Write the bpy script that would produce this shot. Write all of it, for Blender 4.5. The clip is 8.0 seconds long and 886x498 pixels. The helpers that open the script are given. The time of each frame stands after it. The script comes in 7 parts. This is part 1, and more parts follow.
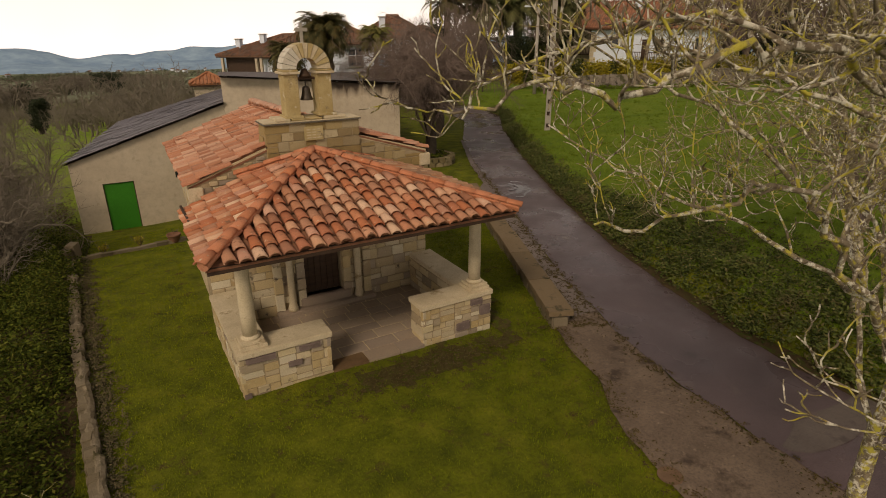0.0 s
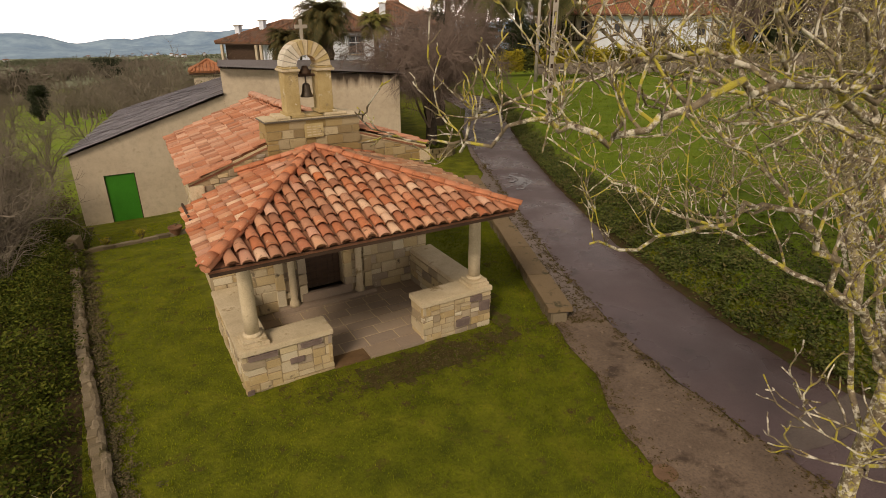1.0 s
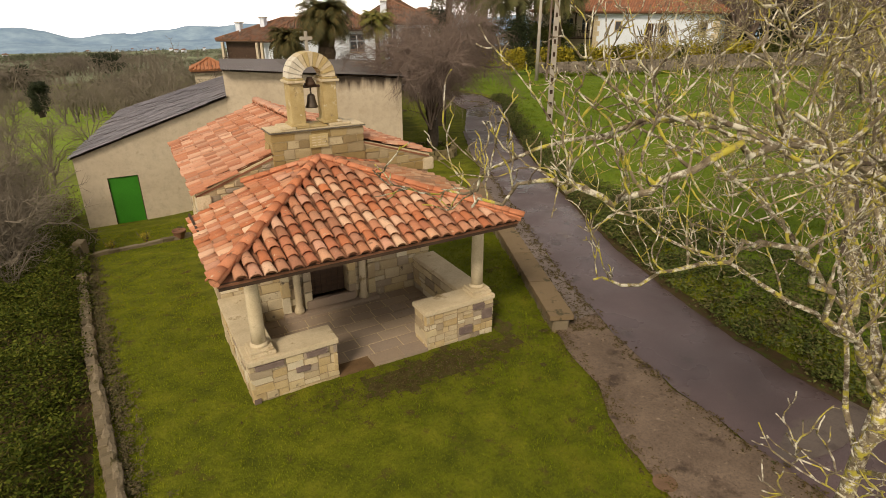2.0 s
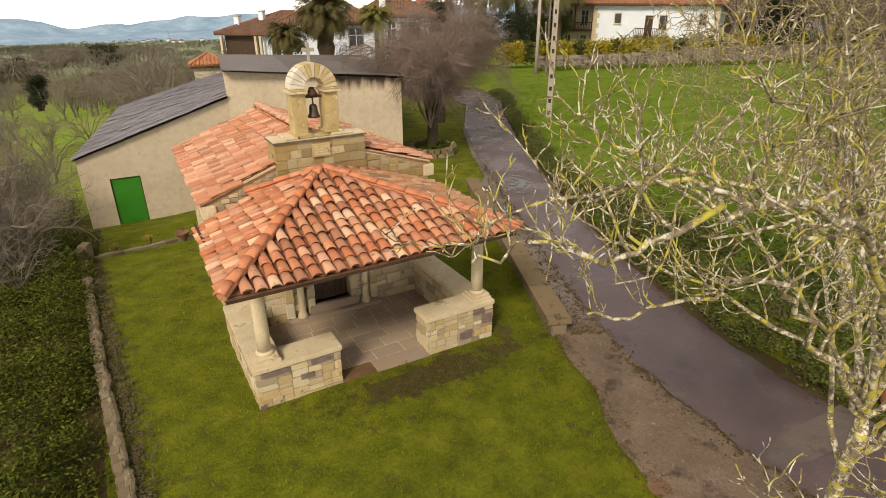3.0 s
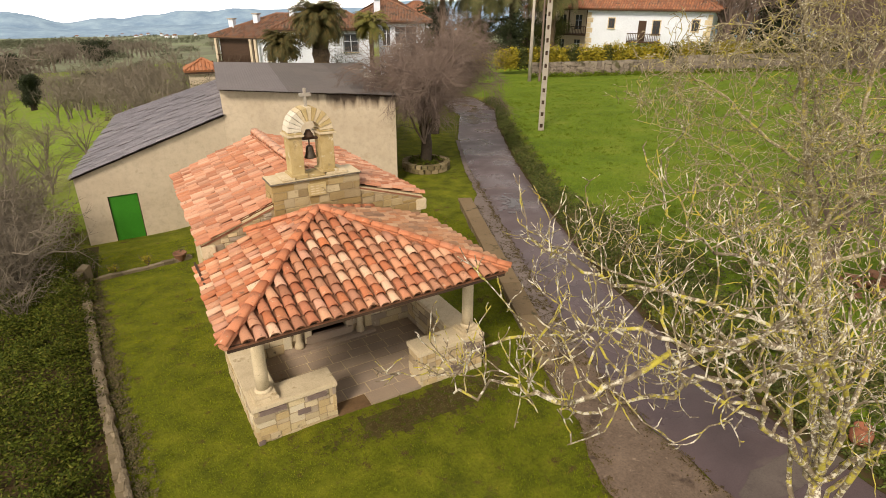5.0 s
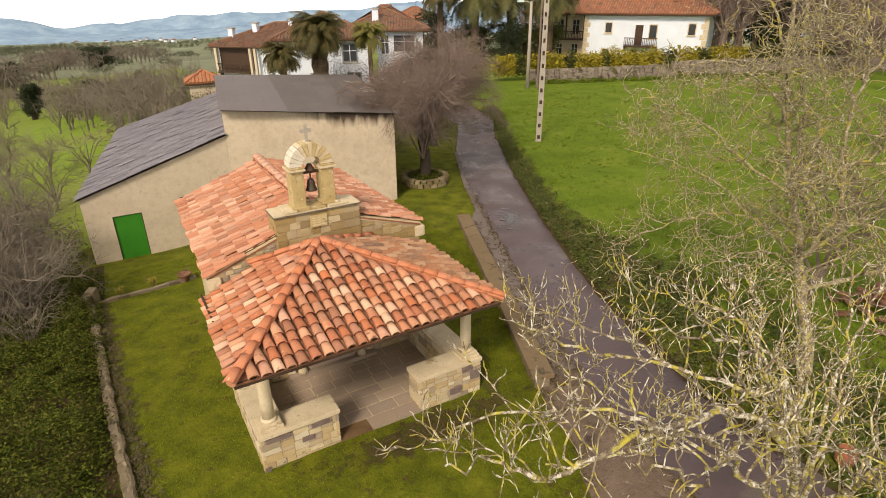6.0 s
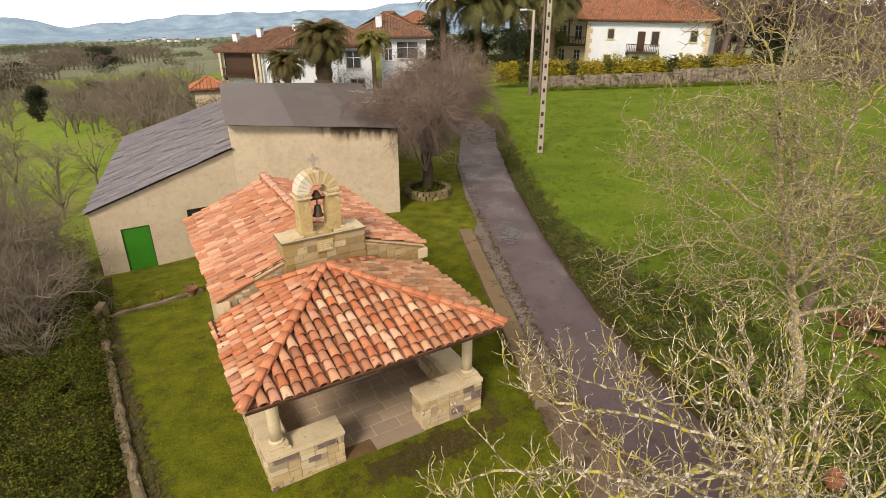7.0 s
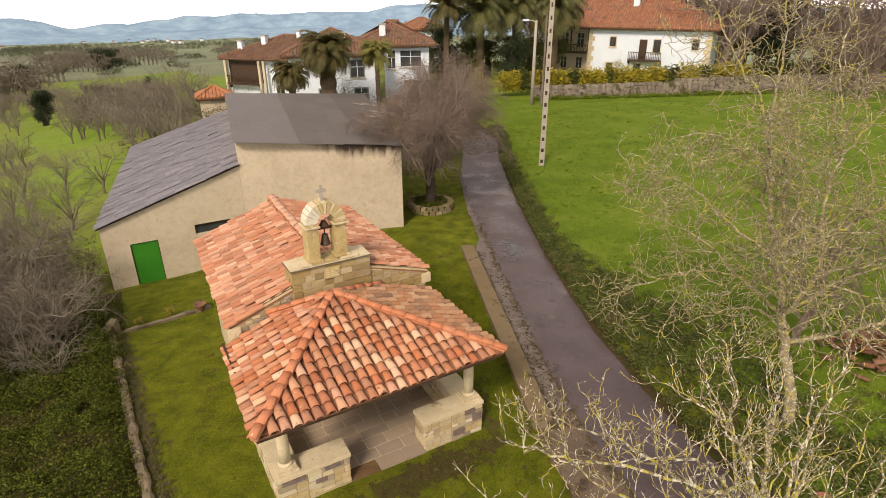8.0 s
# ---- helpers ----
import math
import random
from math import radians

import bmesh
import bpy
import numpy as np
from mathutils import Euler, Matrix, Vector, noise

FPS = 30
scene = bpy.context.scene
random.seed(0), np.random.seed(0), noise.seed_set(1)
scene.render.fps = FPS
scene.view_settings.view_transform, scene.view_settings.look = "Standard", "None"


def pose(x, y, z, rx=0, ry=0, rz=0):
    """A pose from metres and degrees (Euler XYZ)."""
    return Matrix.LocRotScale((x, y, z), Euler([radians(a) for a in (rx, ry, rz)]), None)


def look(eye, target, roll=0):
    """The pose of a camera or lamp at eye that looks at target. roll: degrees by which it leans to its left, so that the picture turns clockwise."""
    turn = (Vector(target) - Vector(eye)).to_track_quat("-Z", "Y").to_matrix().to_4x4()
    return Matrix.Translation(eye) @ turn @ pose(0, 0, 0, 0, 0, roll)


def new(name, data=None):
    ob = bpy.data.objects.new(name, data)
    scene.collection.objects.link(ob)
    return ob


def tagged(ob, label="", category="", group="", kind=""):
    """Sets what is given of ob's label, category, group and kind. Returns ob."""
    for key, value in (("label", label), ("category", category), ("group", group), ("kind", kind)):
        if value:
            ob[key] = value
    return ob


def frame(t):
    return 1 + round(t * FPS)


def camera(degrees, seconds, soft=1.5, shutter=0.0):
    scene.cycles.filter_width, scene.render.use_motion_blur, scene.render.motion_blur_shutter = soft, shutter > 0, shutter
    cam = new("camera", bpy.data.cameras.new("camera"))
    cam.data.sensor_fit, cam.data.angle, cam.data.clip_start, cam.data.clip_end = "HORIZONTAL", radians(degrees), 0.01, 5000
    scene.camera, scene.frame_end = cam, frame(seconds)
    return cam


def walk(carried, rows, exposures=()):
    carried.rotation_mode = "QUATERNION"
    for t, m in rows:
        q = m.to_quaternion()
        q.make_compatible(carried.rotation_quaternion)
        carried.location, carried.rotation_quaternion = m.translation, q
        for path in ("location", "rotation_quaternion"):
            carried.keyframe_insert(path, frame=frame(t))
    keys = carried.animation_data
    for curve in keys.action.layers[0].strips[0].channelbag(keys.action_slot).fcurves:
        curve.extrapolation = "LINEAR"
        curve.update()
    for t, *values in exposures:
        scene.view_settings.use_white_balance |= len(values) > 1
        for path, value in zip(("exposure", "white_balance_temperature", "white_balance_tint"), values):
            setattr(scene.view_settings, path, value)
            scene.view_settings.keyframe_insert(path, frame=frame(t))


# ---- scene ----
cam = camera(75.6, 8.0, 0.9)
PATH = [
    (0, (-1.184, -8.858, 6.01), (-0.246, -7.247, 5.285), -0.1),
    (0.5, (-1.166, -8.864, 6.119), (-0.234, -7.262, 5.368), -0.2),
    (1, (-1.166, -8.86, 6.242), (-0.24, -7.264, 5.473), -0.1),
    (1.5, (-1.223, -8.862, 6.423), (-0.3, -7.272, 5.637), -0.2),
    (1.7, (-1.235, -8.855, 6.465), (-0.308, -7.261, 5.691), -0.0),
    (2.8, (-1.247, -8.888, 6.898), (-0.34, -7.308, 6.073), -0.1),
    (3, (-1.292, -8.912, 6.963), (-0.374, -7.331, 6.15), -0.2),
    (3.5, (-1.294, -8.928, 7.161), (-0.38, -7.348, 6.344), -0.3),
    (4, (-1.305, -8.956, 7.399), (-0.391, -7.377, 6.578), -0.3),
    (4.5, (-1.302, -8.987, 7.669), (-0.372, -7.419, 6.848), -0.3),
    (4.7, (-1.275, -8.984, 7.769), (-0.343, -7.418, 6.945), 0.3),
    (6, (-1.267, -9.139, 8.673), (-0.338, -7.57, 7.852), -0.5),
    (6.5, (-1.312, -9.177, 9.018), (-0.385, -7.606, 8.199), -0.4),
    (7, (-1.338, -9.23, 9.342), (-0.414, -7.657, 8.522), -0.3),
    (7.5, (-1.368, -9.307, 9.67), (-0.447, -7.73, 8.854), -0.3),
    (8, (-1.444, -9.393, 10.115), (-0.526, -7.815, 9.3), -0.2),
]
walk(cam, [(t, look(eye, target, roll)) for t, eye, target, roll in PATH], [(0, -0.62, 8100, 18), (0.5, -0.42, 8100, 18), (1, -0.18, 8000, 18), (1.5, 0.0, 7850, 16), (3, 0.42, 7500, 13), (3.5, 0.5, 7400, 13), (4.5, 0.52, 7400, 15), (8, 0.48, 7400, 16)])

# ---------------------------------------------------------------- light
world = bpy.data.worlds.new("overcast_sky")
scene.world = world
world.use_nodes = True
wn, wl = world.node_tree.nodes, world.node_tree.links
wn.clear()
w_out = wn.new("ShaderNodeOutputWorld")
w_bg = wn.new("ShaderNodeBackground")
w_sky = wn.new("ShaderNodeTexSky")
w_sky.sky_type = "NISHITA"
w_sky.sun_disc = False
w_sky.sun_elevation = radians(38)
w_sky.sun_rotation = radians(231)
w_sky.air_density, w_sky.dust_density = 1.0, 3.0
# thick bright cloud over the clear sky: an even white veil, a little uneven
w_tc = wn.new("ShaderNodeTexCoord")
w_cl = wn.new("ShaderNodeTexNoise")
w_cl.inputs["Scale"].default_value = 2.2
w_cl.inputs["Detail"].default_value = 4
w_ramp = wn.new("ShaderNodeValToRGB")
w_ramp.color_ramp.elements[0].position, w_ramp.color_ramp.elements[0].color = 0.3, (7.6, 7.8, 8.2, 1)
w_ramp.color_ramp.elements[1].position, w_ramp.color_ramp.elements[1].color = 0.75, (10.5, 10.4, 10.2, 1)
w_mix = wn.new("ShaderNodeMix")
w_mix.data_type = "RGBA"
w_mix.inputs[0].default_value = 0.9
wl.new(w_tc.outputs["Generated"], w_cl.inputs["Vector"])
wl.new(w_cl.outputs["Fac"], w_ramp.inputs["Fac"])
wl.new(w_sky.outputs["Color"], w_mix.inputs[6])
wl.new(w_ramp.outputs["Color"], w_mix.inputs[7])
w_sep = wn.new("ShaderNodeSeparateXYZ")
w_low = wn.new("ShaderNodeMapRange")
w_low.interpolation_type = "SMOOTHSTEP"
w_low.inputs["From Min"].default_value, w_low.inputs["From Max"].default_value = -0.1, 0.36
w_low.inputs["To Min"].default_value, w_low.inputs["To Max"].default_value = 4.0, 0.92
w_mul = wn.new("ShaderNodeVectorMath")
w_mul.operation = "SCALE"
wl.new(w_tc.outputs["Generated"], w_sep.inputs[0])
wl.new(w_sep.outputs["Z"], w_low.inputs["Value"])
wl.new(w_mix.outputs[2], w_mul.inputs[0])
wl.new(w_low.outputs[0], w_mul.inputs["Scale"])
wl.new(w_mul.outputs[0], w_bg.inputs["Color"])
w_bg.inputs["Strength"].default_value = 0.062
wl.new(w_bg.outputs["Background"], w_out.inputs["Surface"])

sun_data = bpy.data.lights.new("sun", "SUN")
sun_data.energy, sun_data.angle, sun_data.color = 2.6, radians(14), (1.0, 0.93, 0.82)
sun = new("sun", sun_data)
sun.matrix_world = look((-25, -20, 27), (0, 0, 0))


# ---------------------------------------------------------------- mesh helpers
def smooth(a, b, v):
    t = min(1.0, max(0.0, (v - a) / (b - a)))
    return t * t * (3 - 2 * t)


class Geo:
    """Collects vertices and faces of one mesh."""

    def __init__(self):
        self.v, self.f = [], []

    def add(self, verts, faces):
        n = len(self.v)
        self.v.extend(tuple(p) for p in verts)
        self.f.extend(tuple(i + n for i in f) for f in faces)
        return self

    def box(self, x0, x1, y0, y1, z0, z1, m=None):
        p = [Vector(c) for c in ((x0, y0, z0), (x1, y0, z0), (x1, y1, z0), (x0, y1, z0), (x0, y0, z1), (x1, y0, z1), (x1, y1, z1), (x0, y1, z1))]
        if m:
            p = [m @ c for c in p]
        return self.add(p, [(0, 3, 2, 1), (4, 5, 6, 7), (0, 1, 5, 4), (1, 2, 6, 5), (2, 3, 7, 6), (3, 0, 4, 7)])

    def prism(self, low, high):
        """A solid between two polygons with the same number of corners, low one below, both counter-clockwise from above."""
        n = len(low)
        fs = [tuple(range(n - 1, -1, -1)), tuple(range(n, 2 * n))]
        fs += [(i, (i + 1) % n, n + (i + 1) % n, n + i) for i in range(n)]
        return self.add(list(low) + list(high), fs)

    def lathe(self, profile, seg=20, centre=(0, 0, 0)):
        """A turned body from (radius, height) pairs."""
        cx, cy, cz = centre
        vs, fs = [], []
        for r, z in profile:
            vs += [(cx + r * math.cos(2 * math.pi * k / seg), cy + r * math.sin(2 * math.pi * k / seg), cz + z) for k in range(seg)]
        for j in range(len(profile) - 1):
            fs += [(j * seg + k, j * seg + (k + 1) % seg, (j + 1) * seg + (k + 1) % seg, (j + 1) * seg + k) for k in range(seg)]
        fs.append(tuple(range(seg - 1, -1, -1)))
        fs.append(tuple((len(profile) - 1) * seg + k for k in range(seg)))
        return self.add(vs, fs)

    def tube(self, path, radii, seg=6, cap=True):
        vs, fs = [], []
        n = len(path)
        side = None
        for i, p in enumerate(path):
            p = Vector(p)
            d = (Vector(path[min(i + 1, n - 1)]) - Vector(path[max(i - 1, 0)]))
            if d.length < 1e-9:
                d = Vector((0, 0, 1))
            d.normalize()
            if side is None:
                side = d.orthogonal().normalized()
            else:
                side = side - d * side.dot(d)
                side = side.normalized() if side.length > 1e-6 else d.orthogonal().normalized()
            up = d.cross(side)
            r = radii[i]
            for k in range(seg):
                a = 2 * math.pi * k / seg
                vs.append(p + side * (math.cos(a) * r) + up * (math.sin(a) * r))
        for i in range(n - 1):
            fs += [(i * seg + k, i * seg + (k + 1) % seg, (i + 1) * seg + (k + 1) % seg, (i + 1) * seg + k) for k in range(seg)]
        if cap:
            fs.append(tuple(range(seg - 1, -1, -1)))
            fs.append(tuple((n - 1) * seg + k for k in range(seg)))
        return self.add(vs, fs)

    def mesh(self, name, material, round_off=False):
        me = bpy.data.meshes.new(name)
        me.from_pydata(self.v, [], self.f)
        if material:
            me.materials.append(material)
        if round_off:
            me.shade_smooth()
        me.update()
        return me


def part(name, geo, material, parent=None, label="", round_off=False, bevel=0.0):
    """Links a Geo or a mesh as one object under a thing or a part."""
    me = geo.mesh(name, material, round_off) if isinstance(geo, Geo) else geo
    if bevel:
        bm = bmesh.new()
        bm.from_mesh(me)
        bmesh.ops.recalc_face_normals(bm, faces=bm.faces[:])
        bmesh.ops.bevel(bm, geom=bm.edges[:], offset=bevel, segments=2, affect="EDGES", clamp_overlap=True)
        bm.to_mesh(me)
        bm.free()
    ob = new(name, me)
    if parent:
        ob.parent = parent
    if label:
        ob["label"] = label
    return ob


def thing(name, label, category, group="", at=(0, 0, 0), turn=0.0):
    ob = new(name)
    ob.empty_display_size = 0.3
    ob.matrix_basis = pose(*at, 0, 0, turn)
    return tagged(ob, label, category, group)


# ---------------------------------------------------------------- materials
def surface(name, colours, scale=3.0, fine=30.0, rough=0.85, bump=0.3, bump_size=0.02, vary="", vary_ramp=None, spots=None, stretch=(1, 1, 1), metal=0.0, spec=0.35, fine_mix=0.35):
    """Ramp of colours over a coarse noise, a fine noise on top, bump from both. vary: 'object' or 'island' picks a tint for each piece
    from vary_ramp. spots: (colour, scale, threshold) patches of another colour such as lichen or dirt; a list of them."""
    m = bpy.data.materials.new(name)
    m.use_nodes = True
    nt = m.node_tree
    N, L = nt.nodes, nt.links
    b = N["Principled BSDF"]
    b.inputs["Metallic"].default_value = metal
    b.inputs["Specular IOR Level"].default_value = spec
    g = N.new("ShaderNodeNewGeometry")
    mp = N.new("ShaderNodeMapping")
    mp.inputs["Scale"].default_value = stretch
    L.new(g.outputs["Position"], mp.inputs["Vector"])

    def noise_node(s, d=5.0, rg=0.6):
        n = N.new("ShaderNodeTexNoise")
        n.inputs["Scale"].default_value, n.inputs["Detail"].default_value, n.inputs["Roughness"].default_value = s, d, rg
        L.new(mp.outputs["Vector"], n.inputs["Vector"])
        return n

    def ramp(cols, lo=0.25, hi=0.75):
        r = N.new("ShaderNodeValToRGB")
        el = r.color_ramp.elements
        for i, c in enumerate(cols):
            p = lo + (hi - lo) * i / max(1, len(cols) - 1)
            e = el[i] if i < 2 else el.new(p)
            e.position, e.color = p, (*c, 1)
        return r

    def mix(a, bb, fac, mode="MIX"):
        x = N.new("ShaderNodeMix")
        x.data_type, x.blend_type = "RGBA", mode
        for sock, val in ((0, fac), (6, a), (7, bb)):
            if hasattr(val, "is_output"):
                L.new(val, x.inputs[sock])
            else:
                x.inputs[sock].default_value = val if sock == 0 else (*val, 1)
        return x.outputs[2]

    coarse, finen = noise_node(scale), noise_node(fine, 6.0, 0.7)
    rc = ramp(colours)
    L.new(coarse.outputs["Fac"], rc.inputs["Fac"])
    col = rc.outputs["Color"]
    if vary:
        if vary == "object":
            o = N.new("ShaderNodeObjectInfo")
            rnd = o.outputs["Random"]
        else:
            rnd = g.outputs["Random Per Island"]
        rv = ramp(vary_ramp, 0.0, 1.0)
        L.new(rnd, rv.inputs["Fac"])
        col = mix(col, rv.outputs["Color"], 0.72)
    rf = ramp([(0.45, 0.45, 0.45), (1.0, 1.0, 1.0), (1.3, 1.3, 1.3)], 0.28, 0.72)
    L.new(finen.outputs["Fac"], rf.inputs["Fac"])
    col = mix(col, rf.outputs["Color"], fine_mix, "MULTIPLY")
    for sc, ss, th in spots or ():
        sn = noise_node(ss, 6.0, 0.65)
        rs = ramp([(0, 0, 0), (1, 1, 1)], th, th + 0.09)
        L.new(sn.outputs["Fac"], rs.inputs["Fac"])
        col = mix(col, sc, rs.outputs["Color"])
    L.new(col, b.inputs["Base Color"])
    rr = ramp([(rough - 0.12,) * 3, (min(1.0, rough + 0.1),) * 3])
    L.new(finen.outputs["Fac"], rr.inputs["Fac"])
    L.new(rr.outputs["Color"], b.inputs["Roughness"])
    if bump:
        bp = N.new("ShaderNodeBump")
        bp.inputs["Strength"].default_value, bp.inputs["Distance"].default_value = bump, bump_size
        add = N.new("ShaderNodeMath")
        add.operation = "ADD"
        L.new(coarse.outputs["Fac"], add.inputs[0])
        L.new(finen.outputs["Fac"], add.inputs[1])
        L.new(add.outputs[0], bp.inputs["Height"])
        L.new(bp.outputs["Normal"], b.inputs["Normal"])
    return m


TILE_TINTS = [(0.30, 0.10, 0.05), (0.44, 0.15, 0.065), (0.36, 0.14, 0.08), (0.54, 0.24, 0.13), (0.42, 0.19, 0.11), (0.62, 0.37, 0.23), (0.34, 0.13, 0.06), (0.48, 0.27, 0.17), (0.24, 0.11, 0.065), (0.60, 0.35, 0.25), (0.70, 0.53, 0.37), (0.50, 0.16, 0.06)]
TILE_SPOTS = [((0.19, 0.095, 0.055), 5.0, 0.60), ((0.09, 0.062, 0.04), 18.0, 0.63), ((0.50, 0.42, 0.30), 11.0, 0.63)]
M_TILE = surface("fired_clay_tile", [(0.34, 0.11, 0.05), (0.48, 0.18, 0.09)], 5, 60, 0.85, 0.4, 0.01, "object", TILE_TINTS, TILE_SPOTS)
M_TILE_J = surface("fired_clay_tile_joined", [(0.34, 0.11, 0.05), (0.48, 0.18, 0.09)], 5, 60, 0.85, 0.4, 0.01, "island", TILE_TINTS, TILE_SPOTS)
M_TILE_P = surface("sun_bleached_clay_tile", [(0.40, 0.16, 0.08), (0.54, 0.25, 0.15)], 5, 60, 0.87, 0.4, 0.01, "island", [(0.38, 0.14, 0.07), (0.54, 0.26, 0.16), (0.30, 0.11, 0.06), (0.66, 0.45, 0.32), (0.46, 0.18, 0.09), (0.60, 0.36, 0.25), (0.25, 0.125, 0.08), (0.50, 0.22, 0.12)], TILE_SPOTS)
M_TILE_W = surface("weathered_grey_clay_tile", [(0.26, 0.12, 0.06), (0.40, 0.20, 0.11)], 5, 60, 0.88, 0.4, 0.01, "island", [(0.28, 0.15, 0.08), (0.20, 0.12, 0.075), (0.42, 0.22, 0.12), (0.52, 0.36, 0.23), (0.36, 0.15, 0.07), (0.46, 0.28, 0.17), (0.13, 0.09, 0.065)], TILE_SPOTS)
# pan clay darker than the covers: shade between the tiles in its colour
M_PAN = surface("shade_toned_clay_pan", [(0.17, 0.075, 0.042), (0.30, 0.135, 0.075)], 6, 50, 0.9, 0.4, 0.01)
M_HIP = surface("orange_ridge_tile", [(0.44, 0.15, 0.07), (0.54, 0.22, 0.11)], 5, 60, 0.85, 0.5, 0.012, "object", [(0.48, 0.16, 0.07), (0.54, 0.22, 0.12), (0.40, 0.14, 0.065), (0.56, 0.27, 0.17)], TILE_SPOTS)
M_HIP_PALE = surface("pale_salmon_ridge_tile", [(0.52, 0.27, 0.17), (0.62, 0.36, 0.25)], 5, 60, 0.85, 0.4, 0.01, "object", [(0.56, 0.30, 0.19), (0.62, 0.37, 0.26), (0.50, 0.25, 0.15)], TILE_SPOTS[:1])
STONE_TINTS = [(0.52, 0.40, 0.21), (0.44, 0.32, 0.15), (0.58, 0.48, 0.29), (0.36, 0.27, 0.16), (0.62, 0.53, 0.36), (0.48, 0.34, 0.14), (0.20, 0.16, 0.13), (0.56, 0.45, 0.27), (0.27, 0.22, 0.19), (0.50, 0.42, 0.28), (0.66, 0.60, 0.45), (0.40, 0.30, 0.16)]
STONE_SPOTS = [((0.14, 0.11, 0.07), 4.0, 0.62), ((0.60, 0.52, 0.36), 9.0, 0.62)]
M_STONE = surface("golden_sandstone", [(0.36, 0.28, 0.16), (0.52, 0.44, 0.29)], 4, 45, 0.9, 0.6, 0.015, "object", STONE_TINTS, STONE_SPOTS)
M_MORTAR = surface("lime_mortar", [(0.44, 0.35, 0.21), (0.58, 0.48, 0.31)], 6, 60, 0.95, 0.4, 0.01)
# mortar darkened in colour for the shadowed joints between stones
M_JOINT = surface("shadow_toned_joint_mortar", [(0.25, 0.19, 0.11), (0.40, 0.32, 0.20)], 6, 60, 0.95, 0.4, 0.01)
M_COPING = surface("smooth_sandstone_coping", [(0.45, 0.37, 0.24), (0.62, 0.53, 0.37)], 2.5, 40, 0.85, 0.3, 0.008, spots=[((0.28, 0.21, 0.11), 2.6, 0.60), ((0.18, 0.14, 0.08), 7.0, 0.68)])
ASH_TINTS = [(0.31, 0.22, 0.085), (0.23, 0.155, 0.06), (0.38, 0.29, 0.14), (0.48, 0.41, 0.27), (0.19, 0.14, 0.075), (0.34, 0.245, 0.10), (0.28, 0.19, 0.07)]
# arch stone with sunlight put into a paler colour; the dark spots are stains
M_SUNLIT = surface("sunlit_limestone", [(0.50, 0.46, 0.37), (0.68, 0.64, 0.54)], 3, 45, 0.9, 0.4, 0.01, spots=[((0.22, 0.18, 0.12), 5.0, 0.64)])
M_ASHLAR_B = surface("coursed_ochre_ashlar", [(0.27, 0.19, 0.09), (0.38, 0.29, 0.15)], 4, 45, 0.9, 0.5, 0.012, "object", ASH_TINTS, [((0.20, 0.15, 0.08), 3.4, 0.62)])
M_ASHLAR = surface("dressed_ochre_stone", [(0.34, 0.25, 0.10), (0.50, 0.40, 0.21)], 2.6, 45, 0.9, 0.5, 0.012, spots=[((0.19, 0.15, 0.10), 3.4, 0.60), ((0.62, 0.57, 0.45), 5.0, 0.61)])
FLAG_TINTS = [(0.30, 0.235, 0.18), (0.37, 0.29, 0.225), (0.28, 0.225, 0.185), (0.41, 0.325, 0.245)]
M_FLAG = surface("flagstone", [(0.24, 0.18, 0.12), (0.34, 0.26, 0.17)], 3, 40, 0.75, 0.3, 0.008, "object", FLAG_TINTS, [((0.24, 0.12, 0.045), 1.6, 0.64)])
M_WOOD = surface("dark_stained_timber", [(0.035, 0.020, 0.012), (0.075, 0.042, 0.024)], 3, 40, 0.75, 0.4, 0.006, stretch=(1, 1, 6))
M_IRON = surface("weathered_bronze", [(0.05, 0.040, 0.032), (0.10, 0.08, 0.06)], 8, 60, 0.55, 0.2, 0.004, metal=0.6)
M_RENDER = surface("cream_lime_render", [(0.45, 0.375, 0.275), (0.55, 0.47, 0.355)], 0.7, 5, 0.92, 0.12, 0.01, spots=[((0.38, 0.31, 0.22), 1.1, 0.60), ((0.28, 0.235, 0.165), 4.5, 0.68)], fine_mix=0.3)
M_GREEN = surface("green_painted_steel", [(0.022, 0.17, 0.012), (0.03, 0.22, 0.016)], 1.5, 30, 0.55, 0.08, 0.004)
SLATE_TINTS = [(0.15, 0.145, 0.165), (0.21, 0.20, 0.225), (0.18, 0.175, 0.20), (0.25, 0.235, 0.255)]
M_SHEET = surface("grey_fibre_cement", [(0.105, 0.10, 0.11), (0.18, 0.172, 0.185)], 1.6, 14, 0.85, 0.5, 0.02, "object", SLATE_TINTS, [((0.055, 0.05, 0.05), 3.2, 0.60), ((0.28, 0.27, 0.28), 7.0, 0.60), ((0.07, 0.062, 0.06), 11.0, 0.60)], fine_mix=0.8)
M_SHEET2 = surface("brown_grey_fibre_cement", [(0.105, 0.09, 0.082), (0.155, 0.135, 0.12)], 1.3, 12, 0.9, 0.5, 0.02, "object", [(0.105, 0.095, 0.09), (0.118, 0.104, 0.097), (0.128, 0.113, 0.105)], [((0.065, 0.055, 0.045), 6.0, 0.64), ((0.20, 0.18, 0.155), 7.0, 0.67)], fine_mix=0.6)
M_SHEET4 = surface("violet_grey_fibre_cement", [(0.14, 0.125, 0.125), (0.20, 0.18, 0.178)], 1.3, 12, 0.9, 0.5, 0.02, "object", [(0.145, 0.13, 0.13), (0.16, 0.145, 0.143)], [((0.09, 0.077, 0.068), 6.0, 0.62), ((0.24, 0.22, 0.20), 7.0, 0.65)], fine_mix=0.6)
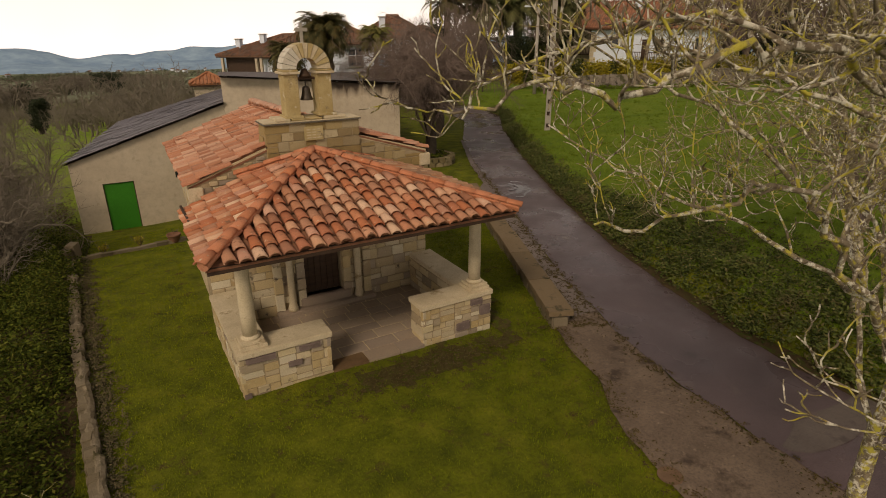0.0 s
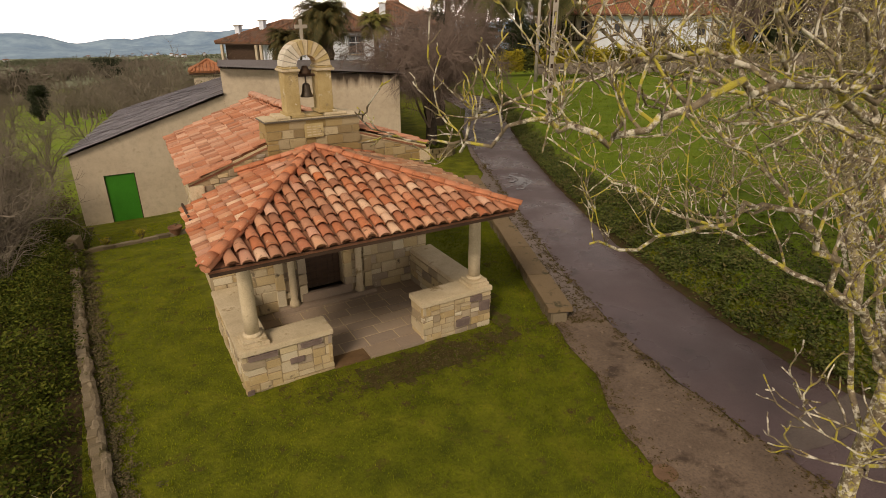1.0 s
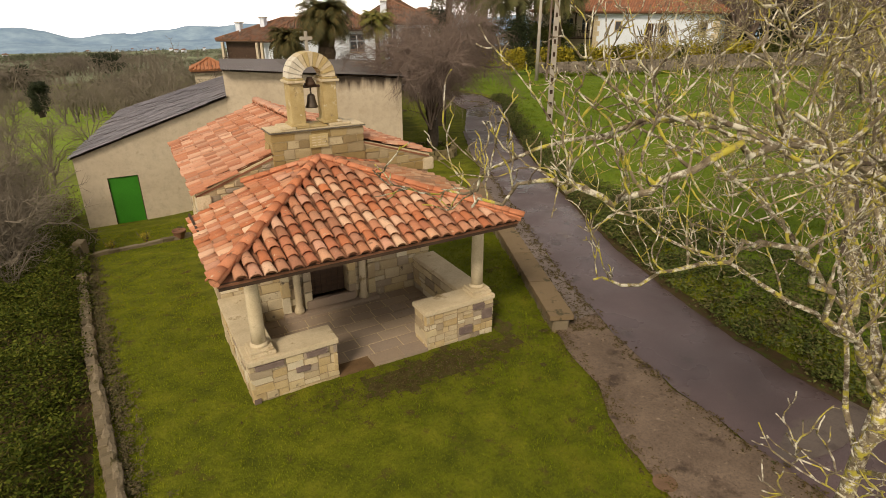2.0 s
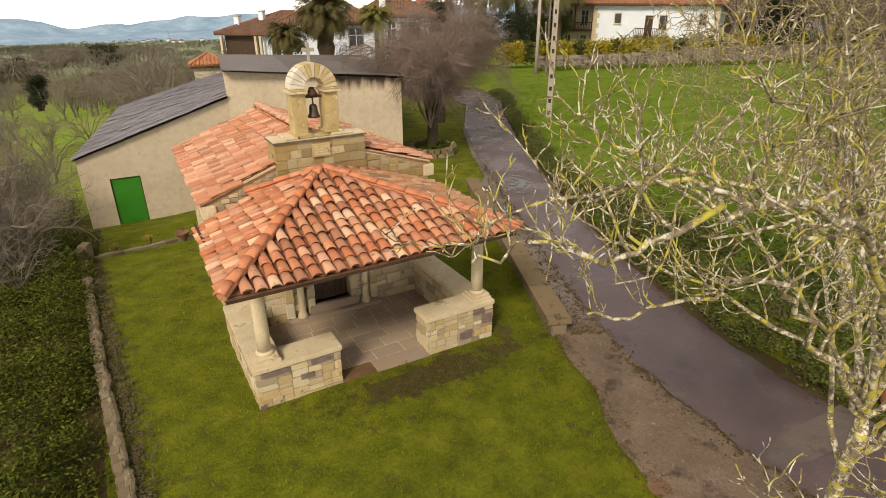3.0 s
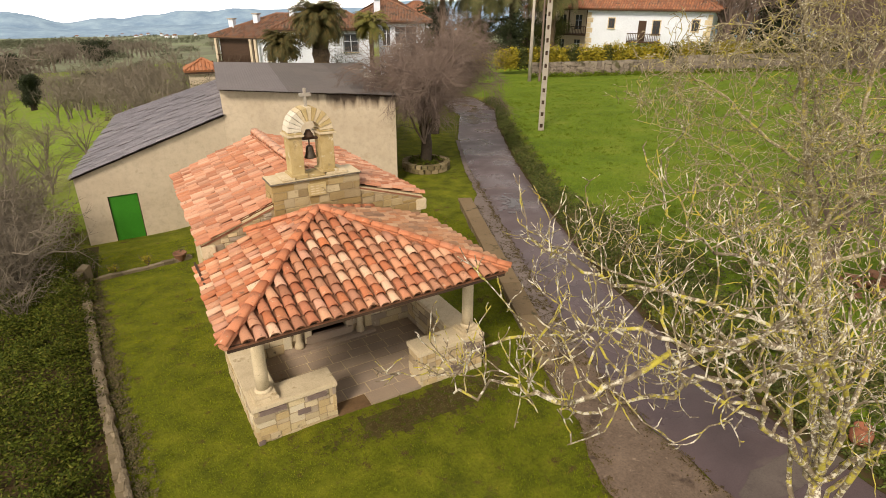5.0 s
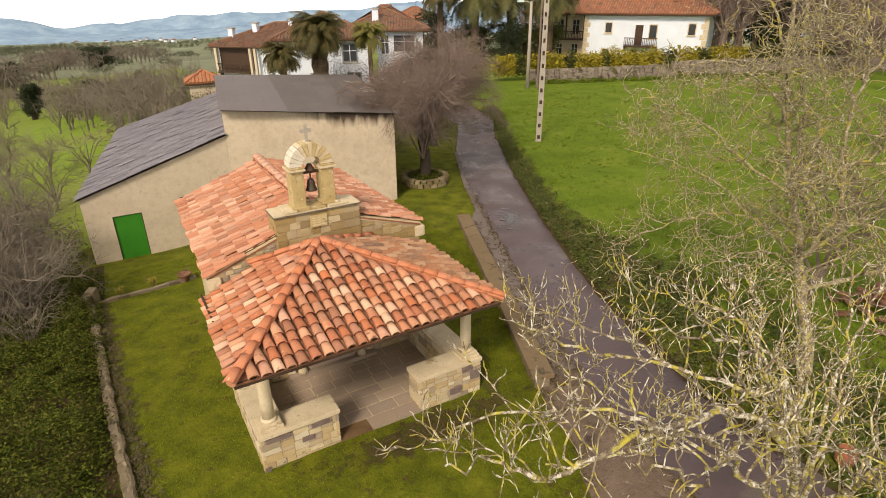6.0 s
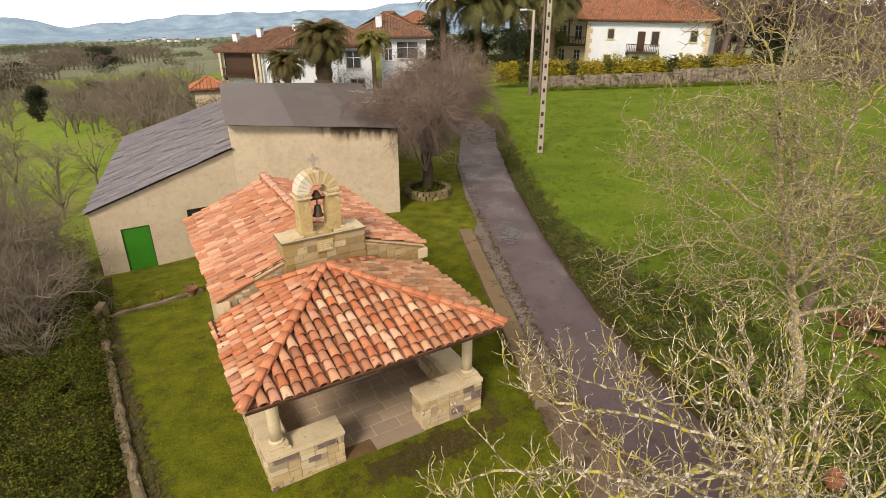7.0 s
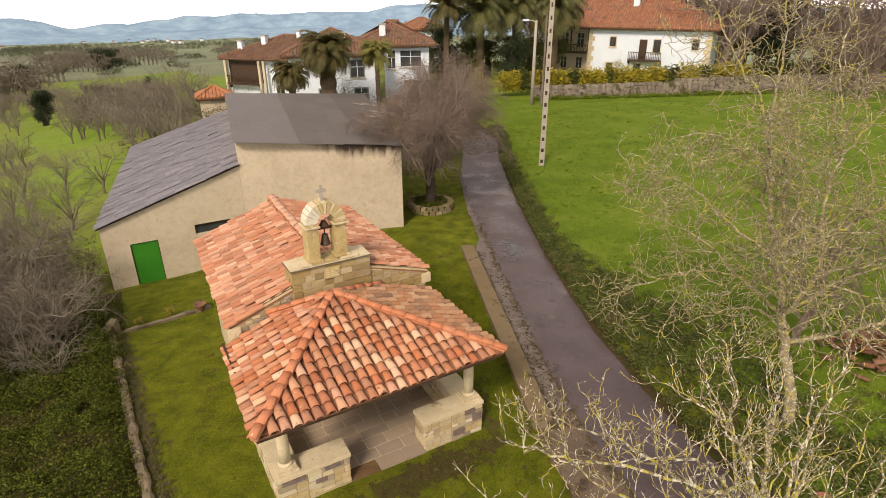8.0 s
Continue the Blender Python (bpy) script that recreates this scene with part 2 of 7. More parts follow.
M_SHEET3 = surface("dark_brown_fibre_cement", [(0.085, 0.072, 0.066), (0.13, 0.112, 0.10)], 1.3, 12, 0.9, 0.5, 0.02, "object", [(0.085, 0.076, 0.072), (0.105, 0.092, 0.085)], [((0.055, 0.047, 0.04), 5.0, 0.60)], fine_mix=0.6)
M_WHITE = surface("white_limewash", [(0.60, 0.66, 0.74), (0.68, 0.74, 0.82)], 0.8, 12, 0.9, 0.1, 0.01, spots=[((0.62, 0.63, 0.63), 0.7, 0.68)])
M_GLASS = surface("dark_window_glass", [(0.03, 0.035, 0.04), (0.06, 0.065, 0.07)], 1, 5, 0.15, 0.0, spec=0.6)
M_CONCRETE = surface("pale_concrete", [(0.28, 0.25, 0.21), (0.38, 0.35, 0.30)], 2, 40, 0.9, 0.25, 0.006)
M_ASPHALT = surface("worn_asphalt", [(0.062, 0.043, 0.045), (0.108, 0.076, 0.079)], 0.8, 40, 0.40, 0.3, 0.008, spots=[((0.125, 0.098, 0.085), 0.7, 0.60), ((0.036, 0.027, 0.024), 1.5, 0.62), ((0.15, 0.12, 0.10), 6.0, 0.70)], spec=0.5, fine_mix=0.5)
nt = M_ASPHALT.node_tree
wet_noise = nt.nodes.new("ShaderNodeTexNoise")
wet_noise.inputs["Scale"].default_value, wet_noise.inputs["Detail"].default_value = 0.55, 5
wet_map = nt.nodes.new("ShaderNodeMapRange")
wet_map.inputs["From Min"].default_value, wet_map.inputs["From Max"].default_value = 0.42, 0.60
wet_map.inputs["To Min"].default_value, wet_map.inputs["To Max"].default_value = 0.46, 0.19
wet_pos = nt.nodes.new("ShaderNodeNewGeometry")
nt.links.new(wet_pos.outputs["Position"], wet_noise.inputs["Vector"])
nt.links.new(wet_noise.outputs["Fac"], wet_map.inputs["Value"])
nt.links.new(wet_map.outputs[0], nt.nodes["Principled BSDF"].inputs["Roughness"])
M_APRON = surface("old_gravelled_concrete", [(0.105, 0.074, 0.052), (0.19, 0.138, 0.098)], 1.3, 22, 0.8, 0.9, 0.02, spots=[((0.060, 0.040, 0.027), 1.4, 0.57), ((0.26, 0.195, 0.14), 5.0, 0.61), ((0.045, 0.033, 0.022), 14.0, 0.63)], fine_mix=0.8)
M_FIELD = surface("green_field_turf", [(0.060, 0.105, 0.009), (0.11, 0.172, 0.014), (0.165, 0.20, 0.028)], 0.45, 5, 0.95, 0.8, 0.06, spec=0.12, fine_mix=0.6)
# far ground greyed in its colour to stand in for distance haze
M_FARFIELD = surface("haze_toned_far_fields", [(0.11, 0.14, 0.07), (0.15, 0.16, 0.11), (0.20, 0.24, 0.14), (0.15, 0.16, 0.14)], 0.006, 0.05, 0.95, 0.0, spec=0.05, fine_mix=0.4)
M_EARTH = surface("bare_earth", [(0.042, 0.030, 0.014), (0.085, 0.058, 0.028)], 4, 30, 0.98, 0.8, 0.03, spots=[((0.05, 0.065, 0.012), 7.0, 0.52)], spec=0.1)
M_GRASS = surface("mown_grass_ground", [(0.048, 0.060, 0.005), (0.104, 0.122, 0.008), (0.175, 0.18, 0.015)], 1.6, 14, 0.95, 0.8, 0.05, spots=[((0.078, 0.055, 0.018), 2.4, 0.59)], spec=0.15, fine_mix=0.7)
M_MEADOW = surface("meadow_and_scrub_ground", [(0.11, 0.18, 0.014), (0.15, 0.225, 0.020), (0.16, 0.19, 0.04), (0.13, 0.12, 0.055)], 0.06, 0.9, 0.95, 0.6, 0.2, spec=0.1, fine_mix=0.65)
M_BARK = surface("grey_lichened_bark", [(0.10, 0.072, 0.046), (0.31, 0.255, 0.17)], 16, 70, 0.95, 0.9, 0.015, spots=[((0.68, 0.645, 0.53), 15.0, 0.495), ((0.48, 0.42, 0.065), 9.0, 0.51), ((0.56, 0.42, 0.03), 3.6, 0.62), ((0.075, 0.052, 0.036), 13.0, 0.575)])
M_BARK_B = surface("brown_grey_bark", [(0.15, 0.12, 0.072), (0.35, 0.30, 0.185)], 12, 60, 0.95, 0.9, 0.015, spots=[((0.54, 0.50, 0.37), 13.0, 0.53), ((0.42, 0.37, 0.075), 5.0, 0.53), ((0.07, 0.055, 0.04), 8.0, 0.575)])
M_SCRUB = surface("grey_lichened_twigs", [(0.110, 0.093, 0.070), (0.21, 0.18, 0.138)], 0.5, 30, 0.95, 0.2, 0.01)
M_TWIG = surface("brown_twigs", [(0.105, 0.075, 0.062), (0.21, 0.158, 0.13)], 0.9, 30, 0.95, 0.2, 0.01)
M_DARKBARK = surface("dark_wet_bark", [(0.032, 0.024, 0.016), (0.065, 0.050, 0.036)], 6, 40, 0.95, 0.7, 0.02)
M_LEAF = surface("bramble_leaves", [(0.028, 0.050, 0.006), (0.060, 0.090, 0.013)], 1.2, 20, 0.8, 0.0, vary="island", vary_ramp=[(0.016, 0.024, 0.003), (0.044, 0.058, 0.006), (0.094, 0.112, 0.013), (0.13, 0.115, 0.022)], spec=0.10)
M_DRYLEAF = surface("dry_undergrowth", [(0.09, 0.075, 0.035), (0.15, 0.12, 0.06)], 1.2, 20, 0.9, 0.0, vary="island", vary_ramp=[(0.05, 0.06, 0.02), (0.10, 0.08, 0.04), (0.15, 0.11, 0.06), (0.06, 0.07, 0.02)])
# ---------------------------------------------------------------- lie of the land
ROAD_RIGHT = [(9.0, -40), (8.9, -14), (9.1, -8), (9.22, -5.1), (9.45, -3), (9.95, -1.1), (11.0, 2.1), (13.6, 7.7), (16.9, 14), (21.6, 22.2), (25.2, 27.6), (27.0, 33), (26.5, 42), (23, 55), (18, 85)]
ROAD_LEFT = [(6.7, -40), (6.55, -14), (6.6, -8), (6.72, -5.1), (6.85, -3.7), (7.2, -1.9), (8.4, 1.6), (11.2, 7.8), (13.9, 13.9), (17.2, 20.3), (21.4, 26.8), (23.4, 33), (23.2, 42), (19.8, 55), (15, 85)]


def along(line, y):
    """x of a line at y."""
    for (xa, ya), (xb, yb) in zip(line, line[1:]):
        if y <= yb:
            break
    return xa + (xb - xa) * (y - ya) / (yb - ya)


def ground_z(x, y, banks=True):
    d = math.hypot(x, y)
    back = max(0.0, y - 3)
    q = x - 0.25 * max(0.0, y - 20)
    left = smooth(12, -1, q)
    fall = 0.1 * back + 0.08 * max(0.0, y - 12) if y < 17.3 else 1.85 + 0.06 * (y - 17.3)
    z = -left * fall - (1 - left) * 0.02 * max(0.0, min(y, 60) - 5)
    west = max(0.0, -3.2 - x) if y < 40 else max(0.0, -10 - q)
    z -= 6 * (1 - math.exp(-0.22 * west / 6)) + 0.035 * max(0.0, west - 20)
    if banks and y < 70:
        r = x - along(ROAD_RIGHT, y)
        z += 0.5 * smooth(0.1, 1.3, r) * smooth(60, 20, y) + 0.016 * max(0.0, min(r, 60) - 2)
    far = smooth(70, 300, d)
    return z * (1 - far) + far * (-(0.054 * d + 11))


def terrain_axis(lo, hi, near_lo, near_hi, step):
    out = list(np.arange(near_lo, near_hi + 1e-6, step))
    v, s = near_hi, step
    while v < hi:
        s *= 1.22
        v += s
        out.append(v)
    v, s = near_lo, step
    while v > lo:
        s *= 1.22
        v -= s
        out.insert(0, v)
    return out


GX = terrain_axis(-3400, 3600, -14, 24, 0.5)
GY = terrain_axis(-400, 3600, -14, 32, 0.5)
land = Geo()
for gy in GY:
    for gx in GX:
        on_road = along(ROAD_LEFT, gy) - 3.2 < gx < along(ROAD_RIGHT, gy) + 0.3 if gy < 80 else False
        wob = noise.noise((gx * 0.35, gy * 0.35, 0.0)) * 0.05
        dist = math.hypot(gx, gy)
        wob += noise.noise((gx * 0.006, gy * 0.006, 3.0)) * 9 * smooth(150, 500, dist)
        land.v.append((gx, gy, ground_z(gx, gy) - (0.05 if on_road else 0.0) + (0 if on_road else wob)))
nx = len(GX)
land.f = [(j * nx + i, j * nx + i + 1, (j + 1) * nx + i + 1, (j + 1) * nx + i) for j in range(len(GY) - 1) for i in range(nx - 1)]
ground = part("ground", land, M_GRASS, round_off=True)
ground.data.materials.append(M_MEADOW)
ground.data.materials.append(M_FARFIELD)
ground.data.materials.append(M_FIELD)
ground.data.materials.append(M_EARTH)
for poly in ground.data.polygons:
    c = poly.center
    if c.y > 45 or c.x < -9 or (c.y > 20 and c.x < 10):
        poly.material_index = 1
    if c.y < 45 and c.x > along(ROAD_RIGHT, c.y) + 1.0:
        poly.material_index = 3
    # ground with painted haze starts 330 m out
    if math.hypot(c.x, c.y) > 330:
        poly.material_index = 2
    if -16 < c.x < -2.6 and c.y < 17:
        poly.material_index = 4
tagged(ground, "green grassy hillside falling away to a wide valley", "ground", kind="structure")


def ribbon(left, right, y0, y1, lift, step=0.5, crown=0.0, across=6):
    """A strip of surface between two lines in plan."""
    g = Geo()
    ys = list(np.arange(y0, y1 + 1e-6, step))
    for y in ys:
        a, b = along(left, y), along(right, y)
        for k in range(across + 1):
            t = k / across
            x = a + (b - a) * t
            e = (noise.noise((x * 1.3, y * 1.3, 7.0)) * 0.08 + noise.noise((x * 5, y * 5, 2.0)) * 0.05) if k in (0, across) else 0.0
            g.v.append((x + e, y, ground_z(x, y, False) + lift + crown * (1 - (2 * t - 1) ** 2)))
    n = across + 1
    g.f = [(j * n + i, j * n + i + 1, (j + 1) * n + i + 1, (j + 1) * n + i) for j in range(len(ys) - 1) for i in range(across)]
    return g


road = tagged(part("road", ribbon(ROAD_LEFT, ROAD_RIGHT, -5.5, 78, 0.02, crown=0.05), M_ASPHALT, round_off=True), "narrow wet grey asphalt lane curving past the chapel", "road", kind="structure")
tagged(part("road", ribbon(ROAD_LEFT, ROAD_RIGHT, -30, -5.5, 0.02, crown=0.05), M_ASPHALT, round_off=True), "wet grey asphalt lane before the concrete slab", "road", kind="structure")
M_SLABROAD = surface("pale_worn_concrete", [(0.085, 0.068, 0.060), (0.13, 0.106, 0.092)], 1.6, 30, 0.6, 0.6, 0.01, spots=[((0.07, 0.055, 0.05), 2.5, 0.56)], fine_mix=0.6)
slab_geo = Geo()
for k in range(13):
    t_ = k / 12
    for edge_y in (-5.12, -5.86):
        sx0 = along(ROAD_LEFT, -5.3) + 0.12 + t_ * 2.5
        sy0 = -5.49 + (edge_y + 5.49) * (1 - (1 - min(1.0, 0.12 + 3.0 * t_)) ** 2) * 0.85 - 0.12 * t_ + noise.noise((sx0 * 3, edge_y, 4.0)) * 0.09
        slab_geo.v.append((sx0, sy0, ground_z(sx0, sy0, False) + 0.03 + 0.05 * (1 - (2 * t_ - 1) ** 2)))
slab_geo.f = [(2 * k + 1, 2 * k + 3, 2 * k + 2, 2 * k) for k in range(12)]
tagged(part("pavement", slab_geo, M_SLABROAD, round_off=True), "pale concrete slab laid across the lane", "pavement", kind="structure")
MUD_L = [(x - 0.12, y) for x, y in ROAD_RIGHT]
MUD_R = [(x + 0.38, y) for x, y in ROAD_RIGHT]
tagged(part("verge", ribbon(MUD_L, MUD_R, -12, 40, 0.034, step=0.25, across=3), M_EARTH, round_off=True), "dark muddy verge along the foot of the bank", "verge", kind="structure")
APRON_LEFT = [(3.6, -40), (4.2, -9), (4.55, -6), (4.72, -5.1), (5.0, -4), (5.65, -2.7), (6.0, -1.6), (6.35, -0.7), (7.9, 2.6), (10.4, 8.7), (11.2, 9.6), (12.05, 10.5), (13.6, 13.9), (17.0, 20.3)]
tagged(part("pavement", ribbon(APRON_LEFT, ROAD_LEFT, -30, -0.6, 0.012, step=0.2), M_APRON, round_off=True), "rough brown gravelled concrete strip beside the lane", "pavement", kind="structure")
M_STRIP = surface("worn_purple_grey_concrete", [(0.115, 0.092, 0.082), (0.19, 0.155, 0.138)], 1.3, 22, 0.7, 0.6, 0.015, spots=[((0.065, 0.050, 0.042), 1.8, 0.58), ((0.25, 0.21, 0.19), 5.0, 0.64)], fine_mix=0.7)
tagged(part("pavement", ribbon(APRON_LEFT, ROAD_LEFT, -0.6, 20, 0.012, step=0.2), M_STRIP, round_off=True), "purple-grey concrete strip between the bench and the lane", "pavement", kind="structure")

# rain still standing on the lane
M_WET = surface("shallow_rain_water", [(0.05, 0.045, 0.045), (0.08, 0.07, 0.068)], 3.0, 30, 0.10, 0.06, 0.004, spec=1.0)
W_ = random.Random(61)
for px_, py_, rx_, ry_, tn, count in ((12.6, 8.6, 0.20, 0.5, -30, 240),):
    wet = Geo()
    tilt = pose(px_, py_, 0, 0, 0, tn)
    for _ in range(count):
        c0 = tilt @ Vector((W_.gauss(0, rx_), W_.gauss(0, ry_), 0))
        size_ = abs(W_.gauss(0.0, 0.035)) + 0.012
        zz = ground_z(c0.x, c0.y, False) + 0.074 + W_.uniform(0, 0.003)
        pts_ = []
        for k in range(9):
            a = 2 * math.pi * k / 9
            pts_.append((c0.x + math.cos(a) * size_ * W_.uniform(0.5, 1.3), c0.y + math.sin(a) * size_ * W_.uniform(0.7, 1.9), zz))
        wet.add(pts_, [tuple(range(9))])
    tagged(part("puddle", wet, M_WET), "shallow puddle shining on the wet lane", "puddle", kind="stuff")

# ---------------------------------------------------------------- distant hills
# blue distance haze is put into the hills' base colour
M_HILL = bpy.data.materials.new("haze_painted_hills")
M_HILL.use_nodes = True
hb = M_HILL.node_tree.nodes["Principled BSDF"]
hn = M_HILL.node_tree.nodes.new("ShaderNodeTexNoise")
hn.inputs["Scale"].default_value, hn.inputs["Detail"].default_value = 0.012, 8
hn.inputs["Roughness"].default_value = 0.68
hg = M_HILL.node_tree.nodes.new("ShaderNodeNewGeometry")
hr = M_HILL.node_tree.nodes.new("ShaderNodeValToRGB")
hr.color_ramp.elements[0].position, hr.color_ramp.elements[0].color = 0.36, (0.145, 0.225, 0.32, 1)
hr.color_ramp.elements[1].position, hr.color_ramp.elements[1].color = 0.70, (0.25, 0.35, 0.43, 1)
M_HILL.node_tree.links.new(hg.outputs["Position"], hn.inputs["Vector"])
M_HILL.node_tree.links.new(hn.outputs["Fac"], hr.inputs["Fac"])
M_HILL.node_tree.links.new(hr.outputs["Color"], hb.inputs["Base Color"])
# a faint glow of the same colour lifts the painted haze
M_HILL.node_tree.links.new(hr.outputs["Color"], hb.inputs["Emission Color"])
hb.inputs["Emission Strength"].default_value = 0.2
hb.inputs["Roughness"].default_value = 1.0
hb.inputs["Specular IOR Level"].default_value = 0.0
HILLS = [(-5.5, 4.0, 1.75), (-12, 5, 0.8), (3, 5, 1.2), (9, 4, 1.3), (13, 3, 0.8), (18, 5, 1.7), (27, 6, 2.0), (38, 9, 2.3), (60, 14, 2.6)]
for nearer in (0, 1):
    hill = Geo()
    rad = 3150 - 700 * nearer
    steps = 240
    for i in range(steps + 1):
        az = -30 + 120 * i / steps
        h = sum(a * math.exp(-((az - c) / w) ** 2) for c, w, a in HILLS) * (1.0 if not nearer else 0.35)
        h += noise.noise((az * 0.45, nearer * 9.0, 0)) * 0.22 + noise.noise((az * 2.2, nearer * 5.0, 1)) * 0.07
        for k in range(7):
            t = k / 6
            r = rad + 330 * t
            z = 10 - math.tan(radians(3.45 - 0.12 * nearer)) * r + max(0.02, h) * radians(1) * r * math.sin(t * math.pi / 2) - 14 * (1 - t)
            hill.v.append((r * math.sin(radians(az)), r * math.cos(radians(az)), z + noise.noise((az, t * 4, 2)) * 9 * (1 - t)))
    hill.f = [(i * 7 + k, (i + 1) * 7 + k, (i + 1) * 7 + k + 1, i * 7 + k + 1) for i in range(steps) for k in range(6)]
    tagged(part("backdrop", hill, M_HILL, round_off=True), "range of hills beyond the valley with blue haze painted on", "hills", kind="structure")

# ---------------------------------------------------------------- clay tile roofs
TILE_STEP, TILE_ROW = 0.218, 0.258


def barrel(length=0.42, r0=0.085, r1=0.105, seg=7, thick=0.03):
    """One half-round cover tile along +y (up the slope): wide at the lower end, hollow below."""
    vs, fs = [], []
    for y, r in ((0.0, r1), (length, r0)):
        for rr in (r, r - thick):
            for k in range(seg + 1):
                a = math.pi * k / seg
                vs.append((-math.cos(a) * rr, y, math.sin(a) * rr * 0.70))
    n = seg + 1
    for k in range(seg):
        fs.append((k, k + 1, 2 * n + k + 1, 2 * n + k))
        fs.append((n + k, 3 * n + k, 3 * n + k + 1, n + k + 1))
        fs.append((k, n + k, n + k + 1, k + 1))
        fs.append((2 * n + k, 2 * n + k + 1, 3 * n + k + 1, 3 * n + k))
    fs.append((0, 2 * n, 3 * n, n))
    fs.append((seg, n + seg, 3 * n + seg, 2 * n + seg))
    return vs, [tuple(reversed(f)) for f in fs]


BARRELS = []
for _i in range(4):
    _v, _f = barrel(0.345 + 0.015 * _i, 0.074 + 0.004 * (_i % 2), 0.096 + 0.005 * (_i // 2), 7, 0.024)
    BARRELS.append((_v, _f, Geo().add(_v, _f).mesh("tile", M_TILE, True)))


def slope_frame(origin, u, upslope):
    u, v = Vector(u).normalized(), Vector(upslope).normalized()
    w = u.cross(v).normalized()
    return Matrix(((u.x, v.x, w.x, origin[0]), (u.y, v.y, w.y, origin[1]), (u.z, v.z, w.z, origin[2]), (0, 0, 0, 1)))


def inside(poly, x, y):
    hit = False
    for (xa, ya), (xb, yb) in zip(poly, poly[1:] + poly[:1]):
        if (ya > y) != (yb > y) and x < xa + (xb - xa) * (y - ya) / (yb - ya):
            hit = not hit
    return hit


def clay_slope(parent, name, corners, single, rng, row=TILE_ROW, rough=1.0, bed=None, skip=None, reach=0.10, clay=None):
    """A roof slope laid with cover tiles over pans. corners: eave from its left end to its right end (seen from below the slope),
    then the upper corners. single: each cover tile an object of its own."""
    o = Vector(corners[0])
    u = (Vector(corners[1]) - o).normalized()
    top = Vector(corners[2]) - o
    v = (top - u * top.dot(u)).normalized()
    fm = slope_frame(o, u, v)
    inv = fm.inverted()
    flat = [tuple((inv @ Vector(c))[:2]) for c in corners]
    width = flat[1][0]
    height = max(p[1] for p in flat)
    x_lo, x_hi = min(p[0] for p in flat), max(p[0] for p in flat)
    deck = Geo()
    deck.prism([fm @ Vector((x, y, -0.06)) for x, y in flat], [fm @ Vector((x, y, -0.02)) for x, y in flat])
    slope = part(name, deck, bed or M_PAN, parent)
    joined = Geo()
    pans = Geo()
    for c in range(int(x_lo / TILE_STEP) - 1, int(x_hi / TILE_STEP) + 2):
        x = (c + 0.5) * TILE_STEP
        drift = rng.uniform(-0.012, 0.012)
        for r in range(int(height / row) + 1):
            y = r * row
            if not inside(flat, x, min(height - 0.02, y + reach)):
                continue
            if skip and skip(fm @ Vector((x, y + 0.1, 0))):
                continue
            lift = 0.064 if r else 0.056
            m = fm @ pose(x + drift + rng.uniform(-0.01, 0.01), y - 0.05 + rng.uniform(-0.022, 0.022) * rough, lift + rng.uniform(-0.010, 0.016) * rough, -4.6 + rng.uniform(-1.2, 1.2), rng.uniform(-6, 6), rng.uniform(-3, 3))
            vs, fs, me = rng.choice(BARRELS)
            if single:
                ob = part("tile", me, None, slope)
                ob.matrix_basis = m
            else:
                joined.add([m @ Vector(p) for p in vs], fs)
            if r == 0:
                # mortar plug in the open end of the eave tile
                fan = [m @ Vector((-math.cos(math.pi * k / 6) * 0.074, 0.03, math.sin(math.pi * k / 6) * 0.05)) for k in range(7)]
                pans.add(fan, [tuple(range(6, -1, -1))])
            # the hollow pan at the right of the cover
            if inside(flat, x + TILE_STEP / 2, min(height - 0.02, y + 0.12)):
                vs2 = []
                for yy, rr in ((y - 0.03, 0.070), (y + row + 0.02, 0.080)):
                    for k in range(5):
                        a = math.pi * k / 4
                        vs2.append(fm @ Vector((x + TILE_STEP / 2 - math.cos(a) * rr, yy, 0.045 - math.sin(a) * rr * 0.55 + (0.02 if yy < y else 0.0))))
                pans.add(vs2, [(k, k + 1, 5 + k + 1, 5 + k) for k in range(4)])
    tagged(part("pan_tiles", pans, M_PAN, slope, "hollow clay pan tiles, coloured darker for the shade between covers"), kind="stuff")
    if not single:
        tagged(part("cover_tiles", joined, clay or M_TILE_J, slope, "rows of weathered orange clay cover tiles"), kind="stuff")
    return slope


HIP_TILES = [Geo().add(*barrel(0.39, 0.098, 0.108 + 0.003 * i)).mesh("ridge_tile", M_HIP, True) for i in range(3)]
PALE_TILES = [Geo().add(*barrel(0.39, 0.098, 0.108 + 0.003 * i)).mesh("ridge_tile", M_HIP_PALE, True) for i in range(3)]


def ridge_tiles(parent, name, a, b, rng, size=0.92, pool=HIP_TILES, lift=0.085, step=0.29):
    """A run of big cover tiles over a hip or ridge from a (low) to b."""
    a, b = Vector(a), Vector(b)
    d = b - a
    n = max(2, int(d.length / step))
    v = d.normalized()
    u = v.cross(Vector((0, 0, 1))).normalized()
    fm = slope_frame(a, u, v)
    run = part(name, Geo().tube([a + Vector((0, 0, lift - 0.045)), b + Vector((0, 0, lift - 0.045))], [0.088, 0.088], 8), M_HIP, parent)
    for i in range(n):
        m = fm @ pose(rng.uniform(-0.012, 0.012), i * d.length / n - 0.03, lift + rng.uniform(-0.006, 0.008), -0.9, rng.uniform(-2, 2), rng.uniform(-1.2, 1.2)) @ Matrix.Diagonal((size, d.length / n / 0.35, size, 1))
        ob = part("ridge_tile", rng.choice(pool), None, run)
        ob.matrix_basis = m
    return run


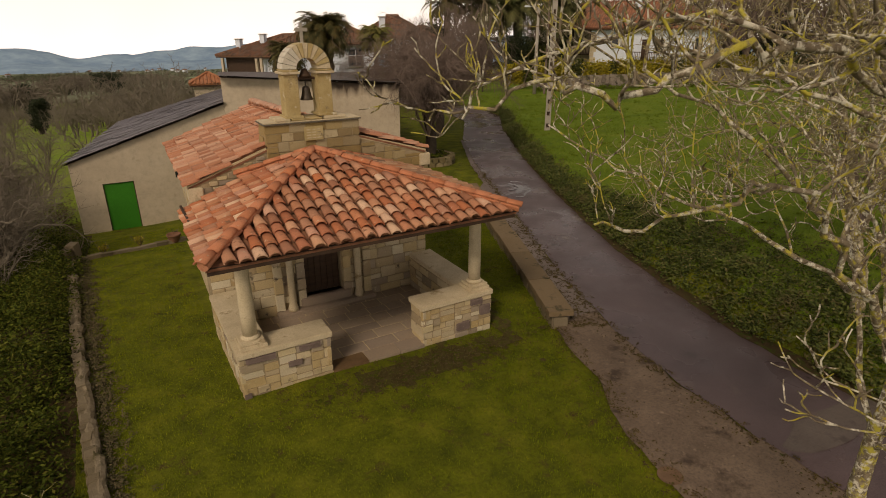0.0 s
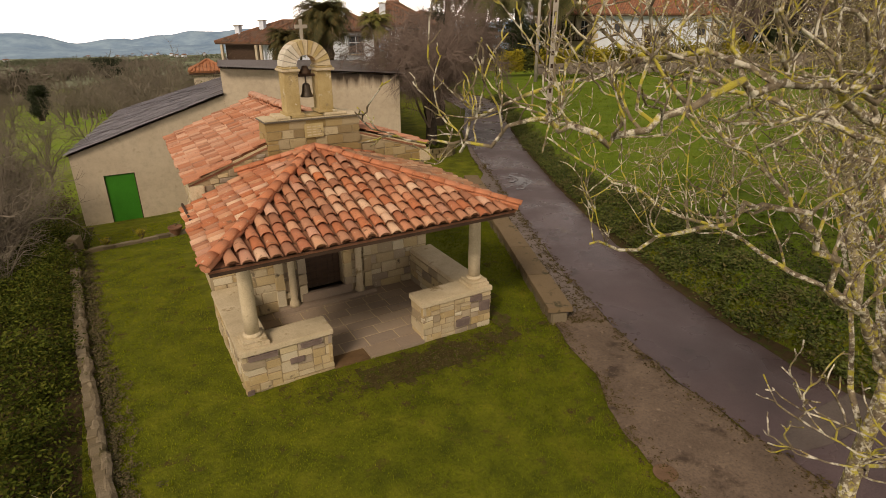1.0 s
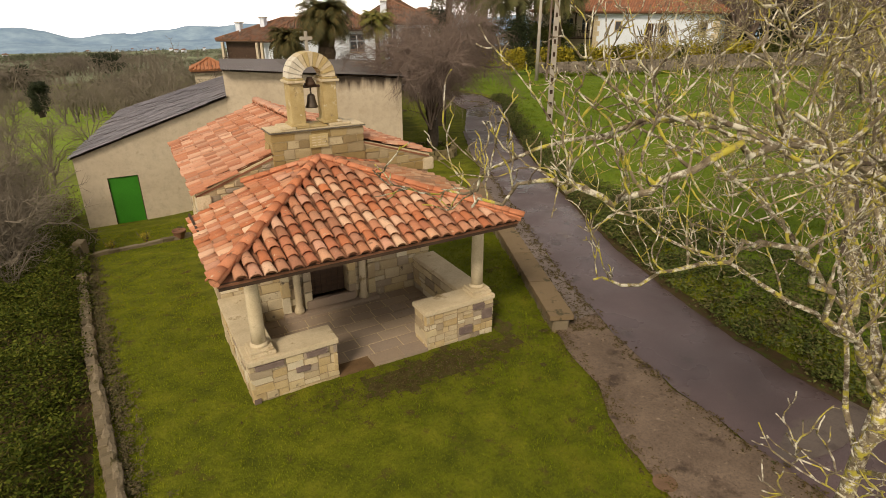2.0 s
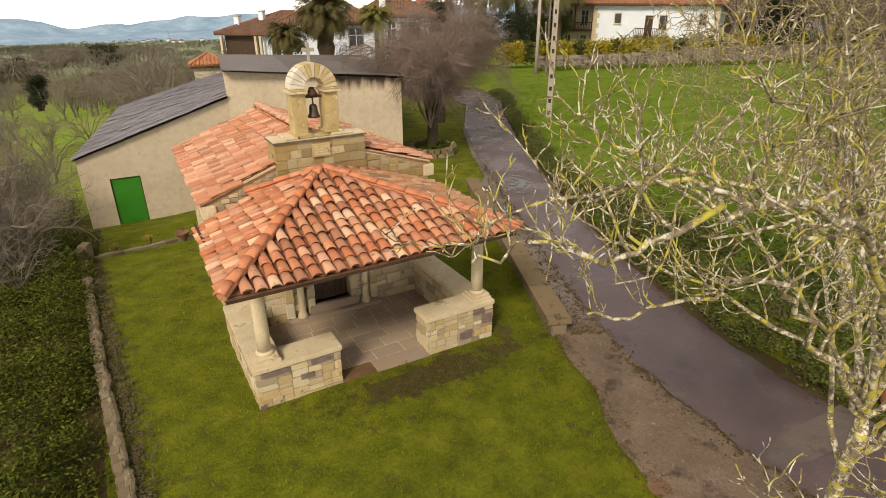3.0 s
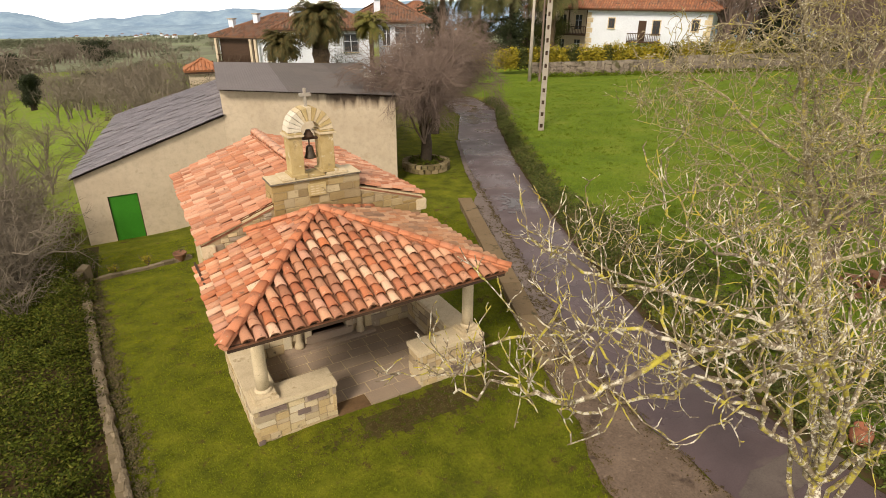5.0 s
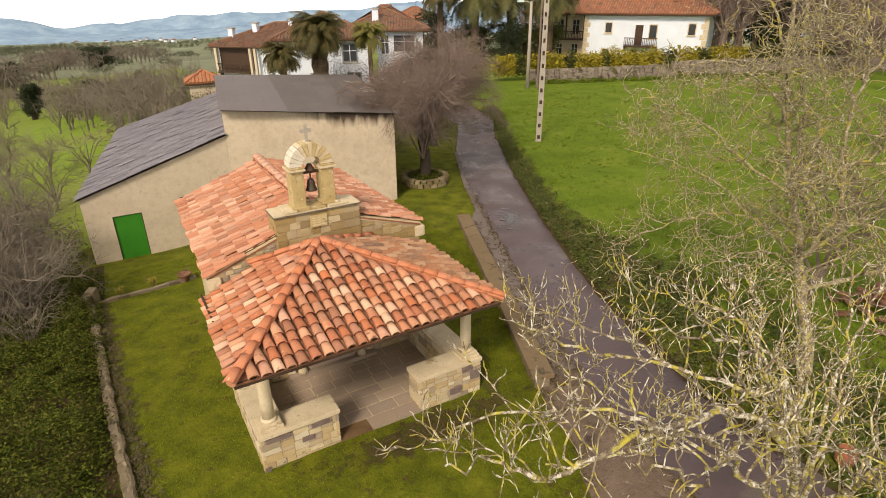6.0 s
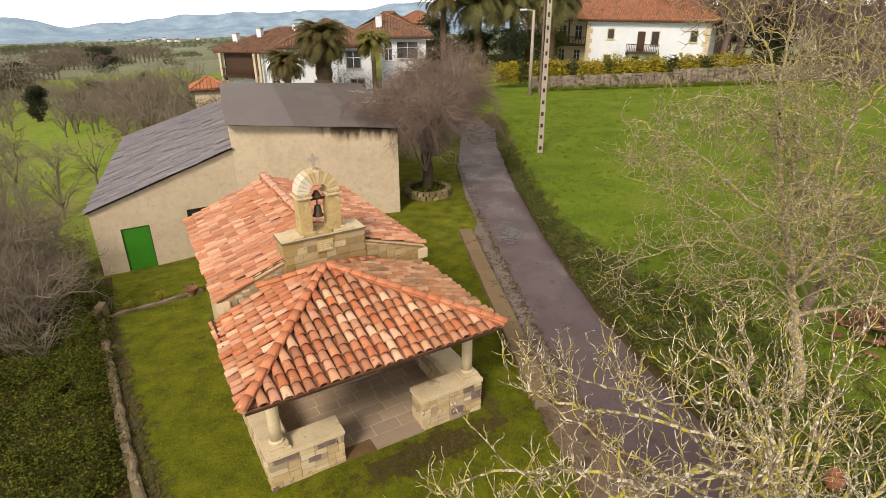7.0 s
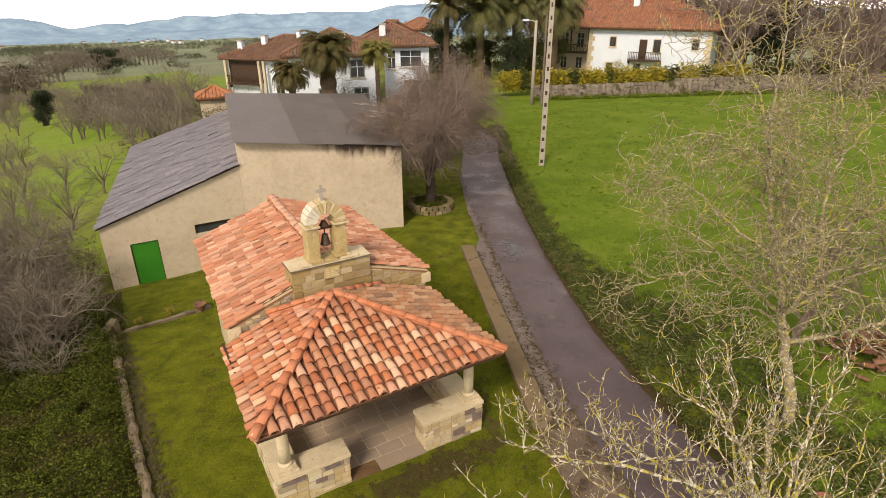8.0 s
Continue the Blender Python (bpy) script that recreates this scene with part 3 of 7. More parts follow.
# ---------------------------------------------------------------- rubble stone walls
def stone_mesh(i):
    rng = random.Random(100 + i)
    bm = bmesh.new()
    bmesh.ops.create_cube(bm, size=1.0)
    bmesh.ops.bevel(bm, geom=bm.edges[:], offset=0.06, segments=1, affect="EDGES")
    for vert in bm.verts:
        vert.co += Vector((rng.uniform(-0.05, 0.05), rng.uniform(-0.10, 0.10), rng.uniform(-0.05, 0.05)))
    me = bpy.data.meshes.new("stone")
    bm.to_mesh(me)
    bm.free()
    me.materials.append(M_STONE)
    return me


STONES = [stone_mesh(i) for i in range(8)]


ASHLARS = []
for _i in range(4):
    _m = stone_mesh(20 + _i)
    _m.materials[0] = M_ASHLAR_B
    ASHLARS.append(_m)


def split(x0, x1, z0, z1, rng, big):
    """Cuts a wall face into uneven blocks."""
    w, h = x1 - x0, z1 - z0
    if w > big * rng.uniform(1.0, 1.7) and w > h * 0.9:
        c = x0 + w * rng.uniform(0.36, 0.64)
        return split(x0, c, z0, z1, rng, big) + split(c, x1, z0, z1, rng, big)
    if h > big * rng.uniform(0.55, 0.95):
        c = z0 + h * rng.uniform(0.38, 0.62)
        return split(x0, x1, z0, c, rng, big) + split(x0, x1, c, z1, rng, big)
    return [(x0, x1, z0, z1)]


def courses(x0, x1, z0, z1, rng, big):
    """Rough courses of blocks."""
    out, z = [], z0
    while z < z1 - 0.02:
        h = min(big * rng.uniform(0.45, 0.8), z1 - z)
        if z1 - z - h < 0.10:
            h = z1 - z
        x = x0
        while x < x1 - 0.02:
            w = big * rng.uniform(0.55, 1.5)
            if x1 - x - w < 0.13:
                w = x1 - x
            if h > 0.2 and w < big and rng.random() < 0.4:
                k = rng.uniform(0.4, 0.6)
                out += [(x, x + w, z, z + h * k), (x, x + w, z + h * k, z + h)]
            else:
                out.append((x, x + w, z, z + h))
            x += w
        z += h
    return out


def stone_face(parent, a, b, z0, z1, rng, big=0.30, deep=0.07, top=None, keep=None, joint=0.020, rough=False, pool=None):
    """Blocks set into the face of a wall that runs from a to b in plan, the face to the right of that way. top: a function that
    gives the height of the wall at a distance along it; keep: a test of the blocks."""
    a, b = Vector((*a, 0)), Vector((*b, 0))
    u = (b - a).normalized()
    n = Vector((u.y, -u.x, 0))
    blocks = split(0, (b - a).length, z0, z1, rng, big * 1.15) if rough else courses(0, (b - a).length, z0, z1, rng, big)
    for x0, x1, s0, s1 in blocks:
        if top:
            lim = min(top(x0 + 0.02), top(x1 - 0.02))
            if s0 > lim - 0.05:
                continue
            s1 = min(s1, lim)
        if keep and not keep((x0 + x1) / 2, (s0 + s1) / 2):
            continue
        c = a + u * ((x0 + x1) / 2) + n * rng.uniform(-0.022, 0.000) + Vector((0, 0, (s0 + s1) / 2))
        ob = part("stone", rng.choice(pool or STONES), None, parent)
        flip = rng.choice((0, 180))
        ob.matrix_basis = Matrix(((u.x, -n.x, 0, c.x), (u.y, -n.y, 0, c.y), (0, 0, 1, c.z), (0, 0, 0, 1))) @ pose(0, 0, 0, 0, flip, 0) @ Matrix.Diagonal((x1 - x0 - joint, deep, s1 - s0 - joint, 1))


# ---------------------------------------------------------------- the chapel
R = random.Random(7)
chapel = thing("chapel", "small rubble-stone chapel with open porch and clay tile roofs", "chapel")
PW, PD = 5.16, 2.7          # porch width and depth to the facade
PT, PH = 0.55, 0.88         # thickness and height of the parapet
NAVE_L, NAVE_R, NAVE_B = 0.06, 5.06, 9.05
AXIS = 2.46
EAVE_Z, RIDGE_Z = 2.88, 3.72

# parapets round the porch: mortar core, blocks, coping
BASE = -0.45
g = Geo().box(0.03, 1.60, 0.03, PT, BASE, PH - 0.09)
g.box(0.03, PT, PT, PD, BASE, PH - 0.09)
par_l = part("parapet", g, M_JOINT, chapel)
g = Geo().box(3.54, PW - 0.03, 0.03, PT, BASE, PH - 0.09)
g.box(PW - PT, PW - 0.03, PT, PD, BASE, PH - 0.09)
par_r = part("parapet", g, M_JOINT, chapel)
stone_face(par_l, (0, 0.035), (1.63, 0.035), BASE, PH - 0.10, R, 0.25, rough=True)
stone_face(par_l, (0.035, PD), (0.035, 0), BASE - 0.1, PH - 0.10, R, 0.30, rough=True)
stone_face(par_l, (1.595, 0), (1.595, PT), -0.1, PH - 0.10, R, 0.34)
stone_face(par_r, (3.50, 0.035), (PW, 0.035), BASE, PH - 0.10, R, 0.25, rough=True)
stone_face(par_r, (3.545, PT), (3.545, 0), -0.1, PH - 0.10, R, 0.36)
stone_face(par_r, (PW - PT + 0.005, PD), (PW - PT + 0.005, PT), 0.0, PH - 0.10, R, 0.34)
for x0, x1, y0, y1, own in ((-0.018, 1.648, -0.018, PT + 0.018, par_l), (-0.018, PT + 0.018, PT + 0.021, PD - 0.003, par_l), (3.482, PW + 0.018, -0.018, PT + 0.018, par_r), (PW - PT - 0.018, PW + 0.018, PT + 0.021, PD - 0.003, par_r)):
    part("coping", Geo().box(x0, x1, y0, y1, PH - 0.095, PH + 0.012), M_COPING, own, "smooth sandstone coping", bevel=0.012)

DARK_STONES = []
for _i in range(3):
    _m = stone_mesh(30 + _i)
    _m.materials[0] = surface("purple_brown_sandstone", [(0.13, 0.095, 0.085), (0.22, 0.165, 0.14)], 4, 45, 0.9, 0.6, 0.015, spots=[((0.34, 0.28, 0.19), 6.0, 0.62)])
    DARK_STONES.append(_m)
for own, x0, x1, z0, z1 in ((par_l, 0.10, 0.62, 0.665, 0.765), (par_l, 1.02, 1.42, 0.66, 0.755), (par_l, 0.82, 1.08, 0.40, 0.50), (par_l, 0.02, 0.14, -0.14, 0.10), (par_r, 4.62, 4.92, 0.63, 0.75), (par_r, 4.30, 4.62, 0.13, 0.30), (par_r, 4.86, 5.12, 0.36, 0.58)):
    ob = part("stone", R.choice(DARK_STONES), None, own)
    ob.matrix_basis = pose((x0 + x1) / 2, 0.024, (z0 + z1) / 2) @ Matrix.Diagonal((x1 - x0, 0.085, z1 - z0, 1))

# columns at the corners
for cx in (0.29, PW - 0.26):
    col = part("column", Geo().lathe([(0.126, 0.20), (0.127, 0.6), (0.123, 1.1), (0.115, 1.55), (0.108, 1.86)], 22, (cx, 0.29, PH)), M_COPING, chapel, "pale stone column", round_off=True)
    part("column_base", Geo().box(cx - 0.235, cx + 0.235, 0.055, 0.525, PH + 0.012, PH + 0.085), M_COPING, col, bevel=0.012)
    part("column_base", Geo().box(cx - 0.205, cx + 0.205, 0.085, 0.495, PH + 0.086, PH + 0.145), M_COPING, col, bevel=0.012)
    part("torus", Geo().lathe([(0.150, 0.145), (0.165, 0.16), (0.165, 0.175), (0.145, 0.20), (0.125, 0.215)], 22, (cx, 0.29, PH)), M_COPING, col, round_off=True)
    part("capital", Geo().lathe([(0.108, 1.80), (0.125, 1.83), (0.145, 1.88), (0.16, 1.90), (0.16, 1.95)], 22, (cx, 0.29, PH)), M_COPING, col, round_off=True)

# porch floor of flagstones with a worn front sill
bed = part("porch_floor", Geo().box(PT - 0.02, PW - PT + 0.02, 0.02, PD + 0.05, -0.4, 0.051), M_MORTAR, chapel, "mortar bed with grey-brown flagstones")
FLAG = Geo()
FLAG.box(-0.5, 0.5, -0.5, 0.5, -0.5, 0.5)
flag_me = FLAG.mesh("flagstone", M_FLAG)
bm = bmesh.new()
bm.from_mesh(flag_me)
bmesh.ops.bevel(bm, geom=bm.edges[:], offset=0.02, segments=1, affect="EDGES")
bm.to_mesh(flag_me)
bm.free()
stain_me = flag_me.copy()
stain_me.materials[0] = surface("water_stained_flagstone", [(0.07, 0.038, 0.015), (0.22, 0.14, 0.075)], 2.2, 40, 0.6, 0.3, 0.008)
fy, rowi = 0.36, 0
while fy < PD:
    depth = min(R.uniform(0.30, 0.37), PD - fy)
    fx = PT
    while fx < PW - PT - 0.02:
        wd = R.uniform(0.38, 0.74)
        if PW - PT - fx - wd < 0.25:
            wd = PW - PT - fx
        ob = part("flagstone", flag_me, None, bed)
        ob.matrix_basis = pose(fx + wd / 2, fy + depth / 2, 0.028 + R.uniform(0, 0.006)) @ Matrix.Diagonal((wd - 0.026, depth - 0.026, 0.06, 1))
        fx += wd
    fy += depth
for fx, wd in ((1.62, 0.72), (2.34, 0.66), (3.0, 0.54)):
    ob = part("sill_stone", flag_me if fx > 2 else stain_me, None, bed, "" if fx > 2 else "brown water-stained sill stone")
    ob.matrix_basis = pose(fx + wd / 2, 0.17, 0.012) @ Matrix.Diagonal((wd - 0.012, 0.37, 0.10, 1))

# facade with its gable and the step of the belfry
NB, NF, SKEW = 9.15, PD + 0.015, 0.26
eave_l, eave_r = NAVE_L - 0.14, NAVE_R + 0.04
LF, LB, TF, TB_, RF, RB = 3.17, 2.88, 4.12, 3.84, 3.36, 3.02     # eaves and ridge, front and back: the old roof has settled


def roof_line(x):
    return LF + (TF - LF) * (x - eave_l) / (AXIS - eave_l) if x < AXIS else RF + (TF - RF) * (eave_r - x) / (eave_r - AXIS)


def gable_top(x):
    return roof_line(x) - 0.062


DOOR_L, DOOR_R, DOOR_B, DOOR_T = 2.0, 2.86, 0.36, 2.05
g = Geo()
FT = 0.55
for poly in (
    [(NAVE_L, -0.7), (DOOR_L, -0.7), (DOOR_L, gable_top(DOOR_L)), (NAVE_L, gable_top(NAVE_L))],
    [(DOOR_R, -0.7), (NAVE_R, -0.7), (NAVE_R, gable_top(NAVE_R)), (DOOR_R, gable_top(DOOR_R))],
    [(DOOR_L, DOOR_T), (DOOR_R, DOOR_T), (DOOR_R, gable_top(DOOR_R)), (AXIS, gable_top(AXIS)), (DOOR_L, gable_top(DOOR_L))],
    [(DOOR_L, -0.7), (DOOR_R, -0.7), (DOOR_R, DOOR_B), (DOOR_L, DOOR_B)],
):
    n = len(poly)
    g.add([(x, PD + 0.03, z) for x, z in poly] + [(x, PD + FT, z) for x, z in poly], [tuple(range(n)), tuple(range(2 * n - 1, n - 1, -1))] + [(i, n + i, n + (i + 1) % n, (i + 1) % n) for i in range(n)])
facade = part("facade", g, M_JOINT, chapel, "golden rubble-stone gable front")
stone_face(facade, (NAVE_L, PD + 0.035), (1.44, PD + 0.035), 0.05, 2.7, R, 0.36)
stone_face(facade, (NAVE_L, PD + 0.035), (1.44, PD + 0.035), 2.7, 4.2, R, 0.22, top=lambda s: gable_top(NAVE_L + s))
stone_face(facade, (3.50, PD + 0.035), (NAVE_R, PD + 0.035), 0.05, 2.7, R, 0.36)
stone_face(facade, (3.50, PD + 0.035), (NAVE_R, PD + 0.035), 2.7, 4.2, R, 0.26, top=lambda s: gable_top(3.50 + s), pool=ASHLARS)
stone_face(facade, (1.44, PD + 0.035), (DOOR_L - 0.02, PD + 0.035), 0.3, 2.2, R, 0.34)
stone_face(facade, (DOOR_R + 0.02, PD + 0.035), (3.50, PD + 0.035), 0.3, 2.2, R, 0.34)
for kx in (NAVE_L, NAVE_R):
    part("kneeler", Geo().box(kx - 0.14, kx + 0.14, PD - 0.03, PD + 0.25, gable_top(kx) - 0.30, gable_top(kx) - 0.02), M_COPING, facade, bevel=0.02)
# doorway
part("door", Geo().box(DOOR_L, DOOR_R, PD + 0.22, PD + 0.28, DOOR_B, DOOR_T), M_WOOD, facade, "dark brown wooden door")
for i in range(6):
    xw = DOOR_L + 0.01 + i * 0.14
    part("door_board", Geo().box(xw, xw + 0.13, PD + 0.195, PD + 0.22, DOOR_B, DOOR_T), M_WOOD, facade)
part("door_step", Geo().box(1.30, 3.60, PD - 0.22, PD + 0.03, 0.03, 0.15), M_FLAG, facade, "worn stone step", bevel=0.02)
part("door_step", Geo().box(1.85, 3.02, PD - 0.10, PD + 0.20, 0.153, 0.36), M_FLAG, facade, bevel=0.02)
for jx in (1.30, 1.80, 2.87, 3.36):
    jz = 0.16
    while jz < 2.5:
        jh = R.uniform(0.26, 0.42)
        ob = part("jamb_stone", R.choice(STONES), None, facade)
        ob.matrix_basis = pose(jx + 0.10, PD + 0.005, jz + jh / 2) @ Matrix.Diagonal((0.19, 0.12, jh - 0.015, 1))
        jz += jh
for cx in (1.66, 3.22):
    part("half_column", Geo().lathe([(0.115, 0.15), (0.115, 0.20), (0.10, 0.25), (0.082, 0.29), (0.076, 0.36), (0.070, 2.3)], 18, (cx, PD - 0.08, 0.0)), M_COPING, facade, "slender weathered engaged column", round_off=True)

# nave walls
for x0, x1 in ((NAVE_L + 0.10, NAVE_L + 0.36), (NAVE_R - 0.53, NAVE_R - 0.27)):
    ya, yb = PD + FT + 0.003, NAVE_B
    low = [(x0, ya, -1.6), (x0 + 0.5, ya, -1.6), (x1 + 0.5, yb, -1.6), (x1, yb, -1.6)]
    part("nave_wall", Geo().prism(low, [(x, y, EAVE_Z - 0.06) for x, y, z in low]), M_MORTAR, chapel, "rubble-stone side wall")
side_l = chapel.children[-2]
stone_face(side_l, (NAVE_L + 0.365, NAVE_B), (NAVE_L + 0.105, PD + FT), 1.2, EAVE_Z - 0.08, R, 0.42)
g = Geo()
poly = [(NAVE_L + 0.4, -1.6), (NAVE_R + 0.2, -1.6), (NAVE_R + 0.2, EAVE_Z - 0.1), (AXIS + 0.25, RIDGE_Z - 0.12), (NAVE_L + 0.4, EAVE_Z - 0.1)]
n = 5
g.add([(x, NAVE_B - 0.5, z) for x, z in poly] + [(x, NAVE_B, z) for x, z in poly], [tuple(range(n)), tuple(range(2 * n - 1, n - 1, -1))] + [(i, n + i, n + (i + 1) % n, (i + 1) % n) for i in range(n)])
part("nave_end_wall", g, M_MORTAR, chapel)

# belfry: ashlar block, thin ledges, two piers, arch, bells, cross
BL, BR = 1.49, 3.47
block = part("belfry_base", Geo().box(BL + 0.02, BR - 0.02, PD + 0.0, PD + 0.58, 3.0, 4.20), M_JOINT, chapel, "coursed ochre ashlar block")
stone_face(block, (BL, PD + 0.005), (BR, PD + 0.005), 3.12, 4.19, R, 0.33, 0.06, joint=0.014, pool=ASHLARS)
stone_face(block, (BL + 0.02, PD + 0.58), (BL + 0.02, PD), 3.12, 4.19, R, 0.33, 0.06, joint=0.014, pool=ASHLARS)
stone_face(block, (BR - 0.02, PD), (BR - 0.02, PD + 0.58), 3.12, 4.19, R, 0.33, 0.06, joint=0.014, pool=ASHLARS)
part("ledge", Geo().box(BL - 0.04, BR + 0.04, PD - 0.06, PD + 0.63, 4.203, 4.223), surface("dark_slate", [(0.10, 0.085, 0.065), (0.17, 0.145, 0.11)], 4, 40), block, "thin dark slate ledge", bevel=0.005)
part("ledge", Geo().box(BL - 0.02, BR + 0.02, PD - 0.04, PD + 0.61, 4.225, 4.247), M_COPING, block, bevel=0.006)
part("plinth", Geo().box(1.72, 2.02, PD - 0.03, PD + 0.56, 4.248, 4.30), M_COPING, block, bevel=0.02)
part("plinth", Geo().box(2.025, 2.70, PD - 0.01, PD + 0.55, 4.248, 4.29), M_ASHLAR, block, bevel=0.02)
part("plinth", Geo().box(2.705, 3.20, PD - 0.03, PD + 0.56, 4.248, 4.31), M_COPING, block, bevel=0.02)
plaque = part("plaque", Geo().box(2.26, 2.66, PD - 0.055, PD - 0.02, 3.84, 4.12), M_ASHLAR, block, "carved stone plaque with worn writing", bevel=0.008)
for r in range(4):
    for x0, x1 in ((2.31, 2.40), (2.425, 2.50), (2.52, 2.61)):
        part("carved_line", Geo().box(x0, x1 - 0.01 * (r % 2), PD - 0.060, PD - 0.05, 3.885 + r * 0.055, 3.907 + r * 0.055), M_COPING, plaque)
belfry = part("belfry", Geo().box(1.98, 2.26, PD + 0.06, PD + 0.46, 4.32, 5.14), M_ASHLAR, chapel, "ochre stone bell gable with a round arch", bevel=0.012)
part("pier", Geo().box(2.66, 2.95, PD + 0.06, PD + 0.46, 4.33, 5.14), M_ASHLAR, belfry, bevel=0.012)
for x0, x1, z in ((1.94, 2.31, 4.29), (2.61, 3.01, 4.31)):
    part("pier_base", Geo().box(x0, x1, PD + 0.01, PD + 0.51, z, z + 0.05), M_ASHLAR, belfry, bevel=0.01)
for x0, x1 in ((1.93, 2.30), (2.62, 3.01)):
    part("impost", Geo().box(x0, x1, PD + 0.0, PD + 0.52, 5.143, 5.19), M_COPING, belfry, bevel=0.01)
    part("impost", Geo().box(x0 + 0.03, x1 - 0.03, PD + 0.03, PD + 0.49, 5.193, 5.23), M_ASHLAR, belfry, bevel=0.01)
ACX, ACZ = 2.465, 5.235
for i in range(13):
    a0, a1 = math.pi * i / 13 + 0.012, math.pi * (i + 1) / 13 - 0.012
    ri, ro = 0.215, 0.49
    pts = [(ACX + r * math.cos(a), ACZ + r * math.sin(a)) for r, a in ((ri, a0), (ro, a0), (ro, (a0 + a1) / 2), (ro, a1), (ri, a1))]
    n = 5
    off = 0.012 * (i % 2)
    vs = [(x, PD + 0.07 - off, z) for x, z in pts] + [(x, PD + 0.45, z) for x, z in pts]
    # the last four, on the left, have the sunlight painted in
    part("voussoir", Geo().add(vs, [tuple(range(n - 1, -1, -1)), tuple(range(n, 2 * n))] + [(i2, (i2 + 1) % n, n + (i2 + 1) % n, n + i2) for i2 in range(n)]), M_SUNLIT if i > 8 else (M_ASHLAR if i % 2 else M_COPING), belfry)
cross = part("cross", Geo().box(ACX - 0.027, ACX + 0.027, PD + 0.225, PD + 0.295, 5.71, 6.10), M_CONCRETE, chapel, "small stone cross on the arch", bevel=0.008)
part("cross_arm", Geo().box(ACX - 0.125, ACX + 0.125, PD + 0.228, PD + 0.292, 5.93, 6.00), M_CONCRETE, cross, bevel=0.008)
BELL = [(0.0, 0.0), (0.145, 0.0), (0.15, 0.02), (0.12, 0.07), (0.10, 0.16), (0.092, 0.24), (0.075, 0.29), (0.03, 0.315), (0.0, 0.32)]
for z, s, lab in ((4.62, 0.88, "dark bronze bell"),):
    part("bell", Geo().lathe([(r * s + 0.001, h * s) for r, h in BELL], 20, (ACX, PD + 0.26, z)), M_IRON, chapel, lab, round_off=True)
yoke = part("bell_yoke", Geo().box(ACX - 0.20, ACX + 0.20, PD + 0.22, PD + 0.30, 5.02, 5.07), M_WOOD, chapel, "dark timber bell yoke", bevel=0.008)
part("yoke_block", Geo().lathe([(0.12, 5.07), (0.11, 5.12), (0.07, 5.18), (0.05, 5.23)], 14, (ACX, PD + 0.26, 0)), M_WOOD, yoke, round_off=True)
part("hanger", Geo().tube([(ACX, PD + 0.26, 4.88), (ACX, PD + 0.26, 5.03)], [0.018, 0.018], 8), M_IRON, yoke)

# porch roof: three slopes and two hips over a timber frame
EL, ER, EF, EZ = -0.37, 5.05, -0.86, 2.85
APEX = Vector((2.22, 2.06, 3.73))
EAVE_BL = (-0.24, PD - 0.005, 2.68)          # the left eave has sagged at the wall
ROOF_B = PD - 0.005
roof = part("porch_roof", Geo().prism([(EL + 0.15, EF + 0.15, EZ - 0.10), (ER - 0.15, EF + 0.15, EZ - 0.10), (ER - 0.15, ROOF_B, EZ - 0.10), (EL + 0.15, ROOF_B, EZ - 0.10)], [(EL + 0.15, EF + 0.15, EZ - 0.07), (ER - 0.15, EF + 0.15, EZ - 0.07), (ER - 0.15, ROOF_B, EZ - 0.07), (EL + 0.15, ROOF_B, EZ - 0.07)]), M_WOOD, chapel, "dark boarded porch ceiling")
for x0, x1, y0, y1 in ((EL + 0.02, ER - 0.02, EF + 0.02, EF + 0.06), (EL + 0.10, EL + 0.14, EF + 0.065, ROOF_B), (ER - 0.06, ER - 0.02, EF + 0.065, ROOF_B)):
    part("fascia", Geo().box(x0, x1, y0, y1, EZ - 0.115, EZ - 0.005), M_WOOD, roof, "dark timber fascia board")
for x0, x1, y0, y1 in ((0.0, PW, 0.18, 0.40), (0.18, 0.40, 0.405, ROOF_B), (PW - 0.38, PW - 0.16, 0.405, ROOF_B)):
    part("beam", Geo().box(x0, x1, y0, y1, EZ - 0.10 - 0.135, EZ - 0.105), M_WOOD, roof, "dark timber wall beam")
BACK_Z = 3.27
kb = (BACK_Z - EZ) / (APEX.z - EZ)
back_l, back_r = (EL + (APEX.x - EL) * kb, ROOF_B, BACK_Z), (ER + (APEX.x - ER) * kb, ROOF_B, BACK_Z)
clay_slope(chapel, "porch_roof_slope", [(EL, EF, EZ), (ER, EF, EZ), tuple(APEX)], True, R, reach=0.22)
clay_slope(chapel, "porch_roof_slope", [EAVE_BL, (EL, EF, EZ), tuple(APEX), back_l], True, R, rough=1.2, reach=0.22)
clay_slope(chapel, "porch_roof_slope", [(ER, EF, EZ), (ER, ROOF_B, EZ), back_r, tuple(APEX)], False, R, rough=1.3, reach=0.22, clay=M_TILE_W)
clay_slope(chapel, "porch_roof_slope", [back_r, back_l, tuple(APEX)], False, R, reach=0.2)
ridge_tiles(chapel, "hip", (EL - 0.03, EF - 0.03, EZ + 0.03), tuple(APEX), R)
ridge_tiles(chapel, "hip", (ER + 0.03, EF - 0.03, EZ + 0.03), tuple(APEX), R)
ridge_tiles(chapel, "hip", back_l, tuple(APEX), R, 0.95, lift=0.06)
ridge_tiles(chapel, "hip", back_r, tuple(APEX), R, 0.95, lift=0.06)

# nave roof, running out over the gable
def at_belfry(p):
    return BL - 0.03 < p.x < BR + 0.05 and p.y < PD + 0.68


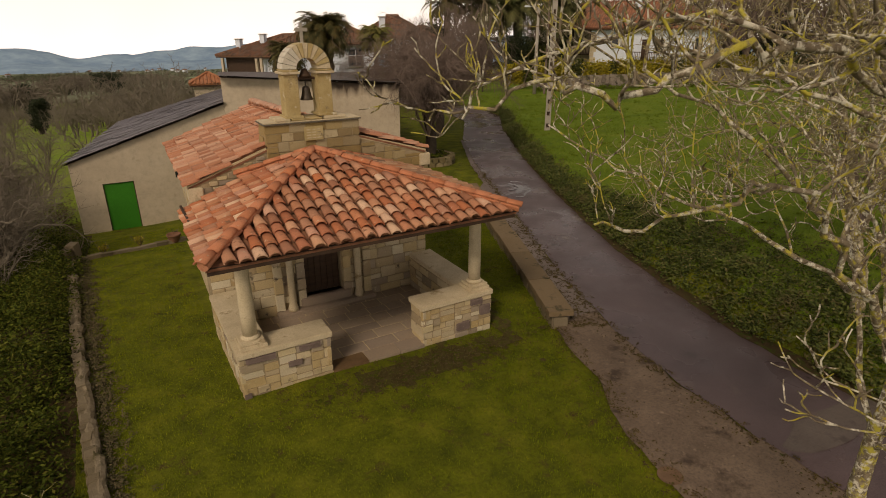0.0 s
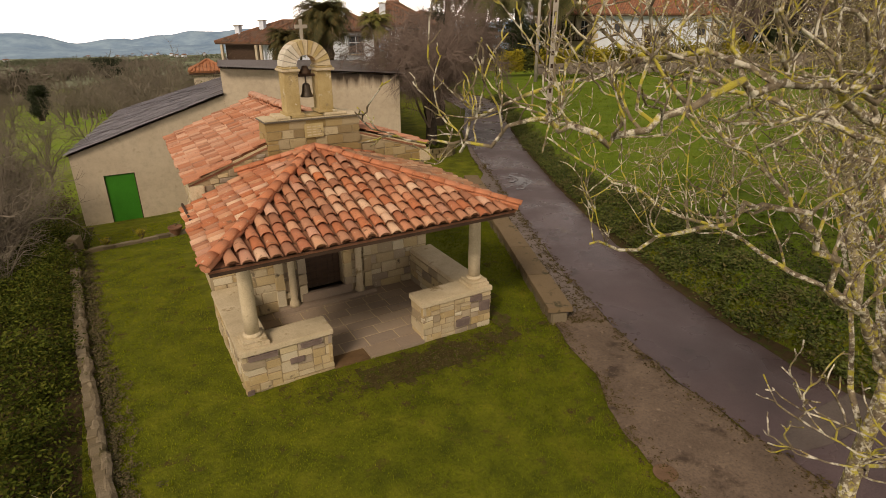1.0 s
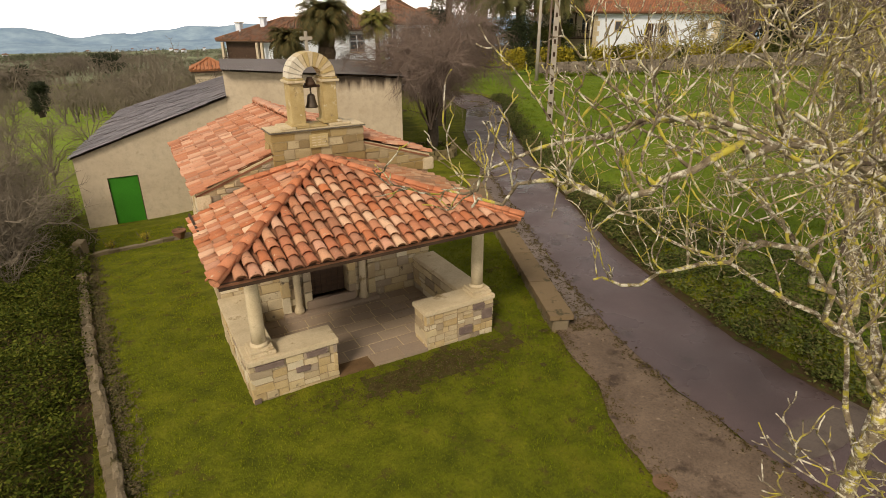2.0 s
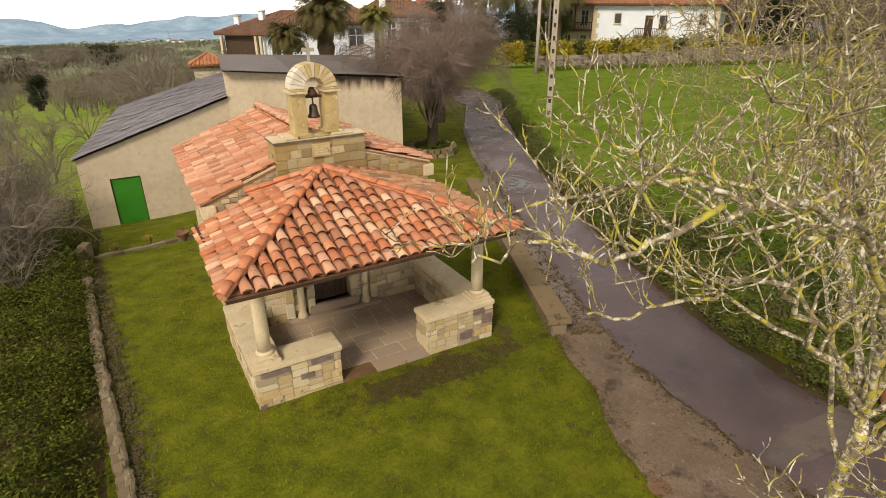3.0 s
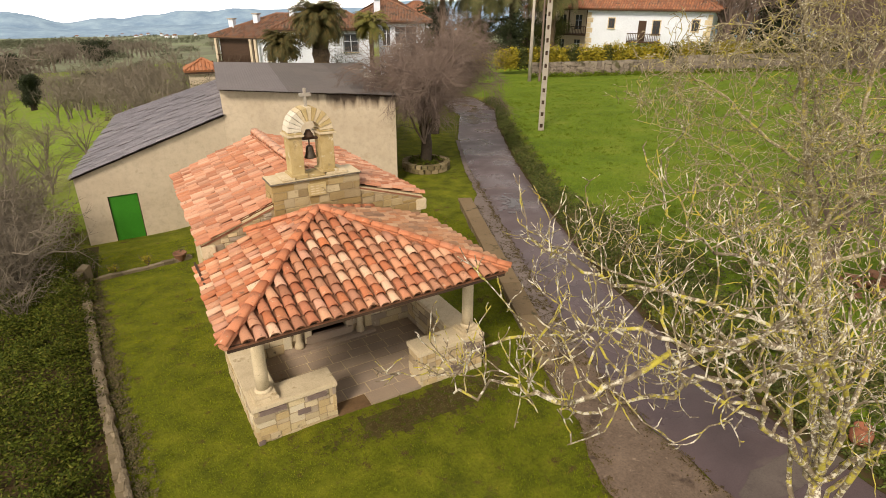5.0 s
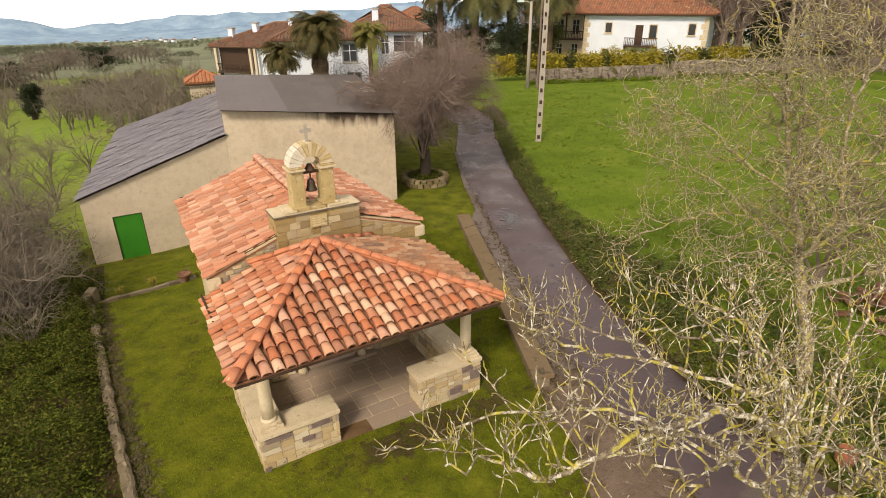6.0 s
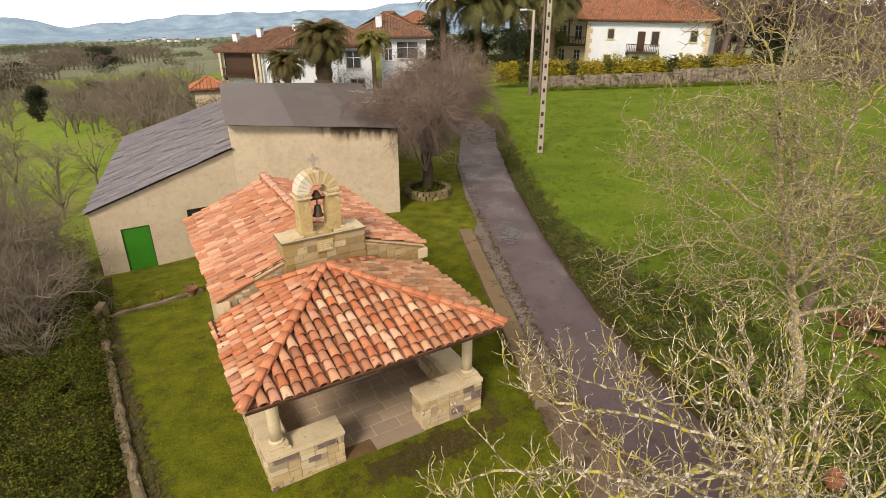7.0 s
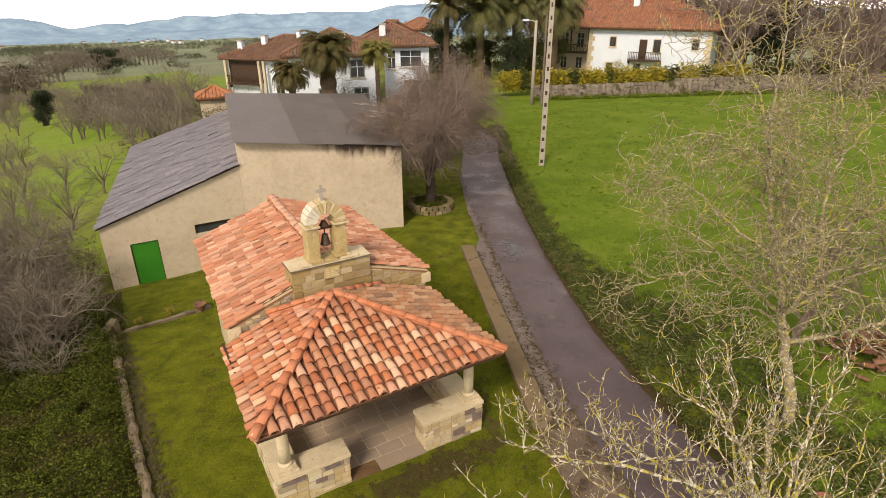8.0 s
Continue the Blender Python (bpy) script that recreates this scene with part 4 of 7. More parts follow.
# mortar bedding under the tiles along the gable
for xa, xb in ((eave_l, BL - 0.01), (BR + 0.01, eave_r)):
    low = [(x, y, roof_line(x) - 0.058) for x, y in ((xa, PD + 0.02), (xb, PD + 0.02), (xb, PD + 0.3), (xa, PD + 0.3))]
    part("verge", Geo().prism(low, [(x, y, z + 0.075) for x, y, z in low]), M_MORTAR, chapel, "mortar bedding under the tile edge")
clay_slope(chapel, "nave_roof_slope", [(eave_l + SKEW, NB, LB), (eave_l, NF, LF), (AXIS, NF, TF), (AXIS + SKEW, NB, TB_)], False, R, rough=1.3, bed=M_PAN, skip=at_belfry, row=0.29, clay=M_TILE_P)
clay_slope(chapel, "nave_roof_slope", [(eave_r, NF, RF), (eave_r + SKEW, NB, RB), (AXIS + SKEW, NB, TB_), (AXIS, NF, TF)], False, R, rough=1.3, bed=M_PAN, skip=at_belfry, row=0.29, clay=M_TILE_P)
ridge_tiles(chapel, "nave_ridge", (AXIS + SKEW, NB, TB_ + 0.02), (AXIS, PD + 0.80, TF + 0.01), R, 1.15, PALE_TILES, 0.10, 0.42)
# ---------------------------------------------------------------- barn behind the chapel
barn = thing("barn", "cream rendered barn with grey sheet roofs", "barn")
WA, WB, WC = (-2.78, 17.3), (3.27, 17.27), (9.95, 14.0)
WD, WE, WF = (-0.2, 39.3), (7.4, 41.3), (17.0, 35.6)


def wall_piece(g, a, b, za0, zb0, za1, zb1, thick=0.3):
    """An upright wall from a to b in plan; its face is to the right of that way."""
    u = (Vector((*b, 0)) - Vector((*a, 0))).normalized()
    n = Vector((-u.y, u.x, 0)) * thick
    p = [Vector((*a, za0)), Vector((*b, zb0)), Vector((*b, zb0)) + n, Vector((*a, za0)) + n]
    q = [Vector((*a, za1)), Vector((*b, zb1)), Vector((*b, zb1)) + n, Vector((*a, za1)) + n]
    g.prism(p, q)


def wing_z(x):
    return 1.05 + (2.95 - 1.05) * (x - WA[0]) / (WB[0] - WA[0])


GD0, GD1, GDT = -1.77, -0.64, 0.14
VX0, VX1, VZ0, VZ1 = 0.95, 2.55, 0.05, 0.52
yw = 17.3
g = Geo()
w_x = (WA[0], GD0, GD1, VX0, VX1, WB[0])
w_z = (-3.0, VZ0, GDT, VZ1, 9.0)
cut = {(1, 0), (1, 1), (3, 1), (3, 2)}
at_ = {}
for side_y in (yw, yw + 0.3):
    for i, x in enumerate(w_x):
        for j, z in enumerate(w_z):
            at_[i, j, side_y] = len(g.v)
            g.v.append((x, side_y, min(z, wing_z(x))))
for i in range(5):
    for j in range(4):
        if (i, j) in cut:
            continue
        q = [(i, j), (i + 1, j), (i + 1, j + 1), (i, j + 1)]
        g.f.append(tuple(at_[a, b, yw] for a, b in q))
        g.f.append(tuple(at_[a, b, yw + 0.3] for a, b in reversed(q)))
        for (a, b), (c, d), nb in zip(q, q[1:] + q[:1], ((i, j - 1), (i + 1, j), (i, j + 1), (i - 1, j))):
            if nb in cut or nb[0] in (-1, 5) or nb[1] in (-1, 4):
                g.f.append((at_[a, b, yw], at_[a, b, yw + 0.3], at_[c, d, yw + 0.3], at_[c, d, yw]))
wing = part("wing_wall", g, M_RENDER, barn, "cream rendered wall with a sloping top")
g = Geo()
wall_piece(g, (WD[0], WD[1]), (WA[0] + 0.002, WA[1] + 0.303), -4.5, -3, -0.46, 0.94)
part("wing_side_wall", g, M_RENDER, barn)

# rendered wall with dark drips of damp below the eave
M_DAMP = surface("cream_render_with_damp_streaks", [(0.40, 0.332, 0.243), (0.49, 0.418, 0.316)], 0.7, 5, 0.92, 0.12, 0.01, spots=[((0.38, 0.31, 0.22), 1.1, 0.60), ((0.28, 0.235, 0.165), 4.5, 0.68)], fine_mix=0.3)
nt = M_DAMP.node_tree
bsdf = nt.nodes["Principled BSDF"]
was = bsdf.inputs["Base Color"].links[0].from_socket
gp = nt.nodes.new("ShaderNodeNewGeometry")
sx = nt.nodes.new("ShaderNodeSeparateXYZ")
mp = nt.nodes.new("ShaderNodeMapping")
mp.inputs["Scale"].default_value = (2.3, 2.3, 0.22)
sn = nt.nodes.new("ShaderNodeTexNoise")
sn.inputs["Scale"].default_value, sn.inputs["Detail"].default_value = 1.4, 4
hi = nt.nodes.new("ShaderNodeMapRange")
hi.inputs["From Min"].default_value, hi.inputs["From Max"].default_value = 2.75, 3.9
hx = nt.nodes.new("ShaderNodeMapRange")
hx.inputs["From Min"].default_value, hx.inputs["From Max"].default_value = 5.2, 7.6
mu = nt.nodes.new("ShaderNodeMath")
mu.operation = "MULTIPLY"
mu2 = nt.nodes.new("ShaderNodeMath")
mu2.operation = "MULTIPLY"
sr = nt.nodes.new("ShaderNodeMapRange")
sr.inputs["From Min"].default_value, sr.inputs["From Max"].default_value = 0.20, 0.40
mx = nt.nodes.new("ShaderNodeMix")
mx.data_type = "RGBA"
mx.inputs[7].default_value = (0.075, 0.055, 0.04, 1)
for a, b in ((gp.outputs["Position"], sx.inputs[0]), (gp.outputs["Position"], mp.inputs["Vector"]), (mp.outputs["Vector"], sn.inputs["Vector"]), (sx.outputs["Z"], hi.inputs["Value"]), (sx.outputs["X"], hx.inputs["Value"]), (hi.outputs[0], mu.inputs[0]), (sn.outputs["Fac"], mu.inputs[1]), (mu.outputs[0], mu2.inputs[0]), (hx.outputs[0], mu2.inputs[1]), (mu2.outputs[0], sr.inputs["Value"]), (sr.outputs[0], mx.inputs[0]), (was, mx.inputs[6]), (mx.outputs[2], bsdf.inputs["Base Color"])):
    nt.links.new(a, b)
g = Geo()
wall_piece(g, WB, WC, -3, -1.6, 4.05, 3.70)
part("tall_wall", g, M_DAMP, barn, "cream rendered wall with dark damp streaks under the eave")
g = Geo()
wall_piece(g, (WC[0] + 0.14, WC[1] + 0.43), WF, -1.6, -2.5, 3.68, 2.5)
part("tall_side_wall", g, M_RENDER, barn)
g = Geo()
wall_piece(g, WE, WB, -4.5, -3, 2.6, 4.08)
part("tall_inner_wall", g, M_RENDER, barn)

gd = part("door", Geo().box(GD0 + 0.03, GD1 - 0.03, yw + 0.06, yw + 0.11, -2.2, GDT - 0.02), M_GREEN, barn, "closed green painted metal door")
for k in range(1, 4):
    xk = GD0 + (GD1 - GD0) * k / 4
    part("door_rib", Geo().box(xk - 0.008, xk + 0.008, yw + 0.054, yw + 0.061, -2.2, GDT - 0.05), M_GREEN, gd)
part("door_frame", Geo().box(GD0, GD0 + 0.03, yw + 0.03, yw + 0.12, -2.2, GDT).box(GD1 - 0.03, GD1, yw + 0.03, yw + 0.12, -2.2, GDT).box(GD0 + 0.031, GD1 - 0.031, yw + 0.03, yw + 0.12, GDT - 0.02, GDT), M_WOOD, gd)
# dark sheet set back in the wall stands in for the opening's unlit inside
part("vent", Geo().box(VX0 + 0.01, VX1 - 0.01, yw + 0.14, yw + 0.17, VZ0 + 0.01, VZ1 - 0.01), M_GLASS, barn, "long opening under the roof, closed by a dark sheet for its shade")

Q = random.Random(21)


def sheet_roof(parent, name, c00, c10, c11, c01, cols, rows, material, waves, rng, wave=0.012, rough=0.5, panels=(), lap=0.035):
    """A roof of overlapping corrugated sheets on the patch c00-c10 (lower edge) to c01-c11 (upper edge)."""
    c00, c10, c11, c01 = (Vector(c) for c in (c00, c10, c11, c01))

    def at(s, t):
        return (c00 * (1 - s) + c10 * s) * (1 - t) + (c01 * (1 - s) + c11 * s) * t

    deck = Geo()
    nrm = (c10 - c00).cross(c01 - c00).normalized()
    nd = 12
    for drop in (0.035, 0.055):
        deck.v += [at(0.004 + 0.992 * i / nd, 0.004 + 0.992 * j / nd) - nrm * drop for j in range(nd + 1) for i in range(nd + 1)]
    m1 = (nd + 1) ** 2
    for j in range(nd):
        for i in range(nd):
            q = (j * (nd + 1) + i, j * (nd + 1) + i + 1, (j + 1) * (nd + 1) + i + 1, (j + 1) * (nd + 1) + i)
            deck.f.append(q)
            deck.f.append(tuple(m1 + k for k in reversed(q)))
    rim = [i for i in range(nd + 1)] + [(j + 1) * (nd + 1) - 1 for j in range(1, nd + 1)] + [m1 - 1 - i for i in range(1, nd + 1)] + [j * (nd + 1) for j in range(nd - 1, 0, -1)]
    deck.f += [(a, m1 + a, m1 + b, b) for a, b in zip(rim, rim[1:] + rim[:1])]
    base = part(name, deck, M_WOOD, parent)
    for r in range(rows):
        for c in range(cols):
            t0, t1 = r / rows - 0.012, (r + 1) / rows + 0.02
            s0, s1 = c / cols - 0.001, (c + 1) / cols + 0.001
            g = Geo()
            skew = rng.uniform(-0.02, 0.02)
            slip = rng.uniform(-0.012, 0.012)
            n = waves * 4
            for t, lift in ((t0 + slip, lap), (t1 + slip, 0.012)):
                for k in range(n + 1):
                    s = s0 + (s1 - s0) * k / n
                    p = at(s, min(1.004, max(-0.012, t)))
                    g.v.append(p + nrm * (lift + wave * math.cos(2 * math.pi * k / 4) + skew * rough + (rng.uniform(-0.012, 0.012) * rough if t == t0 + slip else 0.0)))
            g.f = [(k, k + 1, n + 1 + k + 1, n + 1 + k) for k in range(n)]
            part("sheet", g, panels[c] if panels else material, base, round_off=True)
    return base


# wing: eave at the outer side, sheets run up to the tall block
sheet_roof(barn, "wing_roof", (WD[0] - 0.15, WD[1], -0.36), (WA[0] - 0.18, WA[1] - 0.16, 1.08), (WB[0], WB[1] - 0.16, 3.05), (WE[0], WE[1], 1.40), 40, 9, M_SHEET, 2, Q, 0.007, 0.9, (), 0.026)
sheet_roof(barn, "tall_roof", (WB[0] - 0.12, WB[1] - 0.25, 4.14), (WC[0] + 0.2, WC[1] - 0.2, 3.79), (WF[0] + 0.2, WF[1], 2.62), (WE[0] - 0.12, WE[1], 2.70), 8, 7, M_SHEET2, 8, Q, 0.006, 0.15, (M_SHEET4,) * 3 + (M_SHEET2,) * 3 + (M_SHEET3,) * 2, 0.018)
for k in range(16):
    t_, s_ = Q.uniform(0.05, 0.75), Q.uniform(0.90, 1.0)
    a_, b_ = Vector((WB[0], WB[1] - 0.25, 4.14)).lerp(Vector((WC[0] + 0.2, WC[1] - 0.2, 3.79)), s_), Vector((WE[0], WE[1], 2.70)).lerp(Vector((WF[0] + 0.2, WF[1], 2.62)), s_)
    c_ = a_.lerp(b_, t_)
    part("broken_sheet", Geo().box(-Q.uniform(0.2, 0.6), Q.uniform(0.2, 0.5), -0.07, 0.07, 0.03, 0.06, pose(c_.x, c_.y, c_.z, -2, 10, Q.uniform(-50, 0))), M_CONCRETE, barn, "broken pale sheet edge")

# ---------------------------------------------------------------- long stone bench beside the lane
bench = thing("stone_bench", "long low stone bench of worn slabs beside the lane", "bench")
B0, B1 = Vector((6.40, -0.82, 0)), Vector((10.72, 9.45, 0))
bu = (B1 - B0).normalized()
bn = Vector((bu.y, -bu.x, 0))
M_SLAB = surface("mossy_sandstone_slab", [(0.12, 0.082, 0.043), (0.21, 0.15, 0.083)], 2.0, 40, 0.85, 0.7, 0.015, "object", [(0.135, 0.096, 0.051), (0.165, 0.118, 0.065), (0.19, 0.138, 0.079)], [((0.055, 0.048, 0.022), 3.0, 0.57), ((0.21, 0.17, 0.12), 5.0, 0.63)])
length = (B1 - B0).length


def frame_at(p, z):
    return Matrix(((bu.x, -bn.x, 0, p.x), (bu.y, -bn.y, 0, p.y), (0, 0, 1, z), (0, 0, 0, 1)))


s = 0.0
while s < length - 0.05:
    w = min(Q.uniform(1.3, 1.9), length - s)
    if length - s - w < 0.6:
        w = length - s
    p = B0 + bu * (s + w / 2)
    part("slab", Geo().box(-w / 2 + 0.003, w / 2 - 0.003, -0.27, 0.27, 0.27, 0.39, frame_at(p, ground_z(p.x, p.y, False) + Q.uniform(-0.008, 0.008))), M_SLAB, bench, bevel=0.009)
    s += w
M_BLOCK = surface("mossy_rubble_block", [(0.13, 0.10, 0.06), (0.24, 0.20, 0.13)], 4.0, 40, 0.92, 0.7, 0.02, "object", [(0.10, 0.08, 0.045), (0.16, 0.125, 0.075), (0.23, 0.19, 0.13)])
s = 0.05
while s < length - 0.1:
    w = Q.uniform(0.28, 0.5)
    p = B0 + bu * (s + w / 2)
    part("support_stone", Geo().box(-w / 2 + 0.01, w / 2 - 0.01, -0.17 + Q.uniform(-0.03, 0.02), 0.17 + Q.uniform(-0.02, 0.03), -0.12, 0.268, frame_at(p, ground_z(p.x, p.y, False))), M_BLOCK, bench, bevel=0.03)
    s += w

# ---------------------------------------------------------------- low garden wall
kerb = thing("garden_wall", "low rubble edging wall round the lawn, mossy", "wall")
K = random.Random(5)


def rubble_line(parent, pts, size, high, rng, width=0.3, rows=1):
    pts = [Vector((*p, 0)) for p in pts]
    for a, b in zip(pts, pts[1:]):
        u = (b - a).normalized()
        s, total = 0.0, (b - a).length
        while s < total:
            w = rng.uniform(0.7, 1.35) * size
            p = a + u * (s + w / 2) + Vector((-u.y, u.x, 0)) * rng.uniform(-0.015, 0.015)
            ob = part("stone", STONES_ROUGH[rng.randrange(len(STONES_ROUGH))], None, parent)
            h = high * rng.uniform(0.8, 1.2)
            ob.matrix_basis = Matrix.Translation((p.x, p.y, ground_z(p.x, p.y) + h * 0.42)) @ Matrix.Rotation(math.atan2(u.y, u.x) + rng.uniform(-0.12, 0.12), 4, "Z") @ Matrix.Diagonal((w * 1.22, width * rng.uniform(0.85, 1.15), h * 1.2, 1))
            s += w


STONES_ROUGH = []
for i in range(6):
    me = stone_mesh(40 + i)
    me.materials[0] = M_BLOCK
    STONES_ROUGH.append(me)
kl = [Vector(c) for c in ((-1.97, -9.0), (-2.10, -3.0), (-2.29, -0.4), (-2.55, 3.7), (-2.92, 11.0))]
g = Geo()
# its top is broken and uneven, 0.12 to 0.28 wide
for a, b in zip(kl, kl[1:]):
    count = int((b - a).length / 0.11)
    for k in range(count + (b == kl[-1])):
        p = a.lerp(b, k / count)
        gz = ground_z(p.x, p.y)
        left, right = (0.07 + side * (0.072 + 0.06 * noise.noise((p.y * 2.3, side * 3.0, 1.0)) + 0.03 * noise.noise((p.y * 9, side, 2.0))) for side in (-1, 1))
        rise = 0.165 + 0.05 * noise.noise((p.y * 1.7, 0, 3.0)) + 0.03 * noise.noise((p.y * 8, 0, 3.0))
        g.v += [(p.x + left - 0.03, p.y, gz - 0.3), (p.x + left, p.y, gz + rise - 0.03), (p.x + left + 0.05, p.y, gz + rise), (p.x + right - 0.05, p.y, gz + rise - 0.01), (p.x + right, p.y, gz + rise - 0.05), (p.x + right + 0.02, p.y, gz - 0.3)]
g.f = [(6 * i + k, 6 * i + 6 + k, 6 * i + 7 + k, 6 * i + 1 + k) for i in range(len(g.v) // 6 - 1) for k in range(5)]
part("core", g, surface("weathered_wall_top", [(0.15, 0.115, 0.07), (0.29, 0.24, 0.165)], 3.0, 30, 0.95, 0.8, 0.02, spots=[((0.07, 0.058, 0.022), 2.2, 0.54), ((0.42, 0.38, 0.29), 7.0, 0.61)], fine_mix=0.6), kerb)
rubble_line(kerb, [(-1.97, -9.0), (-2.10, -3.0), (-2.29, -0.4), (-2.55, 3.7), (-2.92, 11.0)], 0.15, 0.15, K, 0.15)
rubble_line(kerb, [(-2.75, 11.15), (0.4, 11.55)], 0.3, 0.12, K, 0.16)
rubble_line(kerb, [(-3.05, 10.8), (-2.8, 11.2)], 0.3, 0.5, K)

# ---------------------------------------------------------------- stone ring round the roadside tree
ring = thing("tree_planter", "round planter of mossy rubble stones", "planter", at=(12.35, 15.6, 0))
RX, RY = 12.35, 15.6
rz = ground_z(RX, RY, False)
ring.matrix_basis = pose(RX, RY, rz)
M_RING = surface("mossy_planter_stone", [(0.16, 0.12, 0.055), (0.30, 0.24, 0.13)], 4.0, 40, 0.92, 0.7, 0.02, "object", [(0.08, 0.065, 0.03), (0.16, 0.125, 0.06), (0.27, 0.22, 0.13), (0.11, 0.10, 0.035)], [((0.06, 0.065, 0.02), 4.0, 0.56)])
RING_STONES = []
for i in range(5):
    me = stone_mesh(55 + i)
    me.materials[0] = M_RING
    RING_STONES.append(me)
for row, hh in enumerate((0.0, 0.2)):
    for k in range(22):
        a = 2 * math.pi * (k + 0.5 * row + K.uniform(-0.15, 0.15)) / 22
        ob = part("stone", RING_STONES[K.randrange(5)], None, ring)
        ob.matrix_basis = Matrix.Translation((1.06 * math.cos(a), 1.06 * math.sin(a), 0.08 + hh)) @ Matrix.Rotation(a + math.pi / 2 + K.uniform(-0.15, 0.15), 4, "Z") @ Matrix.Diagonal((K.uniform(0.24, 0.34), 0.26, K.uniform(0.17, 0.25), 1))
part("soil", Geo().lathe([(0.98, 0.0), (0.98, 0.26), (0.4, 0.33), (0.05, 0.34)], 20), M_EARTH, ring)

# ---------------------------------------------------------------- poles
def concrete_pole(x, y, h):
    ob = thing("utility_pole", "tall concrete utility pole with a ladder of recesses", "pole", at=(x, y, ground_z(x, y) - 0.3), turn=-38)
    g = Geo()
    for sx_ in (-1, 1):
        g.prism([(sx_ * 0.128 - 0.04, -0.13, 0), (sx_ * 0.128 + 0.04, -0.13, 0), (sx_ * 0.128 + 0.04, 0.13, 0), (sx_ * 0.128 - 0.04, 0.13, 0)], [(sx_ * 0.085 - 0.04, -0.08, h), (sx_ * 0.085 + 0.04, -0.08, h), (sx_ * 0.085 + 0.04, 0.08, h), (sx_ * 0.085 - 0.04, 0.08, h)])
    shaft = part("shaft", g, M_CONCRETE, ob)
    n = 15
    for i in range(n):
        t0, t1 = i / n + 0.002, (i + 0.68) / n
        a0, a1 = 0.128 - 0.043 * t0, 0.128 - 0.043 * t1
        d0, d1 = 0.11 - 0.04 * t0, 0.11 - 0.04 * t1
        part("web", Geo().prism([(-a0, -d0, t0 * h), (a0, -d0, t0 * h), (a0, d0, t0 * h), (-a0, d0, t0 * h)], [(-a1, -d1, t1 * h), (a1, -d1, t1 * h), (a1, d1, t1 * h), (-a1, d1, t1 * h)]), M_CONCRETE, shaft)
    # dark sheet down the middle, added to stand in for shade in the recesses
    part("recess_back", Geo().prism([(-0.12, -0.01, 0), (0.12, -0.01, 0), (0.12, 0.01, 0), (-0.12, 0.01, 0)], [(-0.07, -0.01, h), (0.07, -0.01, h), (0.07, 0.01, h), (-0.07, 0.01, h)]), M_WOOD, shaft)
    return ob


pole = concrete_pole(21.45, 17.65, 10.4)
lampp = thing("street_lamp", "slim concrete post with a small lamp head", "street lamp", at=(36.0, 37.0, ground_z(36, 37) - 0.2))
part("post", Geo().tube([(0, 0, 0), (0, 0, 4), (0, 0, 8.2)], [0.19, 0.16, 0.12], 10), M_CONCRETE, lampp, round_off=True)
arm = part("arm", Geo().tube([(0, 0, 8.05), (-0.3, 0.2, 8.2), (-0.75, 0.45, 8.22)], [0.05, 0.045, 0.04], 6), M_CONCRETE, lampp)
part("lamp_head", Geo().box(-1.25, -0.6, 0.28, 0.62, 8.15, 8.30), M_WHITE, arm, "white lamp head", bevel=0.04)
post2 = thing("telegraph_post", "thin brown wooden post beside the lane", "post", at=(36.6, 36.2, ground_z(36.6, 36.2) - 0.2))
part("post", Geo().tube([(0, 0, 0), (0.03, 0, 4), (0.0, 0, 8.8)], [0.12, 0.10, 0.08], 8), M_TWIG, post2)
for end, sag in (((36.6, 36.2, 8.4), 0.5), ((59, 55, 5.4), 1.0)):
    a, b = Vector((21.45, 17.65, 10.1)), Vector(end)
    cable = part("cable", Geo().tube([a.lerp(b, i / 14) - Vector((0, 0, 4 * sag * (i / 14) * (1 - i / 14))) for i in range(15)], [0.016] * 15, 4), M_WOOD)
    tagged(cable, "thin dark overhead cable hanging from the pole", "cable", "overhead cables")

# manhole in the concrete strip
mh = thing("manhole_cover", "round rusty manhole cover set in the concrete", "manhole", at=(4.87, -4.92, ground_z(4.87, -4.92, False) + 0.008))
M_RUST = surface("rusty_iron", [(0.12, 0.07, 0.04), (0.18, 0.11, 0.065)], 8, 50, 0.8, 0.3, 0.004)
part("rim", Geo().lathe([(0.18, 0.0), (0.18, 0.009), (0.155, 0.010)], 28), M_RUST, mh)
part("cover", Geo().lathe([(0.15, 0.0), (0.15, 0.012), (0.05, 0.013)], 28), M_RUST, mh)

# ---------------------------------------------------------------- field wall and houses
fw = thing("field_wall", "long grey rubble wall at the top of the field", "wall")
F = random.Random(9)
FL = [(38.6, 40.2), (51.0, 32.0), (62.0, 24.5), (80, 12)]
M_FWALL = surface("grey_rubble", [(0.13, 0.105, 0.085), (0.27, 0.23, 0.185)], 2.0, 8, 0.95, 0.8, 0.06, "object", [(0.15, 0.125, 0.10), (0.21, 0.175, 0.14), (0.27, 0.235, 0.18)], [((0.08, 0.075, 0.035), 0.9, 0.52), ((0.06, 0.047, 0.036), 3.0, 0.56), ((0.36, 0.32, 0.27), 5.0, 0.63)])
fstones = []
for i in range(5):
    me = stone_mesh(70 + i)
    me.materials[0] = M_FWALL
    fstones.append(me)
core = Geo()
for (a, b), tall in zip(zip(FL, FL[1:]), (1.45, 1.75, 1.75)):
    wall_piece(core, a, b, -1.5, -1.5, ground_z(*a) + tall - 0.1, ground_z(*b) + tall - 0.1, 0.4)
core_ob = part("core", core, M_FWALL, fw)
